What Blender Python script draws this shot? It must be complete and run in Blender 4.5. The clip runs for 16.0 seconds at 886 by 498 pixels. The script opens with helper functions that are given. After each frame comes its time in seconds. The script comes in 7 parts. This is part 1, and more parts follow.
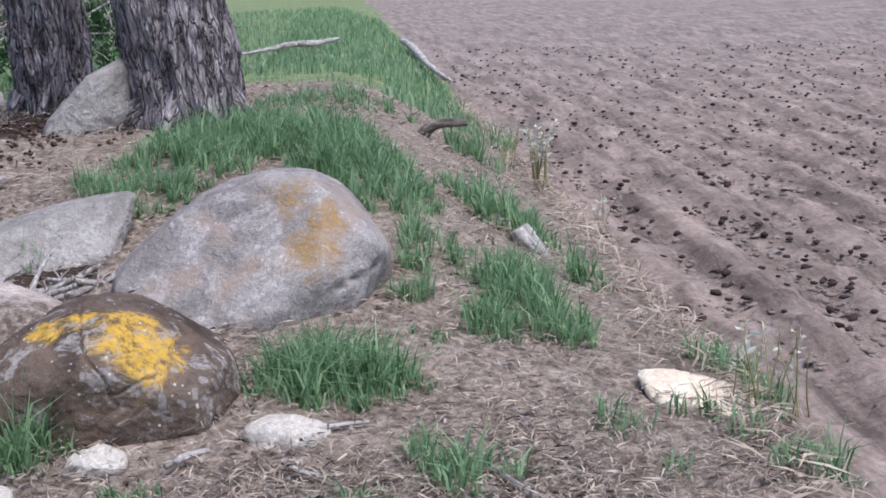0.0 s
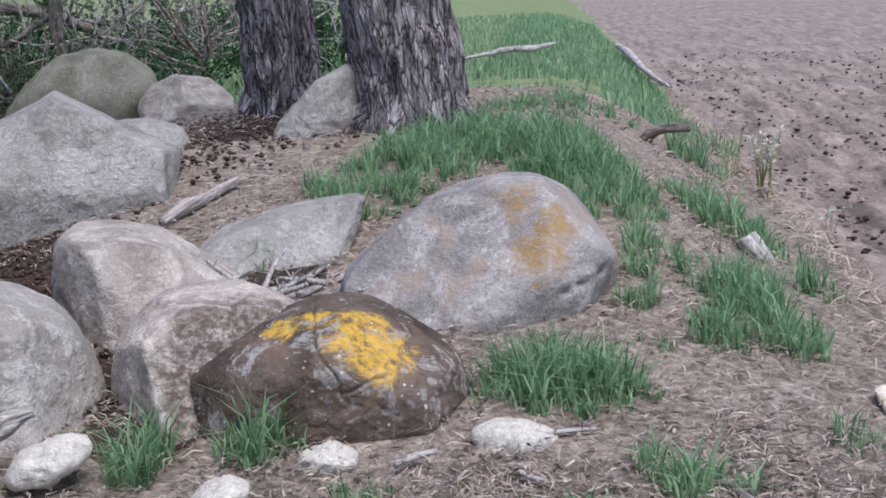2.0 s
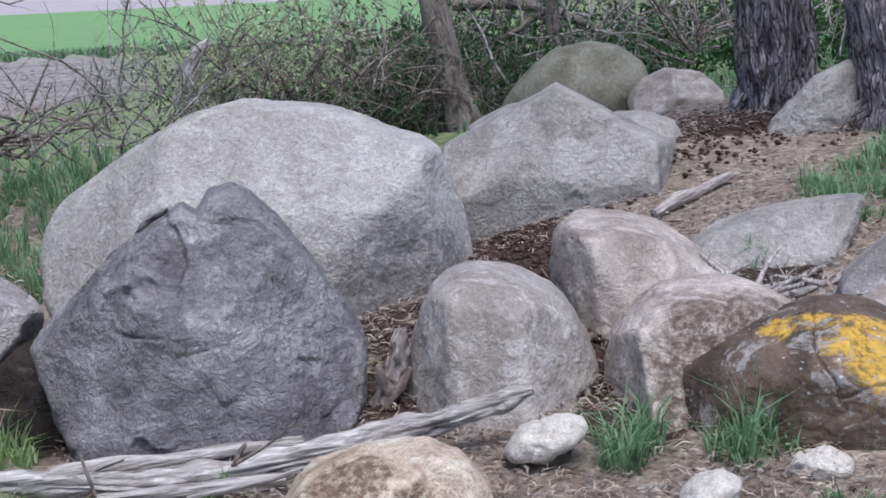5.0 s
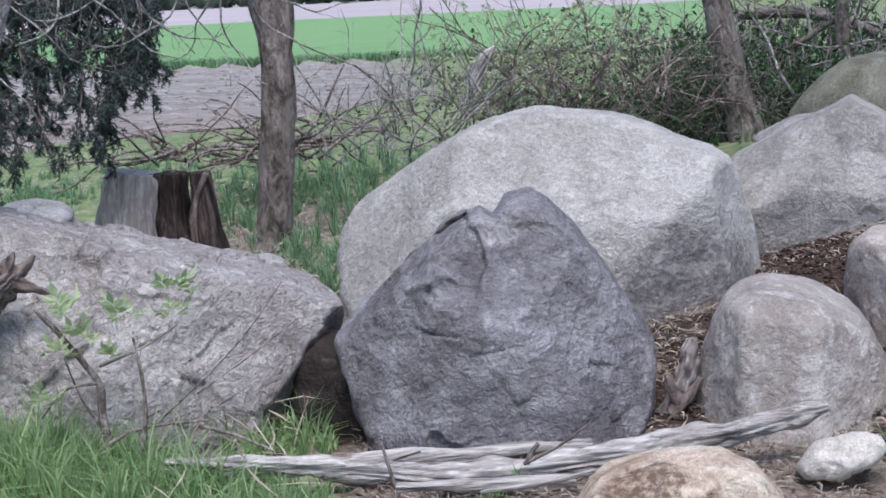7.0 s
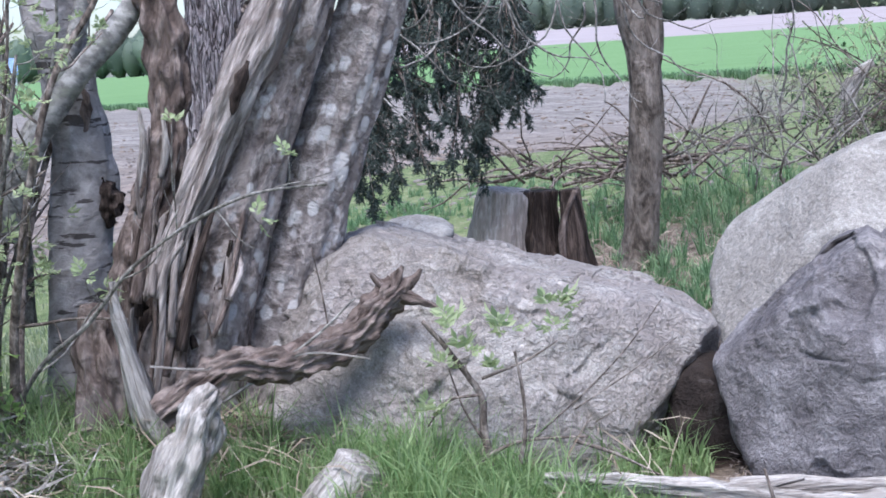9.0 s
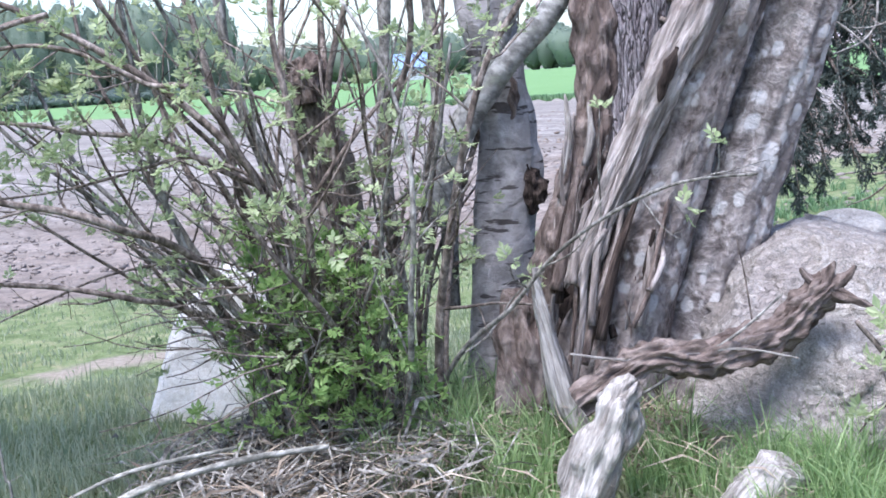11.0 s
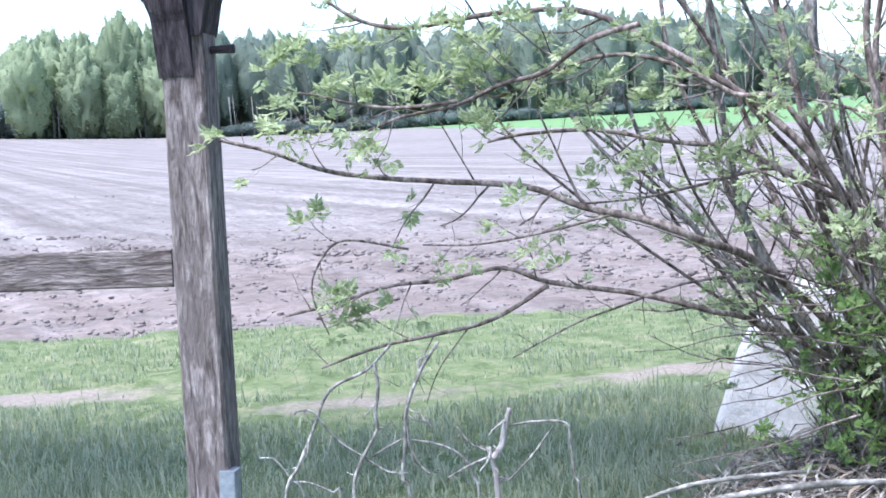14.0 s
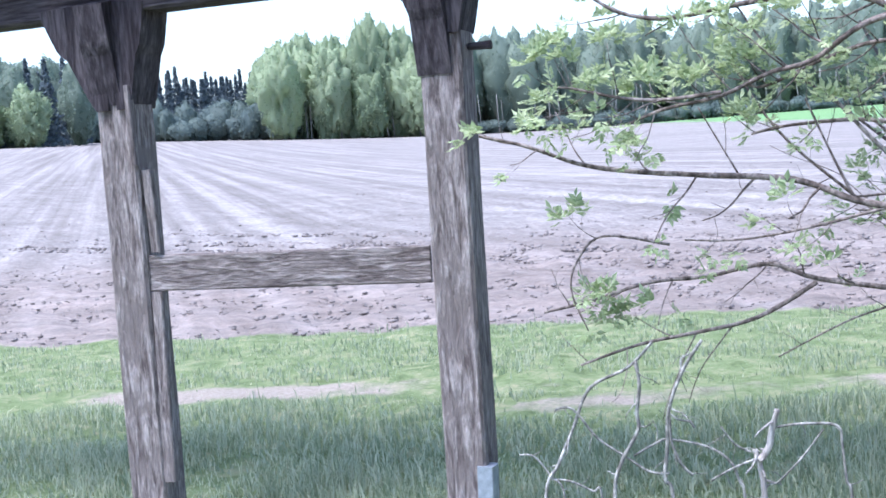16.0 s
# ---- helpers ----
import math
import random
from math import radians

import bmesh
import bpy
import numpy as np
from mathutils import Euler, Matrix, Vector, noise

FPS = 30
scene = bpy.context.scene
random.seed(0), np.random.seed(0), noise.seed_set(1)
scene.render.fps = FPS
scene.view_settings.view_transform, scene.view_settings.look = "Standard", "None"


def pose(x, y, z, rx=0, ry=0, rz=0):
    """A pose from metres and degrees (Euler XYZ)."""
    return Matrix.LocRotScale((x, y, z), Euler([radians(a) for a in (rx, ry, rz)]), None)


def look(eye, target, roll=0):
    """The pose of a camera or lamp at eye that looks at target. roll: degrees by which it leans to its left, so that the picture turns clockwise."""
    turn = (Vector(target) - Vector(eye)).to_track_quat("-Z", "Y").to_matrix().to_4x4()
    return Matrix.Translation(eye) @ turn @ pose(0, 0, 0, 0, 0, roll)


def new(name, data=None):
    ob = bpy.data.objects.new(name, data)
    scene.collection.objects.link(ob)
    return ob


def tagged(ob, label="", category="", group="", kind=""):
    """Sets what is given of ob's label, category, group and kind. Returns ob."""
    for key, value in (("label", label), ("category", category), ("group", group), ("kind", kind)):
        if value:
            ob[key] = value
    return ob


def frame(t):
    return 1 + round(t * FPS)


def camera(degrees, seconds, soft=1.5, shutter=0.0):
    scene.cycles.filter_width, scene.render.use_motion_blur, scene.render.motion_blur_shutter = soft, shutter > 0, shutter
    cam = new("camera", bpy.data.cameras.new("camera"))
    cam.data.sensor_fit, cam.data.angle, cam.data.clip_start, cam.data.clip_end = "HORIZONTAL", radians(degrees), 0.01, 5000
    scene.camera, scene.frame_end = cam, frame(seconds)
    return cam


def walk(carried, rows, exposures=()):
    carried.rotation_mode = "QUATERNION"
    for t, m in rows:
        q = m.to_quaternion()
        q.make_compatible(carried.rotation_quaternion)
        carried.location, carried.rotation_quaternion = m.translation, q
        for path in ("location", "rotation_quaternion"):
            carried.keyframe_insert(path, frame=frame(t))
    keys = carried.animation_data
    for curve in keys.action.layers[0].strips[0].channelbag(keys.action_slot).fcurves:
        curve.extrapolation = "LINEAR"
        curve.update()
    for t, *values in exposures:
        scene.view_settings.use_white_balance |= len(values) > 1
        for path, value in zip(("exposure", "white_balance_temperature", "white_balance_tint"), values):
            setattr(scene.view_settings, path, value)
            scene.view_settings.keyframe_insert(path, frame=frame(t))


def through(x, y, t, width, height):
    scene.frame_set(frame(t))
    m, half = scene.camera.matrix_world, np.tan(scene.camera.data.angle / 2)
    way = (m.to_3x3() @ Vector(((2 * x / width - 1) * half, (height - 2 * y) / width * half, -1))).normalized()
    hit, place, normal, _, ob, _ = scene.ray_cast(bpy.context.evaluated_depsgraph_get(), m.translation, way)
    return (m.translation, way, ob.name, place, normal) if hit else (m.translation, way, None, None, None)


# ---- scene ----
cam = camera(35.20, 16.0, soft=1.7)
walk(cam, [
    (0, pose(0.324, -0.089, 1.585, 78.546, 1.867, -46.031)),
    (0.5, pose(0.308, -0.081, 1.584, 79.008, 1.997, -45.937)),
    (1, pose(0.295, -0.063, 1.582, 78.907, 2.225, -45.043)),
    (1.5, pose(0.286, -0.042, 1.582, 78.941, 2.295, -41.213)),
    (2, pose(0.276, -0.022, 1.583, 79.077, 2.420, -37.531)),
    (2.5, pose(0.265, -0.011, 1.580, 79.270, 2.961, -33.941)),
    (3, pose(0.252, -0.009, 1.575, 79.488, 2.984, -30.992)),
    (3.5, pose(0.238, 0.005, 1.574, 79.510, 2.598, -27.741)),
    (4, pose(0.218, 0.021, 1.577, 79.499, 2.501, -24.715)),
    (4.2, pose(0.208, 0.023, 1.579, 79.513, 2.527, -23.445)),
    (6.3, pose(0.061, -0.050, 1.616, 79.995, 2.820, -11.174)),
    (6.5, pose(0.048, -0.051, 1.616, 80.030, 2.653, -10.275)),
    (7, pose(0.020, -0.054, 1.614, 80.464, 2.657, -7.432)),
    (7.5, pose(-0.008, -0.055, 1.612, 80.866, 2.999, -4.111)),
    (8, pose(-0.031, -0.053, 1.613, 81.259, 3.487, -0.536)),
    (8.5, pose(-0.060, -0.050, 1.615, 81.792, 4.041, 3.904)),
    (9, pose(-0.089, -0.041, 1.615, 82.043, 3.923, 6.830)),
    (9.5, pose(-0.126, -0.030, 1.609, 82.291, 4.093, 11.197)),
    (10, pose(-0.168, -0.022, 1.603, 82.577, 4.449, 15.510)),
    (10.2, pose(-0.183, -0.017, 1.601, 82.636, 4.472, 17.116)),
    (12.3, pose(-0.149, 0.102, 1.603, 83.842, 3.907, 34.230)),
    (12.5, pose(-0.158, 0.099, 1.606, 84.048, 3.785, 35.874)),
    (13, pose(-0.187, 0.091, 1.610, 84.319, 3.295, 39.258)),
    (13.5, pose(-0.218, 0.079, 1.611, 84.571, 3.403, 43.078)),
    (14, pose(-0.244, 0.070, 1.612, 84.828, 3.634, 46.719)),
    (14.5, pose(-0.267, 0.063, 1.611, 85.079, 3.703, 49.934)),
    (15, pose(-0.287, 0.061, 1.612, 85.180, 3.824, 52.578)),
    (15.5, pose(-0.305, 0.065, 1.611, 85.313, 4.174, 54.787)),
    (16, pose(-0.318, 0.062, 1.609, 85.395, 4.608, 56.696)),
], exposures=[(0, 0.85, 5900, 15), (4, 0.74, 5800, 13), (8, 0.96, 5750, 13), (9.5, 1.23, 5700, 15), (12.3, 1.7, 5700, 16), (16, 1.74, 5450, 17)])

# ---- daylight: a bright, hazy evening sky and a weak wide sun ----
world = bpy.data.worlds.new("sky")
scene.world = world
world.use_nodes = True
wn = world.node_tree
sky = wn.nodes.new("ShaderNodeTexSky")
sky.sky_type = "NISHITA"
sky.sun_disc = False
sky.sun_elevation, sky.sun_rotation = radians(64), radians(184)
sky.air_density, sky.dust_density, sky.ozone_density = 1.0, 1.6, 1.5
wn.links.new(sky.outputs[0], wn.nodes["Background"].inputs[0])
wn.nodes["Background"].inputs[1].default_value = 0.115
sun = new("sun", bpy.data.lights.new("sun", "SUN"))
sun.data.energy, sun.data.angle, sun.data.color = 2.5, radians(34), (1.0, 0.95, 0.89)
sun.matrix_world = look((-2, -26, 56), (0, 0, 0))


# ---- shaping helpers ----
def sstep(a, b, x):
    t = min(1.0, max(0.0, (x - a) / (b - a)))
    return t * t * (3 - 2 * t)


def field_side(x, y):
    """Metres from the edge of the ploughed field on the right; positive on the wooded bank."""
    return (y - 1.9 - 1.125 * (x - 4.2)) / 1.505


def field_left(x, y):
    """Metres from the edge of the field on the left; positive on the meadow."""
    edge = 3.5 + 0.97 * (x + 13.2) if x < -7.0 else 9.5 + 1.5 * (x + 7.0)
    return (edge - y) / (1.39 if x < -7.0 else 1.8)


def crop_side(x, y):
    """Metres from the near edge of the green crop; positive inside it."""
    return (y - 47.0 + 0.66 * x) / 1.2


def ground(x, y):
    """The height of the land without its fine roughness."""
    d = math.hypot(x, y)
    s = field_side(x, y)
    along = (x - 4.2) * 0.664 + (y - 1.9) * 0.747
    amp = 0.74 * sstep(-0.8, 4.5, along) - 0.3 * sstep(6.5, 10.0, along)
    amp *= 1 - sstep(40, 70, d)
    h = amp * sstep(-0.1, 1.7, s) * (1 - 0.55 * sstep(3.0, 8.0, s)) * (1 - 0.8 * sstep(3.5, 6.0, s) * (1 - sstep(2.0, 7.0, along)))
    az = math.degrees(math.atan2(x, y))
    left, mid = 1 - sstep(-80, -50, az), sstep(-16, -4, az)
    h += 7.0 * left * min(1.25, max(0.0, (d - 30) / 240)) + 1.0 * (1 - left) * sstep(120, 300, d)
    h += 6.0 * mid * (1 - sstep(40, 50, az)) * sstep(260, 480, d)
    h += 0.12 * math.exp(-((x + 2.3) / 1.3) ** 2 - ((y - 5.2) / 0.9) ** 2)
    h -= 0.07 * (1 - sstep(0.0, 0.16, s)) * (1 - sstep(25, 40, d)) * sstep(20, 35, az)
    return h



def polar(az, d, lift=0.0):
    """A place on the ground by bearing (degrees, to the right of the y axis) and distance."""
    x, y = d * math.sin(radians(az)), d * math.cos(radians(az))
    return Vector((x, y, ground(x, y) + lift))


def mesh_of(name, verts, faces, smooth=True):
    me = bpy.data.meshes.new(name)
    me.from_pydata([tuple(v) for v in verts], [], faces)
    if smooth:
        me.polygons.foreach_set("use_smooth", np.ones(len(me.polygons), dtype=bool))
    me.update()
    return me


def part(name, me, material, parent=None, label=""):
    """One mesh object, under a thing or a part, or on its own."""
    ob = new(name, me)
    if material is not None and not me.materials:
        me.materials.append(material)
    if parent is not None:
        ob.parent = parent
    if label:
        ob["label"] = label
    return ob


def base(name, place, label, category, group="", kind=""):
    """An Empty at the foot of a thing."""
    ob = new(name)
    ob.location = place
    ob.empty_display_size = 0.2
    return tagged(ob, label, category, group, kind)


def under(ob, parent):
    """Hang ob, built in world coordinates, under a thing that is not turned or scaled."""
    ob.parent = parent
    ob.matrix_parent_inverse = Matrix.Translation(parent.location).inverted()
    return ob


def fbm(p, octaves=4):
    return noise.fractal(p, 0.9, 2.1, octaves)


# ---- materials ----
def shader(name, rough=0.9, gloss=0.25):
    m = bpy.data.materials.new(name)
    m.use_nodes = True
    b = m.node_tree.nodes["Principled BSDF"]
    b.inputs["Roughness"].default_value = rough
    b.inputs["Specular IOR Level"].default_value = gloss
    return m, m.node_tree, b


def link(nt, a, b):
    nt.links.new(a, b)


def coords(nt, stretch=(1, 1, 1), out="Object"):
    tc = nt.nodes.new("ShaderNodeTexCoord")
    mp = nt.nodes.new("ShaderNodeMapping")
    mp.inputs["Scale"].default_value = stretch
    link(nt, tc.outputs[out], mp.inputs["Vector"])
    return mp.outputs[0]


def grain(nt, vec, scale, detail=6.0, rough=0.6, warp=0.0):
    n = nt.nodes.new("ShaderNodeTexNoise")
    n.inputs["Scale"].default_value, n.inputs["Detail"].default_value = scale, detail
    n.inputs["Roughness"].default_value, n.inputs["Distortion"].default_value = rough, warp
    link(nt, vec, n.inputs["Vector"])
    return n.outputs["Fac"]


def warped(nt, vec, scale, amount):
    n = nt.nodes.new("ShaderNodeTexNoise")
    n.inputs["Scale"].default_value, n.inputs["Detail"].default_value = scale, 4
    link(nt, vec, n.inputs["Vector"])
    s = nt.nodes.new("ShaderNodeVectorMath")
    s.operation = "MULTIPLY_ADD"
    link(nt, n.outputs["Color"], s.inputs[0])
    s.inputs[1].default_value = (amount, amount, amount)
    link(nt, vec, s.inputs[2])
    return s.outputs[0]


def cells(nt, vec, scale, feature="F1", out="Distance"):
    n = nt.nodes.new("ShaderNodeTexVoronoi")
    n.feature = feature
    n.inputs["Scale"].default_value = scale
    link(nt, vec, n.inputs["Vector"])
    return n.outputs[out]


def ramp(nt, fac, *stops):
    n = nt.nodes.new("ShaderNodeValToRGB")
    e = n.color_ramp.elements
    while len(e) < len(stops):
        e.new(0.5)
    for el, (pos, col) in zip(e, stops):
        el.position = pos
        el.color = (col, col, col, 1) if isinstance(col, (int, float)) else (*col, 1)
    link(nt, fac, n.inputs[0])
    return n.outputs[0]


def mixed(nt, fac, a, b, how="MIX"):
    n = nt.nodes.new("ShaderNodeMix")
    n.data_type, n.blend_type = "RGBA", how
    for sock, v in ((n.inputs[0], fac), (n.inputs[6], a), (n.inputs[7], b)):
        if isinstance(v, (int, float)):
            sock.default_value = v
        elif isinstance(v, tuple):
            sock.default_value = (*v, 1)
        else:
            link(nt, v, sock)
    return n.outputs[2]


def calc(nt, how, a, b=0.0):
    n = nt.nodes.new("ShaderNodeMath")
    n.operation = how
    for sock, v in zip(n.inputs, (a, b)):
        if isinstance(v, (int, float)):
            sock.default_value = v
        else:
            link(nt, v, sock)
    return n.outputs[0]


def relief(nt, b, height, strength=0.5, dist=0.02):
    n = nt.nodes.new("ShaderNodeBump")
    n.inputs["Strength"].default_value, n.inputs["Distance"].default_value = strength, dist
    link(nt, height, n.inputs["Height"])
    link(nt, n.outputs[0], b.inputs["Normal"])


def stone(name, dark, mid, light, spots=0.0, lichen=None, lichen_at=(), stain=None, bump=0.6, pit=0.5, bands=0.0, crusts=None):
    """Field stone: broad tones, crystal grain, pale crust spots, fine pits, and patches of lichen, stain or painted
    shading where given.
    """
    m, nt, b = shader(name, 0.93, 0.2)
    v = coords(nt)
    big = grain(nt, v, 1.7, 4, 0.55, 0.5)
    midn = grain(nt, v, 7, 7, 0.7, 0.7)
    fine = grain(nt, v, 48, 6, 0.75)
    dust = grain(nt, v, 140, 3, 0.6)
    tone = calc(nt, "ADD", calc(nt, "MULTIPLY", big, 0.6), calc(nt, "MULTIPLY", midn, 0.4))
    col = ramp(nt, tone, (0.4, dark), (0.5, mid), (0.61, light))
    col = mixed(nt, 0.3, col, ramp(nt, fine, (0.38, 0.2), (0.5, 0.5), (0.62, 0.8)), "OVERLAY")
    col = mixed(nt, 0.3, col, ramp(nt, dust, (0.36, 0.22), (0.5, 0.5), (0.64, 0.82)), "OVERLAY")
    layer = grain(nt, warped(nt, coords(nt, (1.2, 1.2, 5.0)), 2.5, 0.35), 4.5, 6, 0.68)
    if bands:
        col = mixed(nt, bands, col, ramp(nt, layer, (0.36, 0.2), (0.5, 0.5), (0.64, 0.8)), "OVERLAY")
    if stain:
        col = mixed(nt, ramp(nt, grain(nt, v, 2.6, 6, 0.62, 1.2), (0.47, 0.0), (0.62, 0.8)), col, stain)
    # rough crusts with ragged borders
    crust = ramp(nt, grain(nt, v, 6.5, 8, 0.72, 1.0), (0.555, 0.0), (0.585, 1.0))
    crust = calc(nt, "MULTIPLY", crust, ramp(nt, fine, (0.4, 0.25), (0.55, 1.0)))
    pale = crusts or tuple(min(0.66, c * 1.12 + 0.08) for c in light)
    col = mixed(nt, calc(nt, "MULTIPLY", crust, 0.25 + 0.6 * spots), col, pale)
    if spots:
        blot = calc(nt, "MULTIPLY", ramp(nt, cells(nt, warped(nt, v, 16, 0.05), 11), (0.17, 1.0), (0.23, 0.0)), ramp(nt, grain(nt, v, 3.4, 3), (0.5, 0.0), (0.56, 1.0)))
        blot = calc(nt, "MULTIPLY", blot, ramp(nt, fine, (0.35, 0.3), (0.55, 1.0)))
        col = mixed(nt, calc(nt, "MULTIPLY", blot, spots), col, crusts or (0.5, 0.5, 0.48))
        dots = calc(nt, "MULTIPLY", ramp(nt, cells(nt, v, 30), (0.13, 1.0), (0.2, 0.0)), ramp(nt, grain(nt, v, 9, 2), (0.52, 0.0), (0.58, 1.0)))
        col = mixed(nt, calc(nt, "MULTIPLY", dots, spots), col, (0.56, 0.55, 0.52))
    pits = calc(nt, "MULTIPLY", ramp(nt, grain(nt, v, 26, 5, 0.75, 1.2), (0.6, 0.0), (0.66, 1.0)), ramp(nt, grain(nt, v, 3.0, 4, 0.6), (0.42, 0.15), (0.6, 1.0)))
    col = mixed(nt, calc(nt, "MULTIPLY", pits, pit * 0.8), col, tuple(c * 0.42 for c in dark))
    if lichen:
        patch = 0.0
        for place, wide in lichen_at:
            away = nt.nodes.new("ShaderNodeVectorMath")
            away.operation = "DISTANCE"
            link(nt, v, away.inputs[0])
            away.inputs[1].default_value = place
            edge = calc(nt, "ADD", away.outputs["Value"], calc(nt, "MULTIPLY", calc(nt, "SUBTRACT", grain(nt, v, 7, 8, 0.75, 1.0), 0.5), 2.6 * wide))
            patch = calc(nt, "MAXIMUM", patch, ramp(nt, calc(nt, "DIVIDE", edge, wide), (0.62, 1.0), (1.05, 0.0)))
        patch = calc(nt, "MULTIPLY", patch, ramp(nt, grain(nt, v, 34, 5, 0.7), (0.36, 0.1), (0.55, 1.0)))
        col = mixed(nt, calc(nt, "MULTIPLY", patch, 0.9), col, mixed(nt, grain(nt, v, 20), lichen, tuple(c * 0.55 for c in lichen)))
    geo = nt.nodes.new("ShaderNodeNewGeometry")
    wear = calc(nt, "MULTIPLY", ramp(nt, geo.outputs["Pointiness"], (0.51, 0.0), (0.6, 0.5)), ramp(nt, midn, (0.4, 0.3), (0.6, 1.0)))
    col = mixed(nt, wear, col, tuple(min(0.85, c * 1.3) for c in light))
    link(nt, col, b.inputs["Base Color"])
    grit = ramp(nt, grain(nt, v, 24, 5, 0.68, 0.5), (0.38, 0.0), (0.62, 1.0))
    high = calc(nt, "ADD", calc(nt, "MULTIPLY", grit, 0.5), calc(nt, "MULTIPLY", midn, 0.9))
    high = calc(nt, "ADD", high, calc(nt, "MULTIPLY", layer, 0.3 + 1.4 * bands))
    high = calc(nt, "SUBTRACT", high, calc(nt, "MULTIPLY", pits, 0.35))
    relief(nt, b, high, bump, 0.03)
    return m


def wood(name, dark, mid, light, along=(14, 14, 1.2), patch=None, bump=0.8, rough=0.9, spots=None, scars=None, streak=0.6):
    """Bare or barky wood with fibres along z of the object."""
    m, nt, b = shader(name, rough, 0.2)
    v = coords(nt, along)
    w = coords(nt)
    fib = grain(nt, v, 1.6, 7, 0.68, 0.7)
    fine = grain(nt, v, 6.0, 4, 0.6)
    col = ramp(nt, fib, (0.38, dark), (0.5, mid), (0.62, light))
    col = mixed(nt, streak, col, ramp(nt, fine, (0.4, 0.16), (0.5, 0.5), (0.6, 0.82)), "OVERLAY")
    if patch:
        col = mixed(nt, ramp(nt, grain(nt, w, 5.0, 5, 0.6, 0.8), (0.52, 0.0), (0.62, 0.85)), col, patch)
    if spots:
        disc = calc(nt, "MULTIPLY", ramp(nt, cells(nt, warped(nt, coords(nt, (1, 1, 0.8)), 12, 0.06), 12), (0.26, 1.0), (0.36, 0.0)), ramp(nt, grain(nt, w, 4, 3), (0.42, 0.0), (0.5, 1.0)))
        col = mixed(nt, calc(nt, "MULTIPLY", disc, 0.9), col, spots)
    if scars:
        line = ramp(nt, grain(nt, coords(nt, (3.2, 3.2, 17)), 1.6, 3, 0.55), (0.585, 0.0), (0.625, 0.9))
        col = mixed(nt, line, col, scars)
    link(nt, col, b.inputs["Base Color"])
    relief(nt, b, calc(nt, "ADD", fib, calc(nt, "MULTIPLY", fine, 0.5)), bump, 0.035)
    return m


def pine_bark_material():
    m, nt, b = shader("pine_bark", 0.95, 0.15)
    v = coords(nt, (1, 1, 0.16))
    long = grain(nt, v, 26, 6, 0.62, 1.6)
    broad = grain(nt, coords(nt, (1, 1, 0.3)), 11, 5, 0.6, 1.0)
    crack = cells(nt, warped(nt, coords(nt, (1, 1, 0.2)), 9, 0.22), 20, "DISTANCE_TO_EDGE")
    fine = grain(nt, coords(nt, (1, 1, 0.35)), 70, 6, 0.75)
    mixn = calc(nt, "ADD", calc(nt, "MULTIPLY", long, 0.65), calc(nt, "MULTIPLY", broad, 0.35))
    col = ramp(nt, mixn, (0.37, (0.05, 0.039, 0.039)), (0.45, (0.185, 0.156, 0.159)), (0.55, (0.29, 0.255, 0.26)), (0.66, (0.43, 0.39, 0.39)))
    flake = calc(nt, "MULTIPLY", ramp(nt, grain(nt, coords(nt, (1, 1, 0.22)), 34, 4, 0.6, 0.8), (0.545, 0.0), (0.62, 0.7)), ramp(nt, crack, (0.05, 0.0), (0.15, 1.0)))
    col = mixed(nt, flake, col, (0.5, 0.46, 0.455))
    col = mixed(nt, ramp(nt, crack, (0.015, 0.75), (0.06, 0.0)), col, (0.02, 0.014, 0.014))
    col = mixed(nt, 0.5, col, ramp(nt, fine, (0.38, 0.2), (0.62, 0.8)), "OVERLAY")
    link(nt, col, b.inputs["Base Color"])
    relief(nt, b, calc(nt, "ADD", calc(nt, "ADD", mixn, ramp(nt, crack, (0.0, 0.0), (0.12, 0.5))), calc(nt, "MULTIPLY", fine, 0.25)), 1.0, 0.05)
    return m


def leaf_material(name, dark, light, through=0.4):
    m, nt, b = shader(name, 0.6, 0.18)
    g = nt.nodes.new("ShaderNodeNewGeometry")
    col = ramp(nt, g.outputs["Random Per Island"], (0.0, dark), (1.0, light))
    link(nt, col, b.inputs["Base Color"])
    t = nt.nodes.new("ShaderNodeBsdfTranslucent")
    link(nt, col, t.inputs["Color"])
    mx = nt.nodes.new("ShaderNodeMixShader")
    mx.inputs[0].default_value = through
    link(nt, b.outputs[0], mx.inputs[1])
    link(nt, t.outputs[0], mx.inputs[2])
    link(nt, mx.outputs[0], nt.nodes["Material Output"].inputs["Surface"])
    return m


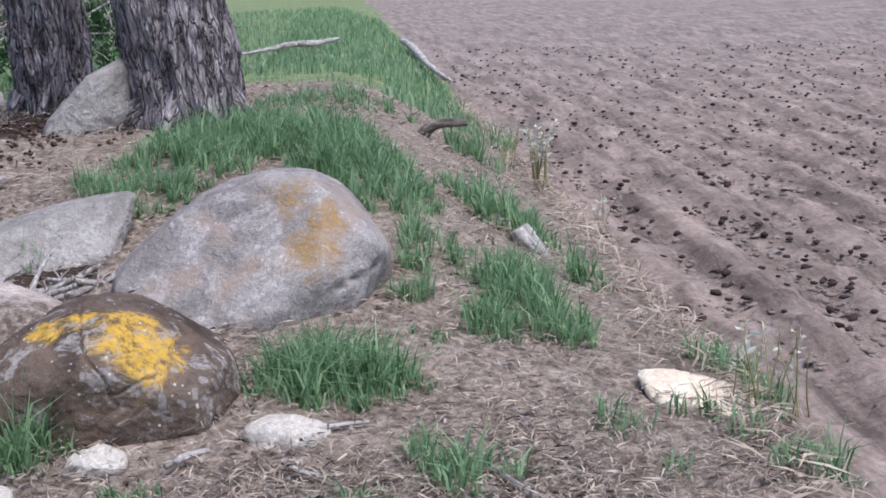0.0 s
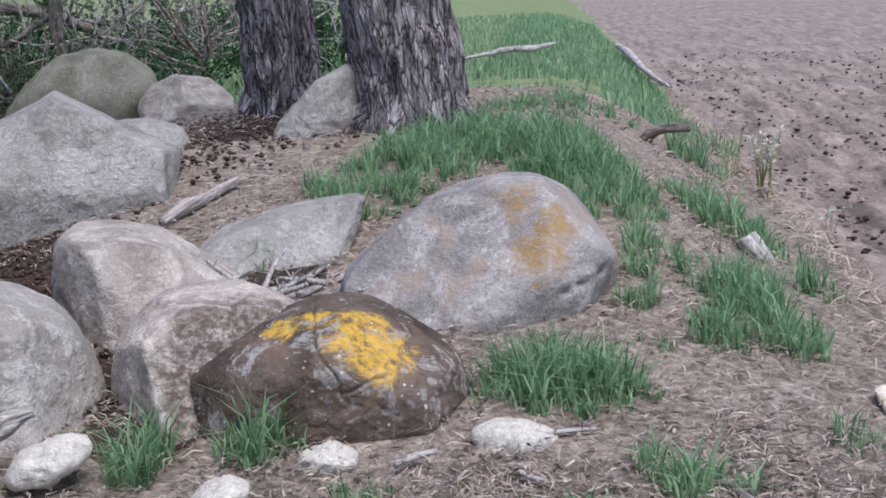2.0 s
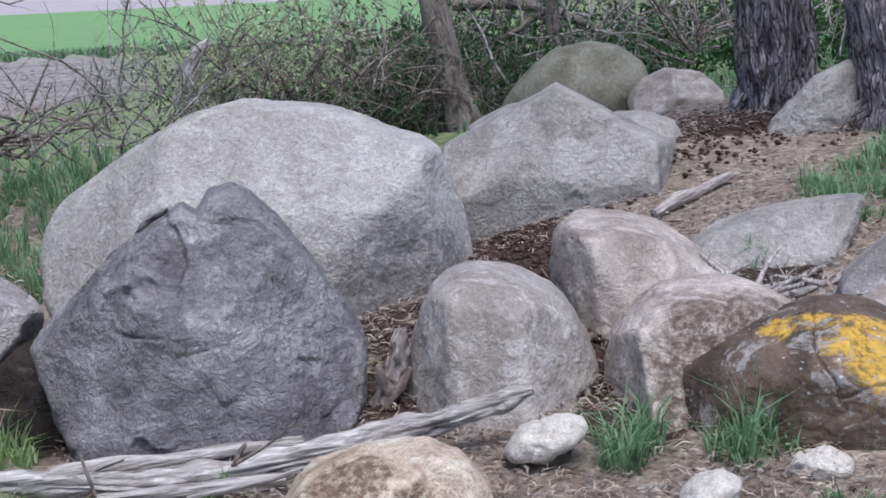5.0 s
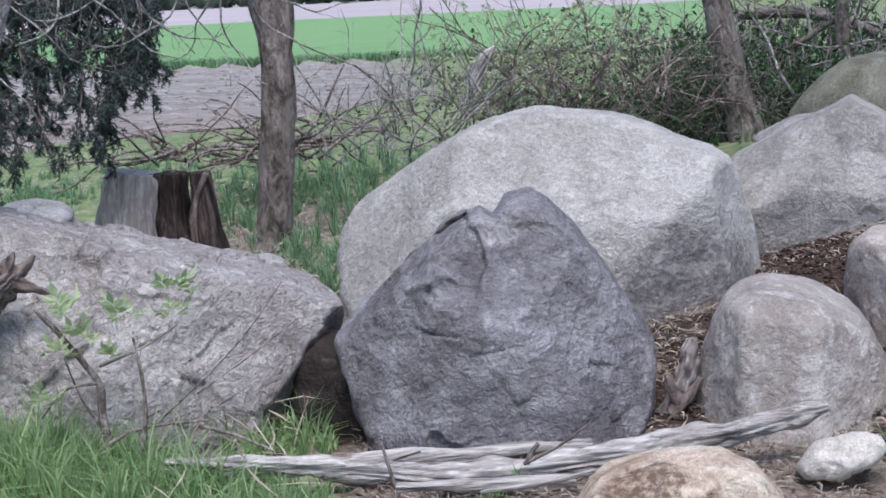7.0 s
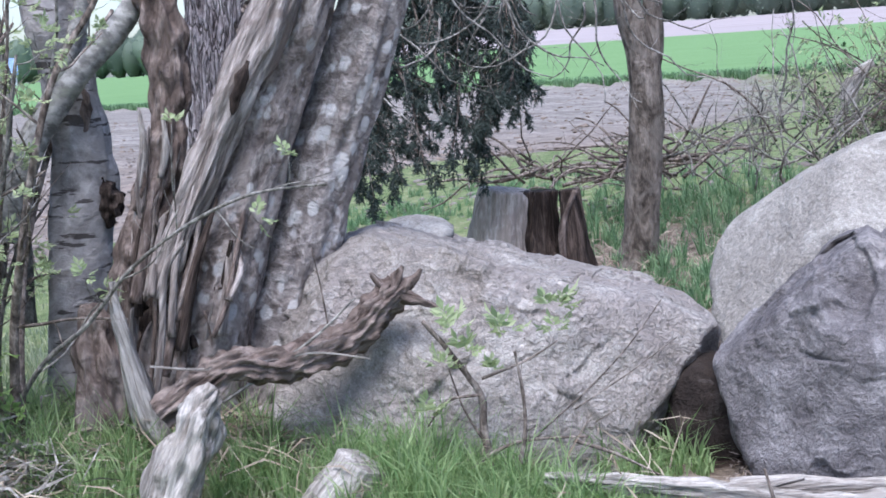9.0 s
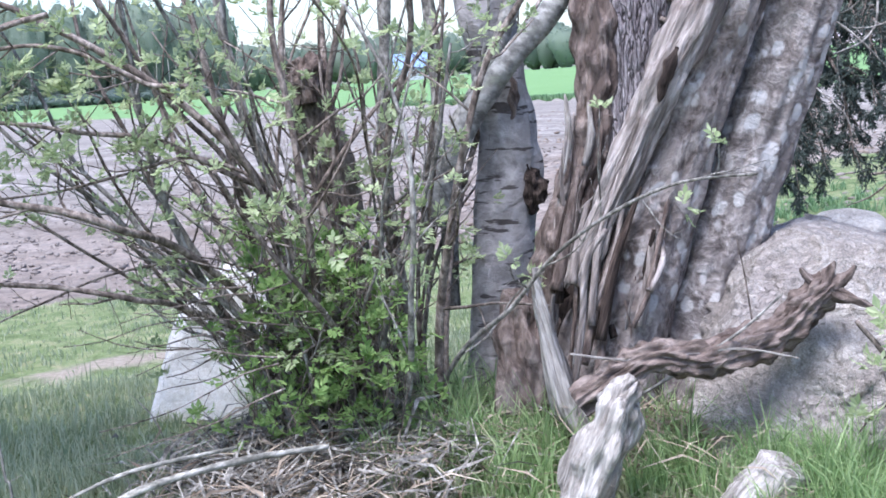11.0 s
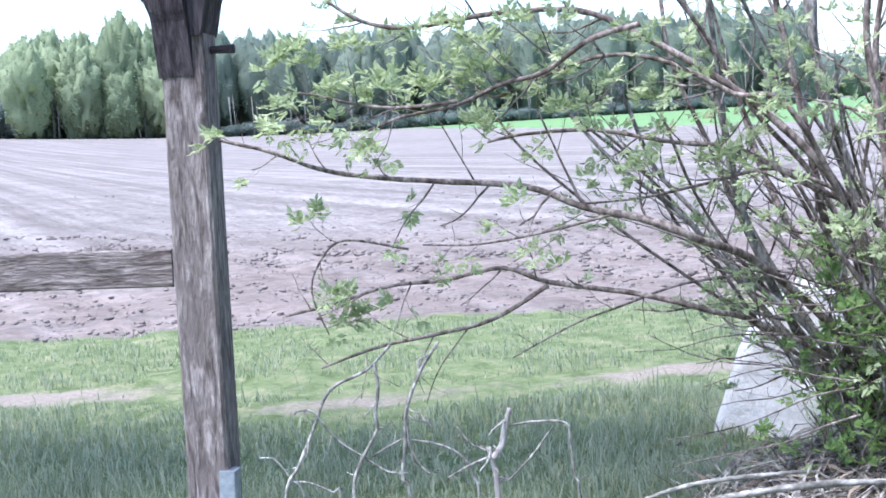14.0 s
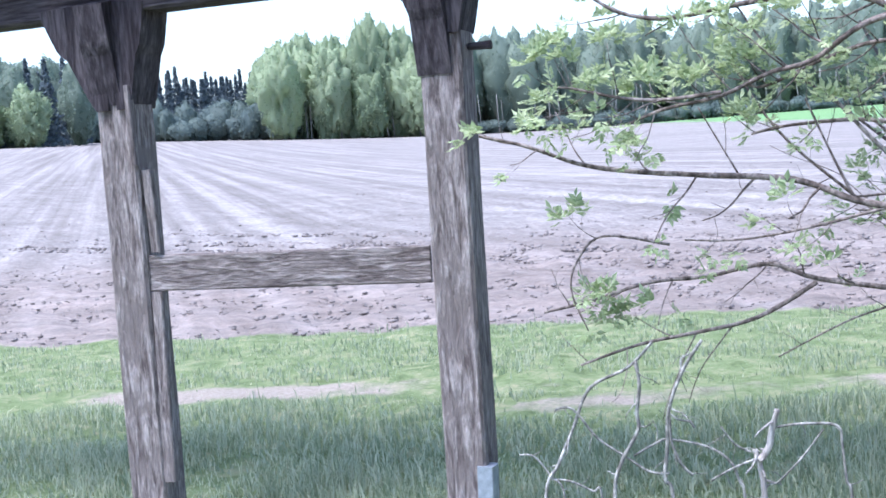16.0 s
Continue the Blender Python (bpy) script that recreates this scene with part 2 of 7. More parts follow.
def ground_material():
    """One sheet: soil, meadow, sandy track, needle litter and far crops, by painted masks with ragged borders."""
    m, nt, b = shader("land", 0.97, 0.1)
    v = coords(nt)
    rag = calc(nt, "MULTIPLY", calc(nt, "SUBTRACT", grain(nt, v, 2.6, 6, 0.7), 0.5), 0.9)

    def mask(name):
        a = nt.nodes.new("ShaderNodeAttribute")
        a.attribute_name = name
        edge = calc(nt, "ADD", a.outputs["Fac"], calc(nt, "MULTIPLY", rag, calc(nt, "MULTIPLY", calc(nt, "MULTIPLY", a.outputs["Fac"], calc(nt, "SUBTRACT", 1.0, a.outputs["Fac"])), 4.0)))
        return ramp(nt, edge, (0.38, 0.0), (0.62, 1.0))

    fine = grain(nt, v, 28, 7, 0.75)
    mid = grain(nt, v, 5, 6, 0.65, 0.5)
    wide = grain(nt, v, 0.6, 4, 0.6)
    soil = ramp(nt, calc(nt, "ADD", calc(nt, "MULTIPLY", mid, 0.5), calc(nt, "MULTIPLY", fine, 0.5)), (0.34, (0.105, 0.077, 0.063)), (0.5, (0.212, 0.165, 0.138)), (0.68, (0.325, 0.264, 0.226)))
    def streaks(way, along, across):
        out = nt.nodes.new("ShaderNodeCombineXYZ")
        for k, (dx, dy, sc) in enumerate(((way[0], way[1], along), (-way[1], way[0], across))):
            dot = nt.nodes.new("ShaderNodeVectorMath")
            dot.operation = "DOT_PRODUCT"
            link(nt, v, dot.inputs[0])
            dot.inputs[1].default_value = (dx * sc, dy * sc, 0)
            link(nt, dot.outputs["Value"], out.inputs[k])
        return out.outputs[0]

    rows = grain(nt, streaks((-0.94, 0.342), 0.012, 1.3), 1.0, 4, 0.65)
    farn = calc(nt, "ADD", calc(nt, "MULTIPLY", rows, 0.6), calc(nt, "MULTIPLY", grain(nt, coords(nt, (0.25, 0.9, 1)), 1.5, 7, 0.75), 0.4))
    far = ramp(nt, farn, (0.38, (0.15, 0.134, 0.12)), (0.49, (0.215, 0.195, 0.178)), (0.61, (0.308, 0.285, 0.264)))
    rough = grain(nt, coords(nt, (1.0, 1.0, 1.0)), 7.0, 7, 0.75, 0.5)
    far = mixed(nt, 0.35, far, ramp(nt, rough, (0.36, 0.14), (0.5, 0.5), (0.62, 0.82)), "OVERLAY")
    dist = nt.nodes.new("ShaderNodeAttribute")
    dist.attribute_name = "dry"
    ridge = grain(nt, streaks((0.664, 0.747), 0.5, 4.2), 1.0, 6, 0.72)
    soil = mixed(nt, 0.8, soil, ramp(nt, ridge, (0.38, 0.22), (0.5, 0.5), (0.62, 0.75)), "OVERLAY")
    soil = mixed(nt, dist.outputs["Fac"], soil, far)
    soil = mixed(nt, 0.35, soil, ramp(nt, wide, (0.3, 0.38), (0.7, 0.62)), "OVERLAY")
    litter = ramp(nt, calc(nt, "ADD", calc(nt, "MULTIPLY", grain(nt, v, 11, 7, 0.8, 1.2), 0.6), calc(nt, "MULTIPLY", fine, 0.4)), (0.38, (0.066, 0.047, 0.037)), (0.5, (0.212, 0.17, 0.135)), (0.62, (0.41, 0.346, 0.288)))
    turf = ramp(nt, calc(nt, "ADD", calc(nt, "MULTIPLY", mid, 0.6), calc(nt, "MULTIPLY", fine, 0.4)), (0.38, (0.08, 0.11, 0.045)), (0.5, (0.15, 0.193, 0.087)), (0.63, (0.285, 0.272, 0.17)))
    sand = ramp(nt, fine, (0.35, (0.2, 0.17, 0.135)), (0.65, (0.36, 0.315, 0.265)))
    crop = ramp(nt, grain(nt, coords(nt, (0.12, 1.2, 1)), 1.2, 5), (0.35, (0.125, 0.225, 0.09)), (0.65, (0.18, 0.29, 0.13)))
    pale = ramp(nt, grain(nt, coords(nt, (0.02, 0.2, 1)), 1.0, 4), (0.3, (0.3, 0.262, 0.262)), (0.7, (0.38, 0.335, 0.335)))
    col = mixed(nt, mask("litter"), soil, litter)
    # near-black humus tone that also carries the shade between boulders
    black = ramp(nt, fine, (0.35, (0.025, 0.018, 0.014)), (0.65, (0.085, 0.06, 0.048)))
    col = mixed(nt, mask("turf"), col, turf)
    col = mixed(nt, mask("humus_shade"), col, black)
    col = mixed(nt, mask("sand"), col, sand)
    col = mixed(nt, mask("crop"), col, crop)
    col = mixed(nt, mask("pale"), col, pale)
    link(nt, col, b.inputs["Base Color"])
    relief(nt, b, calc(nt, "ADD", calc(nt, "MULTIPLY", fine, 0.4), mid), 0.8, 0.05)
    return m


GREY = stone("grey_granite", (0.197, 0.181, 0.162), (0.265, 0.245, 0.222), (0.336, 0.314, 0.286), 0.15)
PALE = stone("pale_granite", (0.285, 0.261, 0.235), (0.354, 0.328, 0.298), (0.432, 0.406, 0.372), 0.12, pit=0.6)
# darker patches: the rough broken face, with its lower-front shading painted in
BROKEN = stone("broken_granite", (0.265, 0.244, 0.22), (0.33, 0.308, 0.28), (0.4, 0.376, 0.345), 0.12, (0.2, 0.185, 0.18), (((0.72, -0.55, -0.1), 0.24), ((0.5, -0.62, -0.2), 0.24), ((0.85, -0.4, -0.2), 0.24), ((0.6, -0.6, 0.0), 0.16)), pit=0.6)
RUGGED = stone("rugged_granite", (0.28, 0.248, 0.225), (0.375, 0.34, 0.312), (0.48, 0.45, 0.42), 0.2, stain=(0.35, 0.31, 0.292), bump=1.0, pit=0.8)
DARK = stone("dark_gneiss", (0.12, 0.109, 0.113), (0.19, 0.176, 0.18), (0.285, 0.268, 0.272), 0.1, (0.46, 0.43, 0.42), (((-0.02, -0.1, 0.52), 0.17), ((0.03, -0.22, 0.42), 0.08)), bump=0.8, bands=0.25, pit=0.7)
ROUND = stone("round_granite", (0.172, 0.153, 0.142), (0.237, 0.215, 0.2), (0.318, 0.292, 0.271), 0.45, (0.36, 0.225, 0.09), (((0.16, -0.35, 0.4), 0.17), ((0.3, -0.35, 0.25), 0.1), ((0.24, -0.4, 0.1), 0.12)), (0.285, 0.218, 0.172), 0.45)
LICHEN = stone("lichen_stone", (0.048, 0.034, 0.026), (0.085, 0.062, 0.047), (0.135, 0.104, 0.084), 0.75, (0.66, 0.4, 0.06), (((0.16, -0.26, 0.24), 0.17), ((0.25, -0.24, 0.1), 0.1), ((0.2, -0.3, 0.16), 0.13), ((-0.14, -0.16, 0.29), 0.1), ((-0.02, -0.16, 0.31), 0.08)), (0.15, 0.105, 0.076), 0.45, bands=0.15, crusts=(0.33, 0.31, 0.29))
BROWN = stone("brown_stone", (0.213, 0.177, 0.15), (0.321, 0.276, 0.239), (0.436, 0.386, 0.341), 0.2, stain=(0.31, 0.265, 0.225), bump=0.5, bands=0.3)
DUN = stone("dun_stone", (0.215, 0.185, 0.161), (0.292, 0.261, 0.232), (0.396, 0.361, 0.327), 0.35, stain=(0.215, 0.185, 0.158), bump=0.5)
ANGULAR = stone("angular_stone", (0.261, 0.214, 0.178), (0.369, 0.313, 0.27), (0.477, 0.419, 0.365), 0.15, (0.13, 0.092, 0.07), (((0.02, -0.33, 0.1), 0.24), ((-0.06, -0.38, -0.1), 0.19), ((0.2, -0.24, 0.2), 0.26), ((0.1, -0.3, 0.25), 0.2)), bands=0.35)
TAN = stone("tan_stone", (0.37, 0.282, 0.207), (0.502, 0.405, 0.312), (0.616, 0.528, 0.422), 0.1, (0.13, 0.082, 0.052), (((-0.1, -0.12, 0.08), 0.15), ((0.08, -0.18, 0.03), 0.09)), (0.2, 0.13, 0.085))
CREAM = stone("cream_stone", (0.39, 0.353, 0.302), (0.464, 0.423, 0.366), (0.524, 0.487, 0.434), 0.05, pit=0.15, bump=0.4)
WHITE = stone("white_stone", (0.558, 0.522, 0.477), (0.666, 0.63, 0.585), (0.747, 0.711, 0.675), 0.05, pit=0.15, bump=0.4)
SANDY = stone("sandy_stone", (0.57, 0.46, 0.34), (0.69, 0.57, 0.437), (0.773, 0.667, 0.534), 0.0, pit=0.1, bump=0.4)
OLIVE = stone("mossy_stone", (0.11, 0.103, 0.072), (0.165, 0.156, 0.115), (0.22, 0.21, 0.16), 0.05, bump=0.35)
PINE = pine_bark_material()
BARK = wood("grey_bark", (0.05, 0.041, 0.034), (0.14, 0.117, 0.098), (0.23, 0.2, 0.175), (7, 7, 3.0), (0.175, 0.155, 0.135), 0.9, streak=0.35)
BARKG = wood("lichened_bark", (0.116, 0.0975, 0.0906), (0.25, 0.219, 0.205), (0.406, 0.371, 0.354), (6, 6, 7.0), (0.19, 0.163, 0.152), 0.8, 0.9, (0.52, 0.5, 0.49), streak=0.35)
SCALY = wood("scaly_bark", (0.0839, 0.0671, 0.0603), (0.212, 0.179, 0.166), (0.358, 0.319, 0.299), (6, 6, 4.5), (0.27, 0.232, 0.215), 1.0, 0.9, (0.44, 0.42, 0.41), streak=0.4)
SMOOTH = wood("smooth_grey_bark", (0.19, 0.182, 0.17), (0.25, 0.242, 0.228), (0.31, 0.3, 0.28), (3, 3, 5), (0.26, 0.27, 0.22), 0.4)
SCARRED = wood("scarred_grey_bark", (0.187, 0.174, 0.171), (0.319, 0.299, 0.295), (0.396, 0.374, 0.369), (3.5, 3.5, 5), (0.24, 0.225, 0.22), 0.5, scars=(0.05, 0.042, 0.04), streak=0.2)
DEAD = wood("weathered_wood", (0.192, 0.168, 0.15), (0.384, 0.352, 0.324), (0.496, 0.464, 0.432), (13, 13, 1.3), (0.36, 0.325, 0.295), 0.8, streak=0.4)
OLDWOOD = wood("old_grey_wood", (0.156, 0.13, 0.118), (0.324, 0.282, 0.26), (0.48, 0.432, 0.408), (11, 11, 1.4), (0.21, 0.172, 0.155), 0.9, streak=0.4)
ROT = wood("rotten_wood", (0.085, 0.062, 0.053), (0.19, 0.148, 0.129), (0.31, 0.256, 0.229), (7, 7, 3.2), (0.13, 0.098, 0.084), 1.0, streak=0.3)
# the stump's pale side, with its sunlit tone put into the colour
PALEWOOD = wood("sunlit_wood", (0.26, 0.22, 0.19), (0.37, 0.325, 0.29), (0.47, 0.425, 0.385), (9, 9, 1.6), (0.31, 0.265, 0.235), 0.6, streak=0.35)
# dark rot; on the stump and tree base it also carries shade
ROT_SHADE = wood("rot_shade", (0.018, 0.013, 0.011), (0.05, 0.036, 0.03), (0.11, 0.083, 0.07), (14, 14, 1.2), None, 0.9)
POST = wood("old_oak", (0.115, 0.092, 0.084), (0.245, 0.208, 0.19), (0.37, 0.325, 0.3), (20, 20, 3.2), (0.2, 0.168, 0.153), 0.8, streak=0.4)
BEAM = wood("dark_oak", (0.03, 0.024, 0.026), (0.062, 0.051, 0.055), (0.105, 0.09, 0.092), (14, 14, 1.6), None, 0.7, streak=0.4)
TWIG = wood("twig_bark", (0.065, 0.0507, 0.0416), (0.156, 0.126, 0.108), (0.286, 0.244, 0.216), (9, 9, 5), None, 0.3)
TWIGG = wood("grey_twig_bark", (0.0938, 0.0875, 0.075), (0.194, 0.181, 0.163), (0.338, 0.319, 0.294), (9, 9, 5), None, 0.3)
LEAF = leaf_material("young_leaf", (0.27, 0.35, 0.17), (0.55, 0.61, 0.37), 0.5)
LEAFD = leaf_material("shrub_leaf", (0.125, 0.219, 0.0625), (0.362, 0.5, 0.188), 0.5)
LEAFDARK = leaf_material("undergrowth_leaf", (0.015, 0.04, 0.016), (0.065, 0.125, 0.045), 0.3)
NEEDLE = leaf_material("conifer_needle", (0.035, 0.05, 0.044), (0.1, 0.125, 0.11), 0.25)
GRASS = leaf_material("grass_blade", (0.09, 0.185, 0.08), (0.34, 0.48, 0.27), 0.5)
LUSH = leaf_material("lush_grass", (0.16, 0.27, 0.1), (0.46, 0.58, 0.3), 0.55)
MEADOW = leaf_material("meadow_blade", (0.2, 0.255, 0.14), (0.56, 0.575, 0.4), 0.6)
STRAW = leaf_material("dry_stalk", (0.18, 0.13, 0.095), (0.52, 0.44, 0.35), 0.2)
# far foliage with distance haze put into its colours: paler and bluer
WOODS = leaf_material("hazed_foliage", (0.2, 0.26, 0.21), (0.29, 0.355, 0.275), 0.6)
BIRCH = leaf_material("hazed_young_foliage", (0.24, 0.31, 0.185), (0.38, 0.46, 0.285), 0.55)
THICKET = leaf_material("hazed_thicket_leaf", (0.13, 0.175, 0.165), (0.19, 0.24, 0.21), 0.5)
SPRUCE = leaf_material("hazed_spruce", (0.085, 0.115, 0.13), (0.13, 0.16, 0.17), 0.4)
TWIGD = wood("dead_twig", (0.12, 0.115, 0.1), (0.23, 0.22, 0.195), (0.36, 0.345, 0.315), (9, 9, 5), None, 0.3)
SHEET = wood("blue_sheet", (0.16, 0.24, 0.4), (0.2, 0.29, 0.46), (0.25, 0.34, 0.5), (1, 1, 1), None, 0.1)
PLASTER = wood("grey_plaster", (0.36, 0.38, 0.42), (0.42, 0.44, 0.48), (0.47, 0.49, 0.52), (1, 1, 1), None, 0.1)
LAND = ground_material()


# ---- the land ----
# hollows between the boulders, dark with humus and painted-in shade: x, y, reach
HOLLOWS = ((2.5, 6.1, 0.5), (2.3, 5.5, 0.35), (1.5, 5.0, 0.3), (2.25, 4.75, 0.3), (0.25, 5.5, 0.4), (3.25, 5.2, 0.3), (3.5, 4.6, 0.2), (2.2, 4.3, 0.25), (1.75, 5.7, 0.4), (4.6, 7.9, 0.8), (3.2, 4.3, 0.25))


def build_land():
    az = list(np.arange(-82, 70, 0.36)) + list(np.arange(70, 278, 4.0))
    rad = [0.0, 0.8] + [1.5 * 1.019 ** i for i in range(370)]
    verts, faces = [], []
    masks = {k: [] for k in ("litter", "turf", "sand", "crop", "pale", "dry", "humus_shade")}
    n = len(az)
    for r in rad[1:]:
        for a in az:
            x, y = r * math.sin(radians(a)), r * math.cos(radians(a))
            s, sl, cr = field_side(x, y), field_left(x, y), crop_side(x, y)
            wander = s + 0.16 * noise.noise(Vector((x * 1.5, y * 1.5, 7))) + 0.08 * noise.noise(Vector((x * 5, y * 5, 3)))
            crop = sstep(-0.15, 0.15, cr) * (1 - sstep(15, 21, a))
            soil_r = 1 - sstep(0.03, 0.15, wander)
            soil_l = (1 - sstep(-0.4, 0.2, sl)) * (1 - sstep(-2, 14, a))
            soil = max(soil_r, soil_l)
            z = ground(x, y)
            if r < 60:
                p = Vector((x, y, 0))
                near = 1 - sstep(25, 60, r)
                rough = 0.03 + 0.035 * soil
                z += near * rough * (fbm(p * 1.7, 3) - 0.1) + near * 0.024 * soil * fbm(p * 7.0, 3) + near * 0.008 * soil * fbm(p * 2.6, 2)
                furrow = (x - y * 0.9) / 1.35
                z += near * soil_r * 0.026 * math.sin(furrow * 14.0 + 1.5 * noise.noise(p * 0.4))
            z += 0.28 * crop * (1 - sstep(150, 300, r))
            verts.append((x, y, z))
            wood_floor = sstep(-9, -4, a) * (1 - (1 - sstep(-1, 3, a)) * (1 - sstep(5.3, 6.2, r))) * sstep(-0.6, 0.0, s) * (1 - sstep(9, 13, r) * (1 - 0.8 * sstep(20, 30, a))) * (1 - sstep(13, 17, r))
            wood_floor = max(wood_floor, (1 - sstep(0.1, 0.6, abs(s + 0.1))) * (1 - sstep(14, 22, r)) * sstep(20, 30, a))
            patchy = 0.5 * noise.noise(Vector((x * 0.8, y * 0.8, 9)))
            wood_floor *= (1 - soil) * sstep(2.9, 4.0, r + patchy) * (1 - sstep(68, 84, a))
            masks["litter"].append(wood_floor)
            turf = (1 - soil) * (1 - wood_floor)
            masks["turf"].append(turf)
            masks["sand"].append((1 - sstep(0.16, 0.4, abs(sl - 2.72))) * (1 - soil) * (1 - sstep(-30, -20, a)) * min(1.0, 0.58 + 0.8 * noise.noise(Vector((x * 0.6, y * 0.6, 4)))))
            masks["humus_shade"].append(max(1 - sstep(0.6, 1.2, math.hypot(x - hx, y - hy) / hr) for hx, hy, hr in HOLLOWS) if r < 14 else 0.0)
            masks["crop"].append(crop)
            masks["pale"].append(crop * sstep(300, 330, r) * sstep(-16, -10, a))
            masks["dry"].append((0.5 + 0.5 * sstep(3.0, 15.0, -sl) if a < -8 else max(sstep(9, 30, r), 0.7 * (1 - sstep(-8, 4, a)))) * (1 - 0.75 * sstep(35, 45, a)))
    for i in range(len(rad) - 2):
        for j in range(n):
            k = (j + 1) % n
            faces.append((i * n + j, i * n + k, (i + 1) * n + k, (i + 1) * n + j))
    verts.append((0, 0, 0))
    for name in masks:
        masks[name].append(1.0 if name == "turf" else 0.0)
    c = len(verts) - 1
    for j in range(n):
        faces.append((c, (j + 1) % n, j))
    me = mesh_of("ground", verts, faces)
    me.flip_normals()
    for name, values in masks.items():
        at = me.attributes.new(name, "FLOAT", "POINT")
        at.data.foreach_set("value", np.array(values, dtype=np.float32))
    ob = part("ground", me, LAND)
    tagged(ob, "ploughed fields, meadow, sandy track and litter-covered bank", "ground", kind="structure")


build_land()


# ---- boulders ----
def boulder(name, material, place, facing, cuts, depth, label, category="boulder", seed=1, rough=0.05, round_=45.0, facets=(), detail=5, fine=0.02, group="", dents=(), cracks=(), flats=9, cut=0.8, slabs=(), chips=0.022, faces=(), notches=()):
    """A field stone: flat faces all round (angle in the upright plane across the line of sight, distance), a thickness, more
    facets (azimuth, tilt, share of the full reach), then broken and weathered."""
    bm = bmesh.new()
    bmesh.ops.create_icosphere(bm, subdivisions=detail, radius=1.0)
    sides = [(math.cos(radians(a)) / d, math.sin(radians(a)) / d) for a, d in cuts]
    planes = []
    pick = random.Random(seed * 13 + 5)

    def gauge(p):
        hs = [max(0.0, nx * p.x + nz * p.z) for nx, nz in sides]
        most = max(hs) + 1e-6
        g = most * sum((h / most) ** round_ for h in hs) ** (1 / round_)
        return (g ** 2.8 + abs(p.y / depth) ** 2.8) ** (1 / 2.8)

    body = [v.co / gauge(v.co) for v in bm.verts]
    random_faces = list(facets) + [(pick.uniform(-70, 70), pick.uniform(-20, 65), pick.uniform(cut, 0.97)) for _ in range(flats)]
    for a, t, share in random_faces:
        a, t = radians(a), radians(t)
        n = Vector((math.sin(a) * math.cos(t), -math.cos(a) * math.cos(t), math.sin(t)))
        planes.append(tuple(n / (share * max(b.dot(n) for b in body[::5]))))
    crest = [b for b in body if abs(b.y) < 0.15 * depth]
    blunt = [55] * len(planes) + [220] * len(slabs)
    for a, t, k in slabs:
        a, t = radians(a), radians(t)
        n = Vector((math.sin(a) * math.cos(t), -math.cos(a) * math.cos(t), math.sin(t)))
        planes.append(tuple(n / (k * max(b.dot(n) for b in crest))))
    for a, t, through_point, edge in faces:
        a, t = radians(a), radians(t)
        n = Vector((math.sin(a) * math.cos(t), -math.cos(a) * math.cos(t), math.sin(t)))
        planes.append(tuple(n / Vector(through_point).dot(n)))
        blunt.append(edge)
    shift = Vector((seed * 7.3, seed * 3.1, seed * 1.7))
    size = sum(d for _, d in cuts) / len(cuts)
    for vert in bm.verts:
        p = vert.co
        g = gauge(p)
        for (nx, ny, nz), e in zip(planes, blunt):
            h = nx * p.x + ny * p.y + nz * p.z
            if h > 0.6 * g:
                g = max(g, h) * (1 + (min(g, h) / max(g, h)) ** e) ** (1 / e)
        q = p / g
        w = q / size
        n1 = fbm(w * 1.3 + shift, 3)
        n2 = noise.fractal(w * 4.5 + shift, 0.95, 2.2, 5)
        chip = min(0.0, noise.noise(w * 2.4 - shift) + 0.15)
        crease = abs(noise.noise(w * 1.9 + shift * 2)) - 0.22
        split = min(0.0, abs(noise.noise(w * 1.2 + Vector((0.35 * n2, 0, 0.2 * n1)) - shift)) - 0.045) * 12
        broken = 0.0
        for f, amp in ((3.2, 1.0), (7.0, 0.7)):
            at = w * f + shift + Vector((0.25 * n2, 0.25 * n1, 0.2 * n2))
            _, near = noise.voronoi(at)
            tilt = noise.cell_vector(near[0] * 17.3)
            broken += amp / f * 2.6 * (at - near[0]).dot(tilt - Vector((0.5, 0.5, 0.5))) * 2.0
        q += p.normalized() * size * 1.1 * chips * broken * (0.35 + 0.65 * sstep(-0.25, 0.2, noise.noise(w * 1.1 + shift * 3)))
        q += p.normalized() * (size * rough * (0.6 * n1 + 0.8 * chip + 0.7 * crease) + 0.4 * fine * n2 + 0.008 * split)
        for dx, dz, rx, rz, deep in dents:
            if q.y < 0.1:
                away = math.hypot((q.x - dx) / rx, (q.z - dz) / rz) * (1 + 0.4 * n1 + 0.12 * n2)
                q += Vector((0.1, 1, -0.25)) * deep * (1 - sstep(0.8, 1.0, away)) * (0.6 + 0.4 * (1 - away ** 2 if away < 1 else 0))
        for ang, half, deep in notches:
            off = abs(math.degrees(math.atan2(q.z, q.x)) - ang + 3 * n1)
            if off < half:
                q *= 1 - deep * (1 - off / half) ** 0.8 * sstep(-0.38, -0.2, q.y)
        for cx, cz, ang, half, deep in cracks:
            if q.y < 0.05:
                u = (q.x - cx) * math.cos(radians(ang)) + (q.z - cz) * math.sin(radians(ang))
                v = (q.z - cz) * math.cos(radians(ang)) - (q.x - cx) * math.sin(radians(ang)) + 0.03 * noise.noise(Vector((u * 9, ang, 0)))
                if abs(u) < half:
                    q -= p.normalized() * deep * max(0.0, 1 - abs(v) / 0.007) * (1 - sstep(0.5, 1, abs(u) / half))
        vert.co = q
    me = bpy.data.meshes.new(name)
    bm.to_mesh(me)
    bm.free()
    me.polygons.foreach_set("use_smooth", np.ones(len(me.polygons), dtype=bool))
    ob = part(name, me, material)
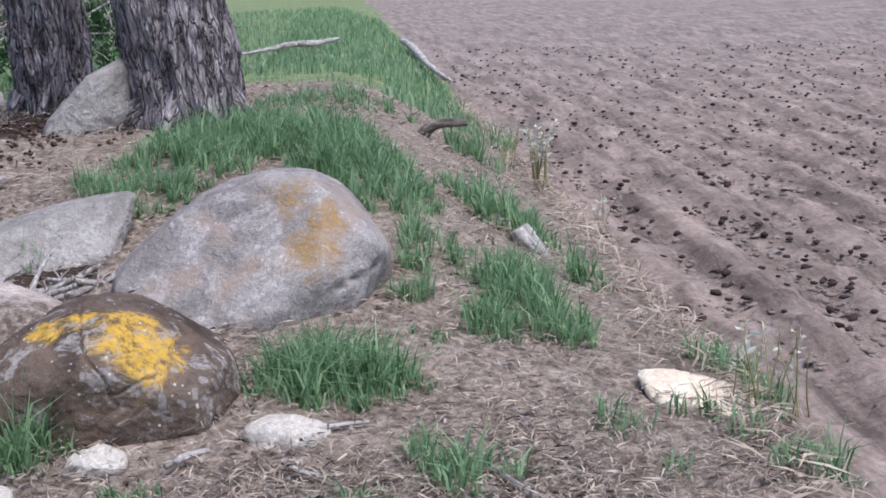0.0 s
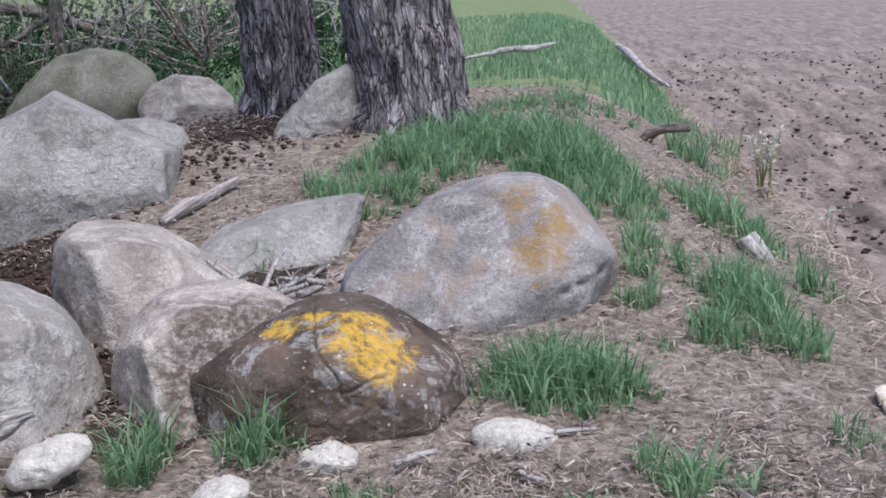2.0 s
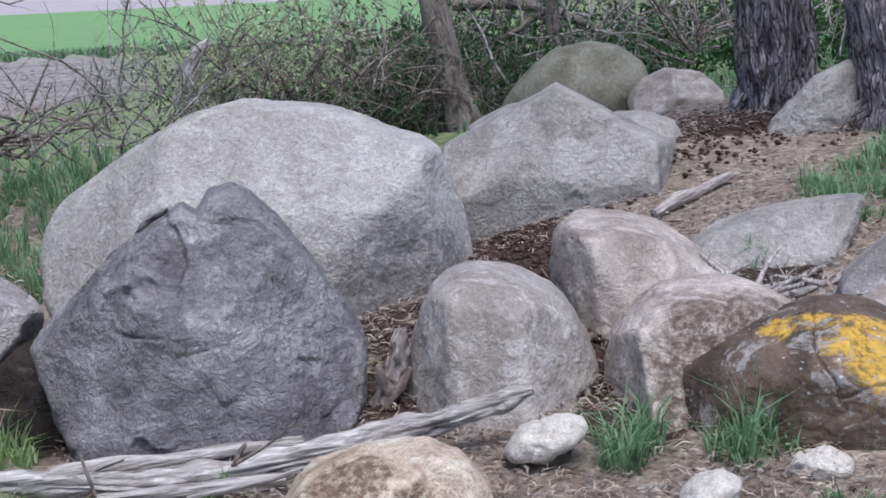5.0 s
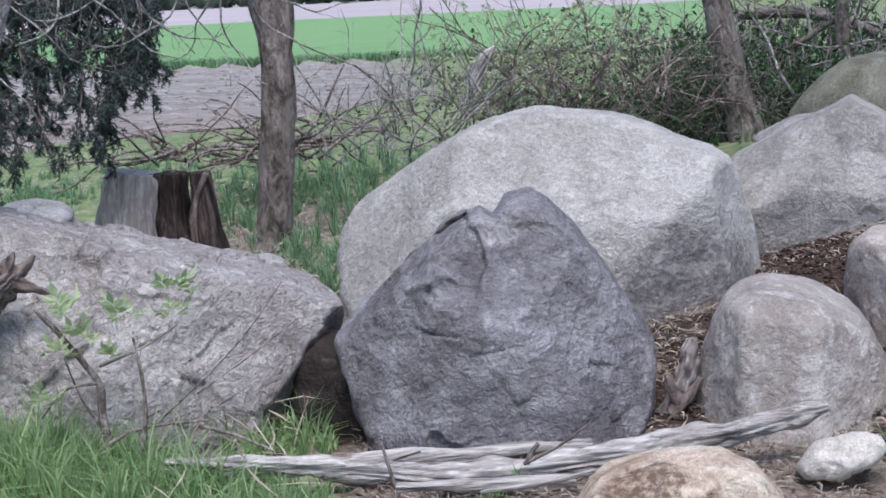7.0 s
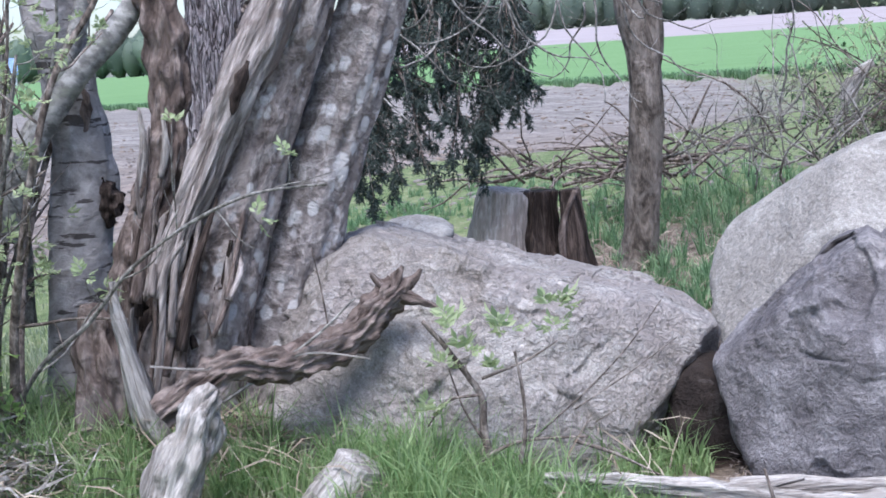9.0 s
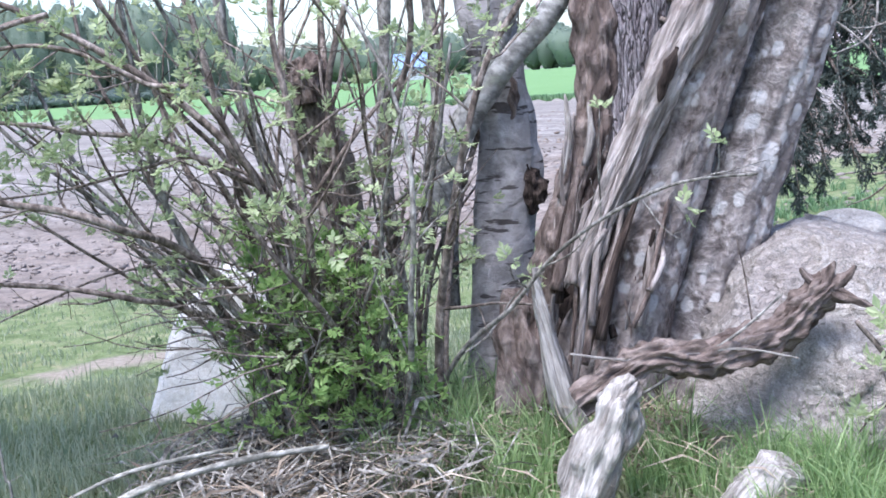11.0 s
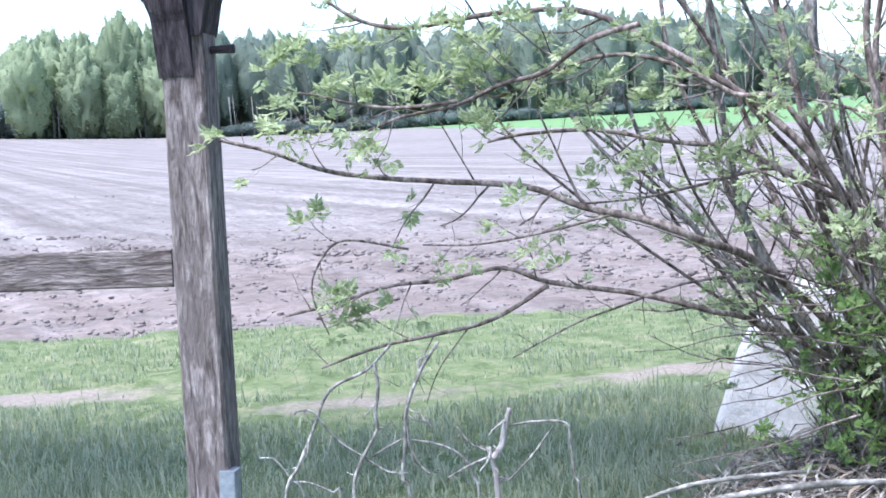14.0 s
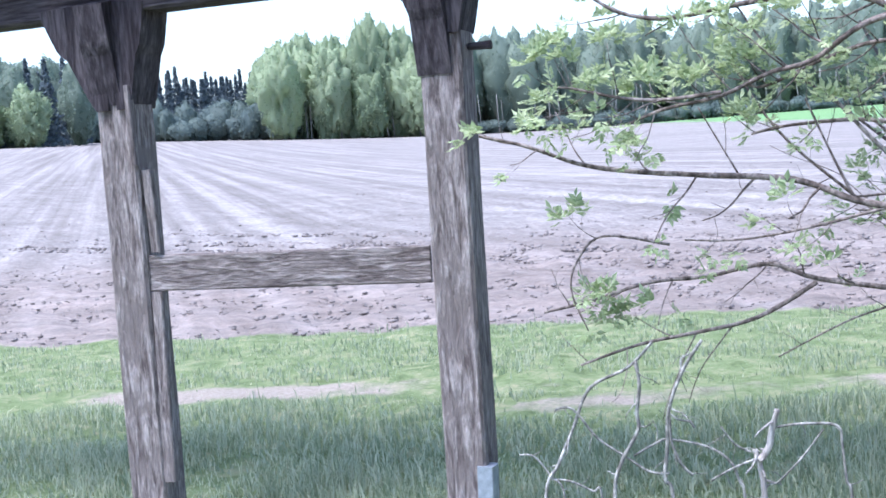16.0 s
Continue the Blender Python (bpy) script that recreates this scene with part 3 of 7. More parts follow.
    ob.location = place
    ob.rotation_euler = (0, 0, -radians(facing))
    return tagged(ob, label, category, group)


ROCKS = "boulders of the heap"
boulder("boulder", ROUND, (3.88, 4.48, 0.39), 41, [(-99, 0.51), (-78, 0.51), (-16, 0.58), (-9, 0.58), (27, 0.52), (36, 0.49), (59, 0.45), (87, 0.39), (107, 0.35), (122, 0.36), (133, 0.4), (164, 0.56), (-173, 0.63)], 0.55,
        "big rounded grey boulder with orange lichen, on the bank", seed=2, rough=0.03, detail=6, flats=6, cut=0.88, facets=((45, 10, 0.9),), slabs=((-18, 38, 1.16),), chips=0.012, cracks=((0.42, 0.0, 14, 0.18, 0.035), (-0.1, -0.12, 35, 0.25, 0.02)), group=ROCKS)
boulder("boulder", LICHEN, (2.82, 4.08, 0.19), 35, [(-138, 0.58), (-94, 0.41), (-87, 0.4), (-60, 0.48), (-18, 0.53), (19, 0.48), (50, 0.37), (58, 0.34), (78, 0.31), (98, 0.29), (114, 0.29), (118, 0.3), (152, 0.47), (-175, 0.55)], 0.42,
        "brown boulder with a bright yellow lichen patch and a crack", seed=37, rough=0.014, detail=7, flats=5, cut=0.9, facets=((0, -10, 0.86), (-50, 10, 0.87)), chips=0.01, cracks=((0.03, 0.17, -66, 0.18, 0.022), (0.15, 0.1, 8, 0.12, 0.016), (-0.1, -0.2, 4, 0.35, 0.03)), group=ROCKS)
boulder("boulder", ANGULAR, (2.60, 4.49, 0.19), 30, [(-90, 0.41), (-1, 0.4), (31, 0.39), (66, 0.33), (84, 0.31), (97, 0.31), (127, 0.34), (151, 0.36), (174, 0.37), (-159, 0.51)], 0.55,
        "angular brown boulder with a flat pale end face", seed=4, rough=0.012, detail=6, flats=0, chips=0.014,
        faces=((-62, 2, (-0.22, -0.36, 0.1), 160), (24, 24, (-0.2, -0.37, 0.2), 160), (-30, 64, (-0.2, -0.36, 0.22), 160)), group=ROCKS)
boulder("boulder", BROWN, (2.77, 5.28, 0.27), 28, [(-143, 0.46), (-88, 0.46), (-9, 0.44), (15, 0.4), (56, 0.28), (77, 0.32), (87, 0.36), (128, 0.49), (174, 0.44), (-172, 0.41)], 0.55,
        "weathered brownish boulder with a rounded top", seed=5, rough=0.025, detail=6, flats=0, chips=0.014,
        faces=((-58, 4, (-0.33, -0.2, 0.2), 34), (-14, 12, (-0.2, -0.4, 0.2), 60), (26, 34, (-0.06, -0.32, 0.27), 70), (10, 66, (-0.1, -0.1, 0.4), 60)), group=ROCKS)
boulder("boulder", GREY, (3.48, 5.47, 0.43), 32, [(-88, 0.25), (-25, 0.31), (-16, 0.34), (88, 0.2), (98, 0.14), (105, 0.13), (124, 0.2), (-140, 0.32)], 0.42,
        "flat grey stone slab leaning into the bank", "stone slab", seed=6, rough=0.008, detail=6, flats=0, chips=0.008, slabs=((2, 52, 0.94), (62, 5, 0.95)), facets=((10, 5, 0.8),), group=ROCKS)
boulder("boulder", DUN, (1.95, 4.85, 0.23), 22, [(-93, 0.45), (-6, 0.4), (8, 0.33), (26, 0.3), (49, 0.3), (67, 0.31), (83, 0.33), (113, 0.38), (150, 0.38), (163, 0.37), (-179, 0.38)], 0.5,
        "rounded grey-brown boulder beside the fallen trunk", seed=7, rough=0.016, detail=6, flats=0, chips=0.012,
        faces=((-8, 16, (-0.1, -0.38, 0.12), 45), (52, 12, (0.24, -0.2, 0.1), 40), (2, 58, (-0.06, -0.16, 0.38), 50), (-60, 8, (-0.32, -0.15, 0.1), 40)), group=ROCKS)
boulder("boulder", DARK, (0.85, 5.19, 0.39), 9, [(-150, 0.62), (-92, 0.73), (-76, 0.78), (-22, 0.66), (-4, 0.62), (31, 0.5), (40, 0.5), (63, 0.55), (109, 0.46), (132, 0.425), (168, 0.6), (-167, 0.59)], 0.62,
        "dark bluish boulder with a hollowed, notched top", seed=8, rough=0.016, round_=80, fine=0.026, detail=7, flats=0, chips=0.03,
        faces=((-36, 12, (-0.26, -0.42, 0.1), 60), (36, 20, (0.2, -0.44, 0.12), 90), (2, 40, (0.08, -0.34, 0.34), 90), (-4, 2, (-0.05, -0.52, 0.0), 60)), notches=((90, 6, 0.1),),
        dents=((-0.13, 0.35, 0.11, 0.15, 0.075), (-0.18, 0.24, 0.07, 0.05, 0.03), (0.16, 0.36, 0.14, 0.12, 0.022)), cracks=((-0.2, 0.1, -8, 0.12, 0.02), (-0.02, 0.04, 10, 0.08, 0.015), (0.06, -0.14, -58, 0.12, 0.015)), group=ROCKS)
boulder("boulder", BROKEN, (1.40, 6.76, 0.50), 12, [(-102, 0.78), (-84, 0.9), (-13, 1.14), (5, 1.02), (20, 0.96), (68, 0.68), (85, 0.63), (106, 0.64), (121, 0.68), (124, 0.71), (157, 0.99), (-166, 1.07)], 0.95,
        "very large pale granite boulder with a long sloping top", seed=9, rough=0.012, fine=0.026, detail=6, flats=0, chips=0.024,
        faces=((-4, 40, (0.1, -0.5, 0.26), 160), (-50, 34, (-0.6, -0.4, 0.16), 70), (22, 0, (0.5, -0.62, -0.1), 160), (-8, 12, (0.0, -0.6, 0.0), 60), (64, 8, (0.82, -0.4, 0.2), 160)),
        cracks=((0.6, -0.06, 3, 0.14, 0.02), (0.5, -0.2, 8, 0.14, 0.02)), group=ROCKS)
boulder("boulder", GREY, (3.07, 6.95, 0.68), 24, [(-145, 0.65), (-85, 0.49), (-44, 0.51), (-18, 0.59), (61, 0.36), (116, 0.37), (-172, 0.6)], 0.75,
        "grey granite boulder with a pointed peak", seed=10, rough=0.008, round_=110, detail=6, flats=0, chips=0.018,
        faces=((8, 24, (0.1, -0.4, 0.1), 150), (-34, 44, (-0.36, -0.22, 0.2), 150), (76, 4, (0.55, -0.2, 0.1), 150), (4, -6, (0.0, -0.47, -0.15), 60)), group=ROCKS)
boulder("boulder", GREY, (3.87, 7.69, 0.68), 27, [(-93, 0.22), (-18, 0.29), (34, 0.26), (73, 0.17), (91, 0.16), (134, 0.25), (-155, 0.26)], 0.4,
        "low flat grey boulder behind the peaked one", seed=11, rough=0.03, group=ROCKS)
boulder("boulder", GREY, (4.10, 9.88, 0.57), 23, [(-84, 0.26), (12, 0.45), (68, 0.28), (98, 0.2), (115, 0.24), (-144, 0.39)], 0.4,
        "low smooth grey boulder half hidden behind others", seed=12, rough=0.03, group=ROCKS)
boulder("boulder", GREY, (4.64, 10.08, 0.64), 25, [(-93, 0.2), (-29, 0.19), (42, 0.18), (85, 0.14), (128, 0.18), (-168, 0.2)], 0.3,
        "small grey boulder under the trees", seed=13, rough=0.03, detail=4, group=ROCKS)
boulder("boulder", OLIVE, (4.70, 10.39, 0.82), 24, [(-93, 0.48), (-3, 0.61), (16, 0.56), (54, 0.45), (80, 0.36), (102, 0.33), (127, 0.35), (143, 0.42), (-170, 0.63)], 0.6,
        "smooth domed boulder with an olive moss film", seed=14, rough=0.02, group=ROCKS)
boulder("boulder", BROWN, (5.16, 9.62, 0.77), 28, [(-93, 0.25), (-66, 0.29), (1, 0.37), (49, 0.25), (83, 0.18), (114, 0.2), (139, 0.26), (-156, 0.36)], 0.3,
        "broken pale brown rock on needle litter", seed=15, rough=0.06, slabs=((-30, 30, 1.05), (30, 40, 1.0)), chips=0.05, round_=60, group=ROCKS)
boulder("boulder", GREY, (4.61, 7.00, 0.82), 33, [(-66, 0.31), (-36, 0.25), (-5, 0.31), (40, 0.41), (116, 0.16), (135, 0.1), (152, 0.13), (-109, 0.45)], 0.16,
        "slab of grey stone leaning against the pine trunk", "stone slab", seed=16, rough=0.03, round_=60, group=ROCKS)
boulder("boulder", RUGGED, (-0.65, 5.72, 0.37), -7, [(-94, 0.76), (-54, 0.93), (-41, 0.82), (-14, 0.92), (20, 0.93), (60, 0.53), (75, 0.4), (89, 0.58), (110, 0.68), (133, 0.78), (155, 0.85), (-159, 1.05)], 0.85,
        "huge pale granite boulder with a rough surface and undercut end", seed=17, rough=0.03, fine=0.05, detail=7, flats=0, chips=0.06,
        faces=((4, 46, (0.1, -0.42, 0.32), 80), (-12, 22, (-0.3, -0.6, 0.2), 60), (20, 20, (0.3, -0.56, 0.1), 60), (62, -24, (0.72, -0.4, -0.1), 120)),
        cracks=((0.1, 0.25, -10, 0.25, 0.025), (0.35, 0.05, 30, 0.2, 0.025), (-0.2, 0.0, 12, 0.3, 0.02)), group=ROCKS)
boulder("boulder", PALE, (-1.00, 6.18, 0.84), -9, [(-95, 0.07), (-55, 0.11), (50, 0.1), (78, 0.05), (94, 0.05), (107, 0.07), (-143, 0.13)], 0.3,
        "small pale stone on top of the heap", "stone", seed=18, rough=0.05, detail=4, group=ROCKS)
boulder("boulder", PALE, (-0.06, 7.85, 0.26), -0, [(-91, 0.05), (-13, 0.14), (69, 0.06), (93, 0.04), (110, 0.05), (-165, 0.14)], 0.25,
        "small greenish grey stone between boulders", "stone", seed=19, rough=0.05, detail=4, group=ROCKS)
boulder("menhir", WHITE, (-4.08, 5.89, 0.28), -35, [(-89, 0.63), (-5, 0.32), (9, 0.33), (64, 0.48), (117, 0.38), (146, 0.26), (160, 0.25), (-114, 0.64)], 0.32,
        "tall pale standing stone behind the shrub", "standing stone", seed=20, rough=0.03, round_=26, detail=5, slabs=((-20, 10, 1.3),), chips=0.01)

# near-black bodies that put the deep shade between the boulders into colour
GAP_SHADE = stone("gap_shade", (0.012, 0.009, 0.008), (0.028, 0.021, 0.018), (0.05, 0.04, 0.034))
boulder("boulder", GAP_SHADE, (0.19, 5.94, 0.00), 2, [(-95, 0.51), (-3, 0.18), (34, 0.25), (63, 0.32), (107, 0.38), (177, 0.17)], 0.3,
        "added near-black stone standing in for the crevice's deep shade", seed=28, rough=0.05, detail=4, group=ROCKS)
boulder("shade_fill", GAP_SHADE, (0.21, 5.42, 0.09), 2, [(-94, 0.34), (7, 0.2), (42, 0.24), (124, 0.24), (166, 0.18)], 0.2,
        "near-black filler standing in for the shade between two boulders", "soil", seed=31, rough=0.08, detail=4)

# loose stones on the ground
boulder("stone", TAN, (1.19, 3.88, 0.13), 17, [(-87, 0.16), (-15, 0.32), (34, 0.25), (62, 0.18), (93, 0.12), (105, 0.13), (143, 0.24), (-148, 0.31)], 0.3,
        "flat tan stone with dark brown stains, by the logs", "stone", seed=21, rough=0.06, detail=5, chips=0.05, slabs=((-10, 60, 1.0), (20, 20, 1.2)))
boulder("stone", CREAM, (1.8, 4.11, 0.14), 23, [(-160, 0.150), (-125, 0.127), (-90, 0.075), (-60, 0.063), (-25, 0.114), (10, 0.148), (45, 0.138), (75, 0.098), (105, 0.059), (140, 0.090), (170, 0.133)], 0.09,
        "pale oval stone lying before the boulders", "stone", seed=22, rough=0.04, detail=4)
boulder("stone", CREAM, (3.09, 3.35, 0.10), 43, [(-92, 0.07), (-65, 0.08), (55, 0.08), (73, 0.05), (92, 0.05), (115, 0.08), (-149, 0.13)], 0.1,
        "flat whitish stone with a pointed end", "stone", seed=23, rough=0.04, detail=4)
boulder("stone", CREAM, (2.54, 3.66, 0.09), 35, [(-80, 0.06), (-11, 0.11), (66, 0.05), (108, 0.03), (149, 0.07), (-101, 0.06)], 0.08,
        "small cream stone by the lichen boulder", "stone", seed=24, rough=0.05, detail=4)
boulder("stone", CREAM, (2.11, 3.58, 0.08), 31, [(-79, 0.07), (-11, 0.09), (67, 0.07), (108, 0.05), (136, 0.06), (-137, 0.08)], 0.1,
        "small white stone in the litter", "stone", seed=25, rough=0.06, detail=4)
boulder("stone", SANDY, (4.46, 2.68, 0.0), 59, [(-125, 0.08), (-93, 0.1), (-22, 0.22), (61, 0.09), (78, 0.06), (92, 0.09), (-130, 0.09)], 0.2,
        "flat sandy coloured stone at the field edge", "stone", seed=26, rough=0.03, detail=5, slabs=((0, 70, 1.0),))


# ---- limbs, trunks and logs ----
def path_points(ctrl, steps):
    """Points on a smooth curve through the control points."""
    c = [Vector(p) for p in ctrl]
    if len(c) == 2:
        c.insert(1, (c[0] + c[1]) / 2)
    out = []
    for i in range(len(c) - 1):
        p0, p1, p2 = c[max(i - 1, 0)], c[i], c[i + 1]
        p3 = c[min(i + 2, len(c) - 1)]
        for k in range(steps):
            t = k / steps
            out.append(0.5 * ((2 * p1) + (p2 - p0) * t + (2 * p0 - 5 * p1 + 4 * p2 - p3) * t * t + (3 * p1 - p0 - 3 * p2 + p3) * t ** 3))
    out.append(c[-1])
    return out


def sweep(ctrl, radii, segs=10, steps=6, rough=0.0, knob=0.0, freq=6.0, flat=1.0, seed=0, ends=True, groove=0.0, grooves=9):
    """Vertices and faces of a tapered limb along a curve; rough: relief of its surface in metres."""
    pts = path_points(ctrl, steps)
    n = len(pts)
    up = Vector((0.3, 0.2, 1)).normalized()
    verts, faces = [], []
    side = None
    for i, p in enumerate(pts):
        d = (pts[min(i + 1, n - 1)] - pts[max(i - 1, 0)]).normalized()
        if side is None:
            side = d.orthogonal().normalized()
        side = (side - d * side.dot(d)).normalized()
        other = d.cross(side)
        f = i / (n - 1) * (len(radii) - 1)
        k = min(int(f), len(radii) - 2)
        r = radii[k] + (radii[k + 1] - radii[k]) * (f - k)
        for j in range(segs):
            a = 2 * math.pi * j / segs
            v = side * math.cos(a) + other * math.sin(a) * flat
            rr = r
            if rough or knob or groove:
                q = p * freq + v * r * freq * 2.2 + Vector((seed * 5.1, seed, 0))
                rr += rough * noise.noise(q) + knob * max(0.0, noise.noise(p * 2.5 + v * 0.8 + Vector((seed, 0, 0))) - 0.1)
                if groove:
                    rr += groove * (noise.noise(Vector((math.cos(a) * grooves / 3, math.sin(a) * grooves / 3, i * 0.05 + seed))) + 0.6 * noise.noise(Vector((math.cos(a) * grooves * 0.9, math.sin(a) * grooves * 0.9, i * 0.09 - seed))))
            verts.append(p + v * rr)
    for i in range(n - 1):
        for j in range(segs):
            k = (j + 1) % segs
            faces.append((i * segs + j, i * segs + k, (i + 1) * segs + k, (i + 1) * segs + j))
    if ends:
        faces.append(tuple(reversed(range(segs))))
        faces.append(tuple(range((n - 1) * segs, n * segs)))
    return verts, faces


def joined(pieces):
    verts, faces = [], []
    for v, f in pieces:
        o = len(verts)
        verts += v
        faces += [tuple(i + o for i in q) for q in f]
    return verts, faces


def limb(name, material, ctrl, radii, parent=None, label="", **kw):
    """A limb as one mesh; its origin and fibres follow its length (local z), so that bark runs along it."""
    a, b = Vector(ctrl[0]), Vector(ctrl[-1])
    turn = (b - a).to_track_quat("Z", "Y").to_matrix().to_4x4()
    m = Matrix.Translation(a) @ turn
    inv = m.inverted()
    v, f = sweep([inv @ Vector(p) for p in ctrl], radii, **kw)
    ob = part(name, mesh_of(name, v, f), material, None, label)
    ob.matrix_world = m
    if parent is not None:
        under(ob, parent)
    return ob


def log_thing(name, material, ctrl, radii, label, category, group="", **kw):
    return tagged(limb(name, material, ctrl, radii, **kw), label, category, group)


def pine(place, lean, r, seed, label):
    t = base("pine_tree", place, label, "tree", "pines on the bank")
    p = Vector(place)
    top = p + Vector((lean[0], lean[1], 1)) * 7.0
    ctrl = [p - Vector((0, 0, 0.25)), p + (top - p) * 0.06, p + (top - p) * 0.2, p + (top - p) * 0.5, top]
    limb("trunk", PINE, ctrl, [r * 1.2, r * 1.06, r * 1.0, r * 0.96, r * 0.9, r * 0.8, r * 0.6], t, "furrowed grey-brown bark with pale scales",
         segs=110, steps=40, groove=0.055, grooves=16, rough=0.025, freq=9, seed=seed)
    rng = random.Random(seed + 40)
    for k in range(5):
        a = radians(200 + 75 * k / 4 * 2 + rng.uniform(-12, 12)) - math.pi * 0.35
        way = Vector((math.cos(a), math.sin(a), 0))
        far = p + way * r * rng.uniform(1.35, 1.6)
        far.z = ground(far.x, far.y) - 0.03
        limb("root", PINE, [p + way * r * 0.75 + Vector((0, 0, r * 0.5)), p + way * r * 1.05 + Vector((0, 0, r * 0.12)), far], [r * 0.26, r * 0.24, r * 0.08], t, "bark-covered root flare", segs=20, steps=8, rough=0.02, groove=0.02, seed=seed + k)
    return t


pine((5.20, 6.72, 0.76), (-0.085, 0.06), 0.31, 1, "thick old pine with deeply furrowed bark on the bank")
pine((5.22, 8.21, 0.80), (-0.05, 0.03), 0.24, 2, "pine trunk with dark furrowed bark behind the slab")


def plain_tree(name, ctrl, radii, label, material=BARK, fork=None, seed=1, segs=24, **kw):
    t = base(name, ctrl[0], label, "tree")
    limb("trunk", material, ctrl, radii, t, segs=segs, steps=16, rough=0.012, knob=0.03, groove=0.012, seed=seed, **kw)
    for c, r in fork or ():
        limb("limb", material, c, r, t, segs=14, steps=10, rough=0.006, knob=0.015, seed=seed + 3)
    return t


plain_tree("young_tree", [(0.00, 9.55, -0.01), (0.04, 9.55, 0.26), (0.08, 9.55, 0.73), (0.12, 9.55, 1.11), (0.11, 9.55, 1.50), (0.02, 9.55, 1.88), (-0.09, 9.55, 2.64)], [0.16, 0.125, 0.115, 0.12, 0.11, 0.085, 0.05],
           "slim grey tree forking above the stump", BARK, [([(0.11, 9.55, 1.23), (0.18, 9.55, 1.57), (0.19, 9.55, 1.87), (0.12, 9.55, 2.43)], [0.08, 0.075, 0.06, 0.03])], 4)
plain_tree("young_tree", [(4.17, 11.66, 0.39), (4.12, 11.68, 0.67), (4.04, 11.7, 1.06), (3.95, 11.73, 1.5), (3.83, 11.77, 2.02)], [0.17, 0.13, 0.115, 0.11, 0.1],
           "bare brown tree trunk beside the brushwood", BARK, None, 5)
plain_tree("young_tree", [(5.26, 12.21, 0.97), (5.26, 12.21, 1.34), (5.26, 12.21, 1.75), (5.22, 12.23, 2.36)], [0.07, 0.06, 0.05, 0.03], "thin bare tree behind the domed boulder", BARK, None, 6, segs=12)

# fallen, silvery trunks in front of the heap
long_trunk = log_thing("fallen_trunk", DEAD, [(-0.39, 4.55, 0.17), (-0.13, 4.56, 0.14), (0.27, 4.56, 0.08), (0.61, 4.53, 0.04), (0.96, 4.47, 0.07), (1.21, 4.41, 0.11), (1.48, 4.33, 0.18), (1.69, 4.26, 0.24), (1.80, 4.21, 0.28)], [0.014, 0.024, 0.03, 0.034, 0.038, 0.038, 0.034, 0.027, 0.01],
          "long silvery fallen trunk lying before the boulders", "log", "fallen trunks", segs=40, steps=18, rough=0.018, knob=0.03, groove=0.022, freq=12, seed=1)
log_thing("fallen_trunk", DEAD, [(0.24, 4.72, 0.05), (0.52, 4.70, 0.05), (0.80, 4.66, 0.07), (1.09, 4.60, 0.09)], [0.03, 0.036, 0.032, 0.02],
          "weathered grey branch lying beside the long trunk", "log", "fallen trunks", segs=16, steps=12, rough=0.01, knob=0.02, groove=0.012, seed=2)
log_thing("fallen_trunk", DEAD, [(0.37, 4.41, 0.06), (0.56, 4.39, 0.06), (0.74, 4.37, 0.05), (0.97, 4.33, 0.06)], [0.012, 0.022, 0.026, 0.014],
          "split grey wood in front of the long trunk", "log", "fallen trunks", segs=16, steps=12, rough=0.012, knob=0.02, groove=0.014, seed=3)
log_thing("log_stub", DEAD, [(-1.20, 4.58, 0.01), (-1.14, 4.59, 0.09), (-1.07, 4.61, 0.16), (-1.03, 4.61, 0.23)], [0.1, 0.1, 0.095, 0.08],
          "cut end of a weathered grey log in the grass", "log", segs=22, steps=10, rough=0.014, groove=0.022, seed=4)
root_wood = log_thing("bark_piece", OLDWOOD, [(1.39, 4.92, -0.03), (1.43, 4.91, 0.05), (1.49, 4.9, 0.13), (1.51, 4.89, 0.21), (1.54, 4.88, 0.3), (1.54, 4.88, 0.38)], [0.04, 0.042, 0.036, 0.034, 0.03, 0.012],
          "crumbling bark-covered root wood between two boulders", "dead wood", segs=24, steps=10, rough=0.02, knob=0.012, groove=0.012, freq=22, seed=5)
for c in ([(1.48, 4.85, 0.14), (1.45, 4.85, 0.21), (1.44, 4.86, 0.26)], [(1.45, 4.85, 0.1), (1.53, 4.84, 0.18), (1.56, 4.83, 0.24)]):
    splinter = limb("splinter", ROT, c, [0.026, 0.022, 0.008], None, "torn splinter", segs=12, steps=8, rough=0.012, knob=0.02, freq=18, seed=c[0][0])
    placed = splinter.matrix_world.copy()
    splinter.parent = root_wood
    splinter.matrix_parent_inverse = root_wood.matrix_world.inverted()
    splinter.matrix_world = placed
log_thing("stick", OLDWOOD, [(3.17, 6.02, 0.50), (3.37, 6.14, 0.54), (3.48, 6.18, 0.56), (3.75, 6.31, 0.61)], [0.02, 0.035, 0.03, 0.018],
          "bare pale stick lying on the needle litter", "stick", segs=10, steps=8, rough=0.01, knob=0.02, seed=6)
log_thing("stick", DEAD, [(11.17, 13.90, 0.59), (12.09, 14.47, 0.59), (12.92, 14.99, 0.59), (13.15, 14.79, 0.59), (14.38, 15.66, 0.58)], [0.016, 0.03, 0.045, 0.045, 0.02],
          "pale branch lying on the bank behind the pines", "stick", segs=10, steps=8, rough=0.012, seed=7)
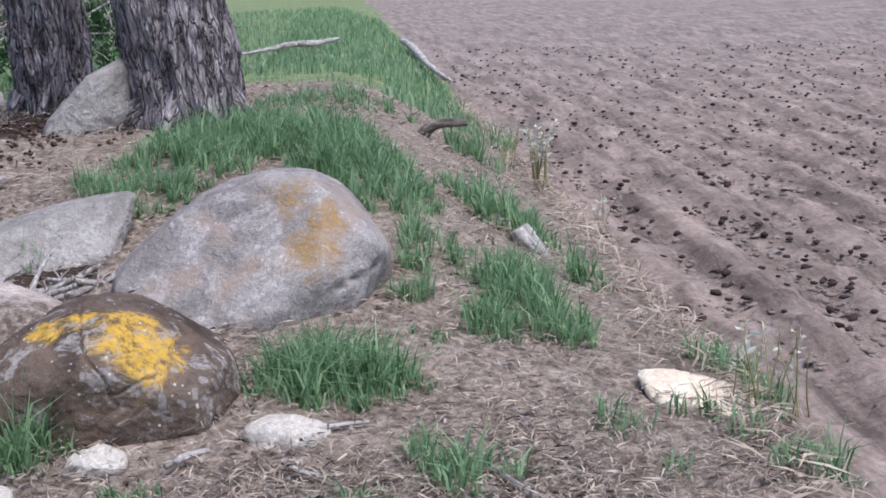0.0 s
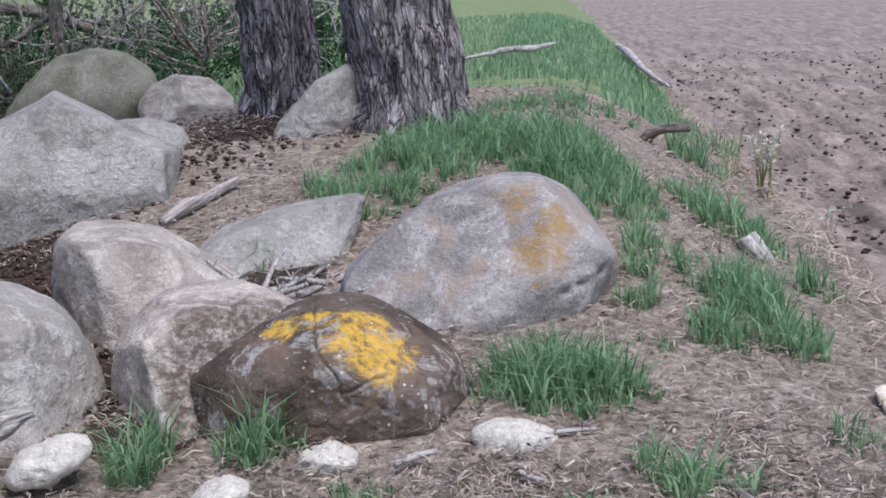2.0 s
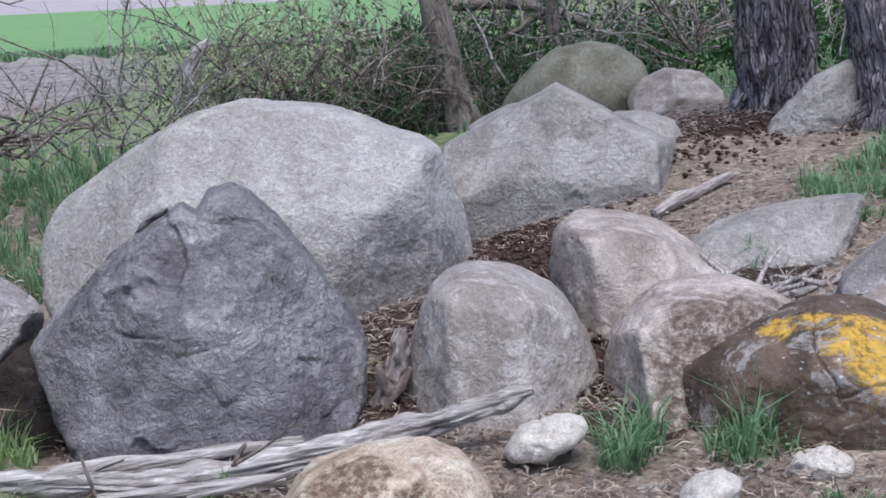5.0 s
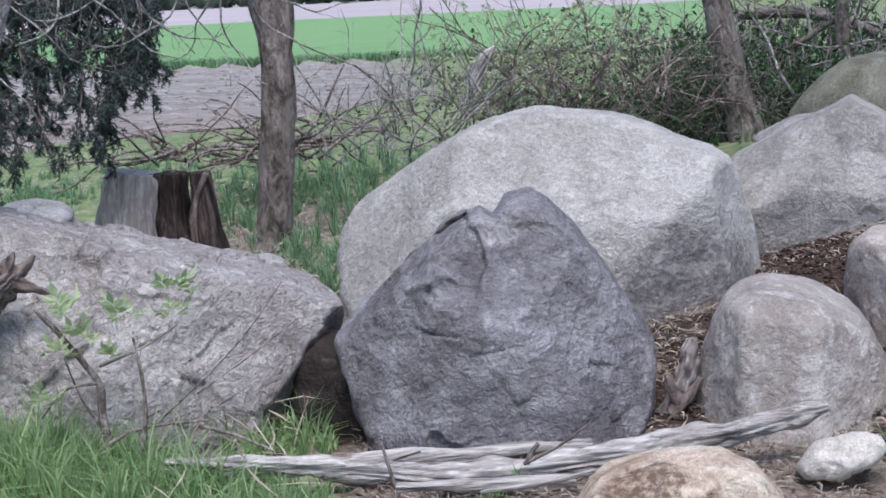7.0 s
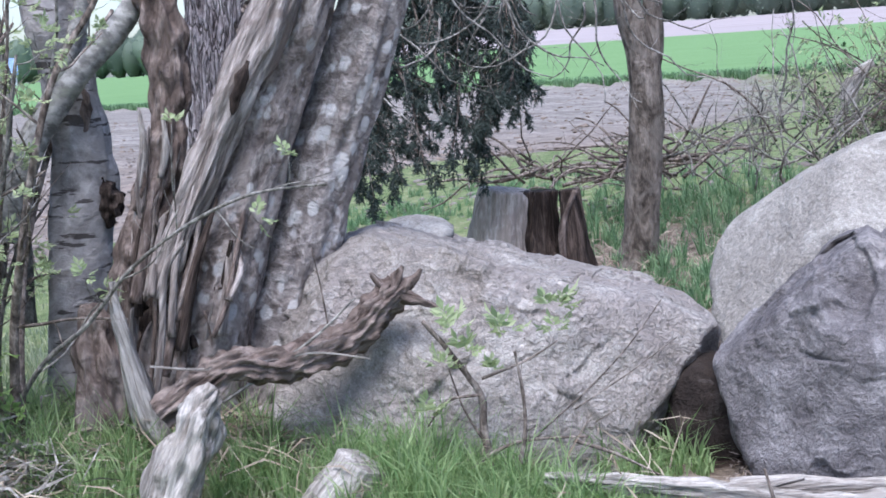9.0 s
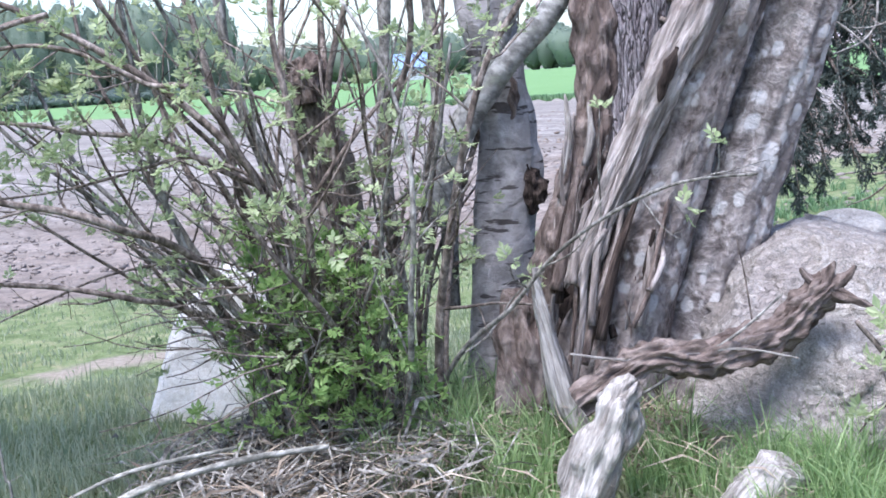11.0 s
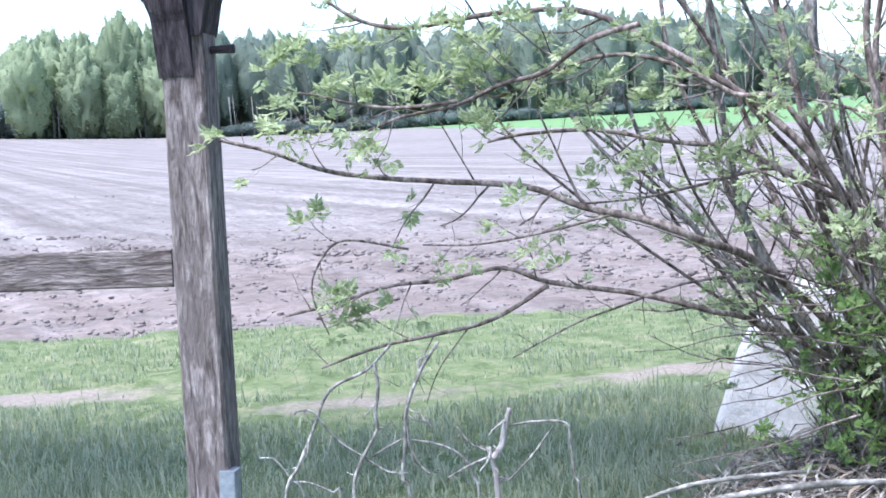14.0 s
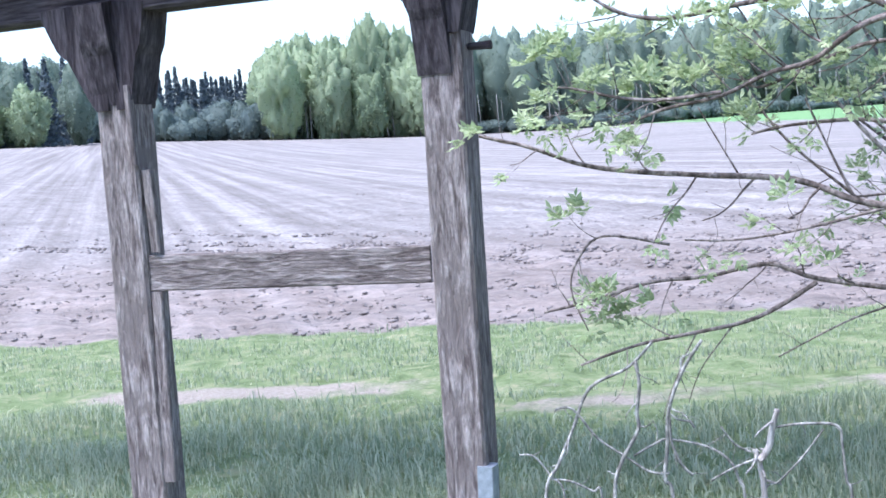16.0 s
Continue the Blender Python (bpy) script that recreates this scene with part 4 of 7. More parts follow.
log_thing("stick", BARK, [(6.53, 6.43, 0.54), (6.65, 6.31, 0.49), (6.73, 6.23, 0.57), (6.81, 6.15, 0.59), (6.89, 6.07, 0.59)], [0.012, 0.05, 0.035, 0.032, 0.026],
          "short dark branch sticking out of the bank", "stick", segs=10, steps=8, rough=0.014, seed=8)
log_thing("stick", DEAD, [(19.20, 19.27, 0.21), (18.14, 17.96, 0.19), (16.10, 15.68, 0.19), (14.25, 13.62, 0.20), (12.83, 11.89, 0.18)], [0.05, 0.075, 0.055, 0.04, 0.02],
          "pale dead wood lying at the field edge", "stick", segs=10, steps=8, rough=0.02, seed=9)
log_thing("stick", DEAD, [(5.44, 4.39, 0.30), (5.46, 4.36, 0.24), (5.50, 4.32, 0.18), (5.53, 4.29, 0.05)], [0.05, 0.062, 0.055, 0.03],
          "grey broken wood in the grass of the bank", "stick", segs=10, steps=8, rough=0.02, groove=0.02, seed=10)
log_thing("stick", DEAD, [(3.11, 3.30, 0.11), (3.23, 3.25, 0.11), (3.31, 3.20, 0.11)], [0.008, 0.01, 0.007],
          "thin pale stick beside the white stone", "stick", segs=8, steps=6, rough=0.002, seed=11)


log_thing("stick", TWIG, [(0.37, 4.41, 0.06), (0.35, 4.41, 0.14), (0.33, 4.41, 0.22)], [0.007, 0.006, 0.004], "thin dark twig standing up from the logs", "stick", segs=7, steps=6, seed=31)
log_thing("stick", TWIG, [(0.80, 4.37, 0.12), (0.90, 4.35, 0.17), (0.96, 4.34, 0.21), (1.01, 4.33, 0.25)], [0.007, 0.005, 0.004, 0.003], "thin dark twig standing up from the logs", "stick", segs=7, steps=6, seed=32)
log_thing("stick", TWIG, [(0.81, 4.37, 0.12), (0.83, 4.37, 0.16), (0.85, 4.36, 0.19)], [0.01, 0.009, 0.007], "thin dark twig standing up from the logs", "stick", segs=7, steps=6, seed=33)
log_thing("stick", DEAD, [(0.24, 4.64, 0.08), (0.34, 4.63, 0.09), (0.48, 4.62, 0.12)], [0.012, 0.016, 0.008], "weathered grey stick on the logs", "stick", segs=9, steps=6, rough=0.005, seed=34)
log_thing("stick", DEAD, [(0.64, 4.30, 0.06), (0.81, 4.27, 0.08), (1.00, 4.23, 0.12)], [0.008, 0.012, 0.008], "weathered grey stick on the logs", "stick", segs=9, steps=6, rough=0.005, seed=35)


for c, r in (([(0.97, 4.43, 0.09), (1.03, 4.41, 0.11), (1.07, 4.40, 0.13)], [0.016, 0.013, 0.006]), ([(1.32, 4.34, 0.15), (1.37, 4.32, 0.20), (1.39, 4.32, 0.22)], [0.018, 0.014, 0.008]), ([(0.50, 4.52, 0.06), (0.46, 4.53, 0.08), (0.41, 4.53, 0.09)], [0.014, 0.011, 0.005])):
    under(limb("branch_stub", DEAD, c, r, None, "", segs=10, steps=5, rough=0.005, seed=r[0] * 300), long_trunk)


# ---- tree stump ----
def stump():
    t = base("tree_stump", (-0.62, 8.53, 0.25), "sawn grey tree stump with a dark split side", "stump")
    # sunlit and shadowed sides of the stump are put into the wood colours
    limb("wood", PALEWOOD, [(-0.85, 8.61, 0.16), (-0.83, 8.62, 0.41), (-0.78, 8.62, 0.75)], [0.26, 0.215, 0.18], t, "weathered side, coloured pale as the sunlit side", segs=60, steps=14, rough=0.02, groove=0.016, grooves=12, seed=3)
    limb("heartwood", ROT_SHADE, [(-0.57, 8.55, 0.15), (-0.58, 8.55, 0.40), (-0.58, 8.55, 0.74)], [0.13, 0.1, 0.09], t, "hollow heartwood, coloured dark for the shadow side", segs=30, steps=14, rough=0.03, groove=0.05, seed=4)
    limb("slab", ROT_SHADE, [(-0.34, 8.45, 0.18), (-0.37, 8.44, 0.41), (-0.39, 8.44, 0.75)], [0.115, 0.085, 0.06], t, "upright slab of split wood, coloured dark for the shadow side", segs=24, steps=14, rough=0.012, groove=0.02, seed=5)
    limb("slab", ROT, [(-0.44, 8.36, 0.28), (-0.44, 8.36, 0.53), (-0.35, 8.36, 0.75)], [0.025, 0.022, 0.012], t, "lighter torn edge", segs=12, steps=10, rough=0.008, seed=6)


stump()


# ---- the old broken tree with several trunks ----
def old_tree():
    t = base("old_tree", (-1.84, 5.41, 0.22), "old many-stemmed tree, half dead and broken, with peeling bark", "tree")
    big = dict(segs=96, steps=26, rough=0.014, knob=0.045, groove=0.017, freq=8)
    limb("trunk", BARKG, [(-1.65, 5.51, 0.19), (-1.54, 5.54, 0.47), (-1.42, 5.57, 0.82), (-1.26, 5.61, 1.28), (-1.09, 5.64, 1.70), (-0.94, 5.66, 2.14)], [0.25, 0.2, 0.165, 0.145, 0.135, 0.125], t, "live trunk with pale lichen spots", seed=1, **big)
    limb("trunk", SCALY, [(-1.85, 5.30, 0.30), (-1.76, 5.33, 0.62), (-1.65, 5.36, 0.93), (-1.49, 5.40, 1.35), (-1.32, 5.44, 1.76), (-1.16, 5.47, 2.15)], [0.23, 0.19, 0.16, 0.13, 0.115, 0.1], t, "scarred grey trunk", seed=2, **big)
    limb("trunk", OLDWOOD, [(-1.88, 5.13, 0.75), (-1.80, 5.16, 0.97), (-1.67, 5.20, 1.24), (-1.52, 5.24, 1.54), (-1.37, 5.28, 1.81), (-1.26, 5.30, 2.10)], [0.03, 0.045, 0.055, 0.075, 0.075, 0.06], t, "long strip of bare silvery wood", segs=64, steps=24, rough=0.012, groove=0.035, seed=3)
    limb("trunk", ROT, [(-2.16, 5.40, 0.23), (-2.08, 5.43, 0.61), (-2.01, 5.46, 0.98), (-1.91, 5.49, 1.33), (-1.88, 5.50, 1.67), (-1.91, 5.49, 1.97)], [0.16, 0.12, 0.085, 0.07, 0.075, 0.06], t, "dead standing trunk with rotten wood", segs=80, steps=26, rough=0.03, knob=0.05, groove=0.026, freq=11, seed=4)
    limb("trunk", SCARRED, [(-2.45, 5.61, 0.12), (-2.41, 5.62, 0.58), (-2.37, 5.64, 0.98), (-2.34, 5.65, 1.31), (-2.36, 5.65, 1.61), (-2.40, 5.63, 1.87), (-2.41, 5.63, 2.22)], [0.14, 0.13, 0.128, 0.12, 0.11, 0.11, 0.1], t, "grey birch-like trunk with dark scars", segs=56, steps=18, rough=0.014, knob=0.05, groove=0.01, seed=5)
    limb("scar", ROT, [(-2.29, 5.56, 1.38), (-2.27, 5.575, 1.49), (-2.28, 5.57, 1.6)], [0.004, 0.03, 0.004], t, "torn orange-brown wound", segs=18, steps=8, rough=0.016, freq=24, seed=15)
    limb("scar", ROT_SHADE, [(-2.24, 5.61, 0.98), (-2.22, 5.61, 1.06), (-2.215, 5.61, 1.12), (-2.24, 5.61, 1.2)], [0.006, 0.045, 0.045, 0.006], t, "dark burl", segs=24, steps=10, rough=0.035, knob=0.02, freq=22, seed=16)
    limb("scar", ROT_SHADE, [(-1.455, 5.16, 1.64), (-1.48, 5.15, 1.58), (-1.51, 5.14, 1.5), (-1.53, 5.14, 1.44)], [0.003, 0.022, 0.018, 0.003], t, "dark knot hole", segs=16, steps=8, rough=0.014, freq=24, seed=17)
    limb("limb", SMOOTH, [(-2.57, 5.34, 0.98), (-2.52, 5.36, 1.18), (-2.41, 5.41, 1.41), (-2.25, 5.47, 1.63), (-2.06, 5.54, 1.84), (-1.88, 5.60, 2.11)], [0.055, 0.055, 0.052, 0.05, 0.05, 0.045], t, "smooth grey leaning limb", segs=22, steps=14, rough=0.006, knob=0.01, seed=7)
    limb("limb", SMOOTH, [(-2.63, 5.42, 1.02), (-2.53, 5.47, 1.32), (-2.40, 5.52, 1.54), (-2.28, 5.57, 1.79), (-2.20, 5.60, 2.07)], [0.045, 0.04, 0.038, 0.036, 0.035], t, "smooth grey leaning limb", segs=20, steps=14, rough=0.006, knob=0.01, seed=8)
    limb("root_wood", ROT, [(-2.14, 5.14, 0.26), (-2.14, 5.14, 0.44), (-2.16, 5.14, 0.60), (-2.16, 5.14, 0.74)], [0.12, 0.1, 0.075, 0.03], t, "crumbling stub", segs=48, steps=16, rough=0.04, knob=0.05, groove=0.02, freq=9, seed=9)
    limb("splinter", DEAD, [(-1.82, 4.89, 0.23), (-1.88, 4.86, 0.36), (-1.92, 4.85, 0.54), (-1.94, 4.84, 0.72), (-1.96, 4.84, 0.87)], [0.03, 0.045, 0.035, 0.025, 0.01], t, "bare splintered wood", segs=18, steps=12, rough=0.012, groove=0.02, seed=10)
    # a dark body stands in for the shaded gap between the trunks
    limb("hollow", ROT_SHADE, [(-2.02, 5.3, 0.1), (-1.93, 5.32, 0.4), (-1.86, 5.36, 0.75), (-1.8, 5.4, 1.0)], [0.17, 0.15, 0.1, 0.03], t, "dark rotten mass standing in for the shaded gap at the base", segs=40, steps=14, rough=0.04, groove=0.04, freq=14, seed=19)
    rng = random.Random(71)
    for k in range(34):
        f = rng.random() ** 1.3
        p = Vector((-2.13, 5.4, 0.3)).lerp(Vector((-1.92, 5.46, 1.25)), f) + Vector((rng.uniform(-0.07, 0.08), rng.uniform(-0.1, -0.05), 0))
        q = p + Vector((rng.uniform(0.0, 0.09), rng.uniform(-0.01, 0.04), rng.uniform(0.12, 0.36)))
        r = rng.uniform(0.006, 0.018)
        limb("splinter", rng.choice((OLDWOOD, ROT, ROT, DEAD)), [p, p.lerp(q, 0.5) + Vector((rng.uniform(-0.025, 0.025), 0, 0)), q], [r, r * 1.1, r * 0.25], t, "", segs=7, steps=4, rough=0.006, freq=20, seed=k)
    rng = random.Random(77)
    lo, hi = Vector((-2.08, 5.00, 0.33)), Vector((-1.42, 5.11, 0.34))
    top_l, top_r = Vector((-1.86, 5.19, 1.63)), Vector((-1.17, 5.32, 1.58))
    for k in range(34):
        u = 0.62 * rng.random()
        a, b = lo.lerp(hi, u), top_l.lerp(top_r, u)
        f = rng.uniform(0.0, 0.35)
        e = f + rng.uniform(0.12, 0.5)
        p, q = a.lerp(b, f) + Vector((0, rng.uniform(-0.05, 0.12), 0)), a.lerp(b, e) + Vector((rng.uniform(-0.06, 0.06), rng.uniform(-0.02, 0.14), 0))
        r = rng.uniform(0.006, 0.022)
        limb("splinter", rng.choice((OLDWOOD, ROT, ROT, ROT_SHADE)), [p, p.lerp(q, 0.5) + Vector((rng.uniform(-0.04, 0.04), 0, 0)), q], [r * 1.3, r, r * 0.3], t, "", segs=8, steps=5, rough=0.006, groove=0.008, freq=18, seed=k)
    limb("splinter", OLDWOOD, [(-1.86, 4.92, 0.39), (-1.82, 4.94, 0.63), (-1.79, 4.95, 0.87), (-1.71, 4.97, 0.99)], [0.012, 0.014, 0.014, 0.01], t, "thin bare strip", segs=10, steps=10, rough=0.004, seed=11)
    return t


old_tree()

snag = log_thing("broken_branch", ROT, [(-1.76, 4.67, 0.4), (-1.63, 4.72, 0.49), (-1.49, 4.76, 0.56), (-1.35, 4.8, 0.54), (-1.22, 4.88, 0.56), (-1.1, 4.96, 0.6), (-1.0, 5.0, 0.69), (-0.92, 5.04, 0.77)], [0.045, 0.05, 0.052, 0.058, 0.06, 0.056, 0.052, 0.04],
          "fallen rotten branch with a torn, splintered end", "dead branch", segs=64, steps=20, rough=0.026, knob=0.03, groove=0.03, grooves=14, freq=20, seed=12)
for c, r in (([(-0.95, 5.02, 0.74), (-0.88, 5.03, 0.78), (-0.83, 5.03, 0.83)], [0.036, 0.024, 0.004]), ([(-0.95, 5.02, 0.75), (-0.85, 5.03, 0.71), (-0.78, 5.04, 0.68)], [0.034, 0.02, 0.004]), ([(-0.93, 5.02, 0.75), (-0.99, 5.01, 0.79), (-1.02, 5.0, 0.83)], [0.032, 0.018, 0.004]), ([(-0.92, 5.02, 0.75), (-0.92, 5.02, 0.81), (-0.9, 5.02, 0.85)], [0.034, 0.022, 0.005])):
    p = limb("splinter", ROT, c, r, None, "torn splinter", segs=16, steps=9, rough=0.014, knob=0.008, groove=0.01, freq=22, seed=r[0] * 100)
    m = p.matrix_world.copy()
    p.parent = snag
    p.matrix_parent_inverse = snag.matrix_world.inverted()
    p.matrix_world = m
log_thing("broken_branch", DEAD, [(-1.67, 4.41, 0.08), (-1.63, 4.42, 0.24), (-1.56, 4.44, 0.39), (-1.53, 4.46, 0.48), (-1.48, 4.47, 0.54)], [0.085, 0.08, 0.075, 0.055, 0.012],
          "split grey root wood in the grass", "dead branch", segs=40, steps=14, rough=0.03, knob=0.03, groove=0.04, grooves=12, freq=14, seed=13)


# ---- shelter: two leaning oak posts, a board, braces and the eaves ----
def turned_box(name, material, a, b, width, thick, parent, label="", seed=0, bevel=0.012, across=None):
    """A sawn timber from a to b, with worn edges and wavering faces."""
    a, b = Vector(a), Vector(b)
    z = (b - a).normalized()
    x = Vector(across) if across else Vector((0, 0, 1)).cross(z)
    x = (x - z * x.dot(z)).normalized()
    y = z.cross(x)
    rows = 40
    c = bevel
    ring = [(-width / 2 + c, -thick / 2), (width / 2 - c, -thick / 2), (width / 2, -thick / 2 + c), (width / 2, thick / 2 - c),
            (width / 2 - c, thick / 2), (-width / 2 + c, thick / 2), (-width / 2, thick / 2 - c), (-width / 2, -thick / 2 + c)]
    verts, faces = [], []
    length = (b - a).length
    n = len(ring)
    for i in range(rows + 1):
        t = i / rows
        for k, (u, v) in enumerate(ring):
            w = noise.noise(Vector((t * length * 2.5, k * 1.7, seed))) * 0.006
            verts.append((u * (1 + w * 4), v * (1 + w * 4), t * length))
    for i in range(rows):
        for k in range(n):
            q = (k + 1) % n
            faces.append((i * n + k, i * n + q, (i + 1) * n + q, (i + 1) * n + k))
    faces.append(tuple(reversed(range(n))))
    faces.append(tuple(range(rows * n, rows * n + n)))
    ob = part(name, mesh_of(name, verts, faces, False), material, None, label)
    m = Matrix((x, y, z)).transposed().to_4x4()
    m.translation = a
    ob.matrix_world = m
    if parent is not None:
        under(ob, parent)
    return ob


def brace(parent, top, along, reach, drop, thick, label, start=0.1):
    """A shaped wedge of dark wood against the post head, under the eaves beam."""
    a = Vector(along).normalized()
    n = Vector((0, 0, 1)).cross(a)
    outline = [(0.0, 0.02), (0.0, -drop)]
    for i in range(11):
        t = i / 10
        lobe = 0.48 * (t / 0.5) ** 0.9 if t <= 0.5 else 0.56 + 0.44 * ((t - 0.5) / 0.5) ** 0.8
        outline.append((start * 0.6 + (reach - start * 0.6) * lobe, -drop * (1 - t)))
    verts = []
    for side in (-0.5, 0.5):
        for u, w in outline:
            verts.append(Vector(top) + a * u + n * (side * thick) + Vector((0, 0, w)))
    k = len(outline)
    faces = [tuple(reversed(range(k))), tuple(range(k, 2 * k))]
    faces += [(i, (i + 1) % k, (i + 1) % k + k, i + k) for i in range(k)]
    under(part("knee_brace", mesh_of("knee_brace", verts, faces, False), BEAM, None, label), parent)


def metal_material():
    m, nt, b = shader("zinc_sheet", 0.45, 0.5)
    b.inputs["Metallic"].default_value = 0.7
    link(nt, ramp(nt, grain(nt, coords(nt), 25, 5), (0.35, (0.3, 0.33, 0.38)), (0.65, (0.5, 0.54, 0.6))), b.inputs["Base Color"])
    return m


ZINC = metal_material()


def shelter():
    t = base("shelter", (-5.50, 2.69, 0.17), "open timber shelter with old leaning oak posts", "shelter")
    lt, rt = Vector((-6.08, 2.24, 2.27)), Vector((-4.92, 3.14, 2.23))
    rt.z = lt.z
    lb, rb = Vector((-6.09, 2.22, -0.13)), Vector((-4.95, 3.11, -0.15))
    along = (rt - lt)
    along.z = 0
    along.normalize()
    inward = Vector((0, 0, 1)).cross(along)
    view = Vector((-along.y, along.x, 0))
    turned_box("post", POST, lb, lt, 0.176, 0.176, t, "weathered oak post, leaning", 1, across=along)
    turned_box("post", POST, rb, rt, 0.172, 0.176, t, "weathered oak post with a metal shoe", 2, across=along)
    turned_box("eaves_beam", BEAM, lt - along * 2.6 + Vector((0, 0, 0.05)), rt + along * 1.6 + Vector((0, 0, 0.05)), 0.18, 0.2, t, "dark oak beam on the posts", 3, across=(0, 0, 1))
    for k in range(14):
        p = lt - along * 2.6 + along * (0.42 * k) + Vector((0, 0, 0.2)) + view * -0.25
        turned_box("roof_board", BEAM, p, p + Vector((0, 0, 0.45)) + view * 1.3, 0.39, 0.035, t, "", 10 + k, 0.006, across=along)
    for top, sides in ((lt, (-1, 1)), (rt, (-1, 1))):
        big = top is lt
        for s in sides:
            brace(t, top + along * (0.02 * s), along * s, (0.3 if s < 0 else 0.17) if big else (0.17 if s < 0 else 0.125), 0.44 if big else 0.265, 0.21, "dark curved knee brace")
        brace(t, top - view * 0.07 + along * (-0.03), -view, 0.11, 0.42, 0.14, "dark curved knee brace", 0.04)
    a, b = Vector((-6.01, 2.22, 1.13)), Vector((-5.09, 3.09, 1.10))
    turned_box("board", POST, a, b, 0.154, 0.03, t, "grey cross board with a darker end", 5, 0.006, across=(0, 0, 1))
    turned_box("batten", POST, (-5.95, 2.26, 1.57), (-5.95, 2.27, 1.22), 0.044, 0.044, t, "narrow batten nailed to the post", 6, 0.006, across=along)
    turned_box("batten", POST, (-5.96, 2.21, 1.93), (-5.96, 2.21, 1.59), 0.028, 0.036, t, "narrow batten nailed to the post", 7, 0.006, across=along)
    turned_box("batten", POST, (-5.96, 2.26, 1.05), (-5.96, 2.24, 0.23), 0.053, 0.045, t, "narrow batten nailed to the post", 8, 0.006, across=along)
    turned_box("metal_shoe", ZINC, (-4.85, 3.11, -0.01), (-4.84, 3.12, 0.30), 0.066, 0.08, t, "blue-grey metal post shoe", 9, 0.004, across=along)
    limb("bolt", BEAM, [rt + Vector((0, 0, -0.32)) + along * 0.085, rt + Vector((0, 0, -0.32)) + along * 0.18], [0.014, 0.018], t, "dark iron bolt end", segs=8, steps=2)
    return t


shelter()


# ---- twigs and leaves ----
def rnd_dir(rng):
    v = Vector((rng.gauss(0, 1), rng.gauss(0, 1), rng.gauss(0, 1)))
    return v.normalized()


def crooked(start, way, length, rng, bend=0.35, rise=0.0, n=4):
    """Control points of a wavering twig."""
    pts = [Vector(start)]
    d = Vector(way).normalized()
    for _ in range(n):
        d = (d + rnd_dir(rng) * bend + Vector((0, 0, rise))).normalized()
        pts.append(pts[-1] + d * (length / n))
    return pts


def spray(ctrl, r0, r1, rng, count=10, length=0.4, bend=0.3, rise=0.05, levels=1, start=0.2, segs=6, spread=0.9, thin=0.45):
    """A bough with side twigs: the wood as one list of pieces, and the twigs' curves for leaves."""
    wood_pieces = [sweep(ctrl, [r0, (r0 + r1) / 2, r1], segs=segs, steps=5 if segs > 5 else 2, rough=r0 * 0.15, freq=20, seed=rng.random() * 9)]
    pts = path_points(ctrl, 5)
    tips = [pts[int(len(pts) * 0.6):]]
    for k in range(count):
        f = start + (1 - start) * (k + rng.random()) / count
        i = min(int(f * (len(pts) - 1)), len(pts) - 2)
        d = (pts[i + 1] - pts[i]).normalized()
        side = (rnd_dir(rng) - d * 0.0)
        side = (side - d * side.dot(d)).normalized()
        way = d * rng.uniform(0.3, 1.0) + side * spread
        ln = length * rng.uniform(0.4, 1.2) * (1.15 - 0.6 * f)
        c = crooked(pts[i], way, ln, rng, bend, rise)
        rr = max(r0 * (1 - f) + r1 * f, r1) * thin
        if levels > 1:
            w, t = spray(c, rr, rr * 0.5, rng, max(3, count // 3), ln * 0.5, bend, rise, levels - 1, 0.25, 5, spread, 0.6)
            wood_pieces += w
            tips += t
        else:
            wood_pieces.append(sweep(c, [rr, rr * 0.7, rr * 0.4], segs=3, steps=1))
            tips.append(path_points(c, 2))
    return wood_pieces, tips


def leaf_blades(tips, rng, per=6, size=0.05, droop=0.3, chance=1.0, fold=0.25):
    """Small folded leaves in tufts at the ends of twigs."""
    verts, faces = [], []
    for pts in tips:
        if rng.random() > chance:
            continue
        for k in range(per):
            f = 1 - rng.random() ** 1.6 * 0.7
            i = min(int(f * (len(pts) - 1)), len(pts) - 2)
            o = pts[i].lerp(pts[i + 1], rng.random())
            d = (pts[i + 1] - pts[i]).normalized() * 0.6 + rnd_dir(rng) + Vector((0, 0, -droop))
            d.normalize()
            w = d.cross(rnd_dir(rng)).normalized()
            up = w.cross(d)
            ln = size * rng.uniform(0.6, 1.3)
            wd = ln * rng.uniform(0.13, 0.23)
            b = len(verts)
            verts += [o, o + d * ln * 0.35 + w * wd + up * wd * fold, o + d * ln * 0.75 + w * wd * 0.7 + up * wd * fold * 0.6, o + d * ln - up * ln * 0.12,
                      o + d * ln * 0.75 - w * wd * 0.7 + up * wd * fold * 0.6, o + d * ln * 0.35 - w * wd + up * wd * fold, o + d * ln * 0.4, o + d * ln * 0.75]
            faces += [(b, b + 1, b + 6), (b + 1, b + 2, b + 7, b + 6), (b + 2, b + 3, b + 7), (b, b + 6, b + 5), (b + 6, b + 7, b + 4, b + 5), (b + 7, b + 3, b + 4)]
    return verts, faces


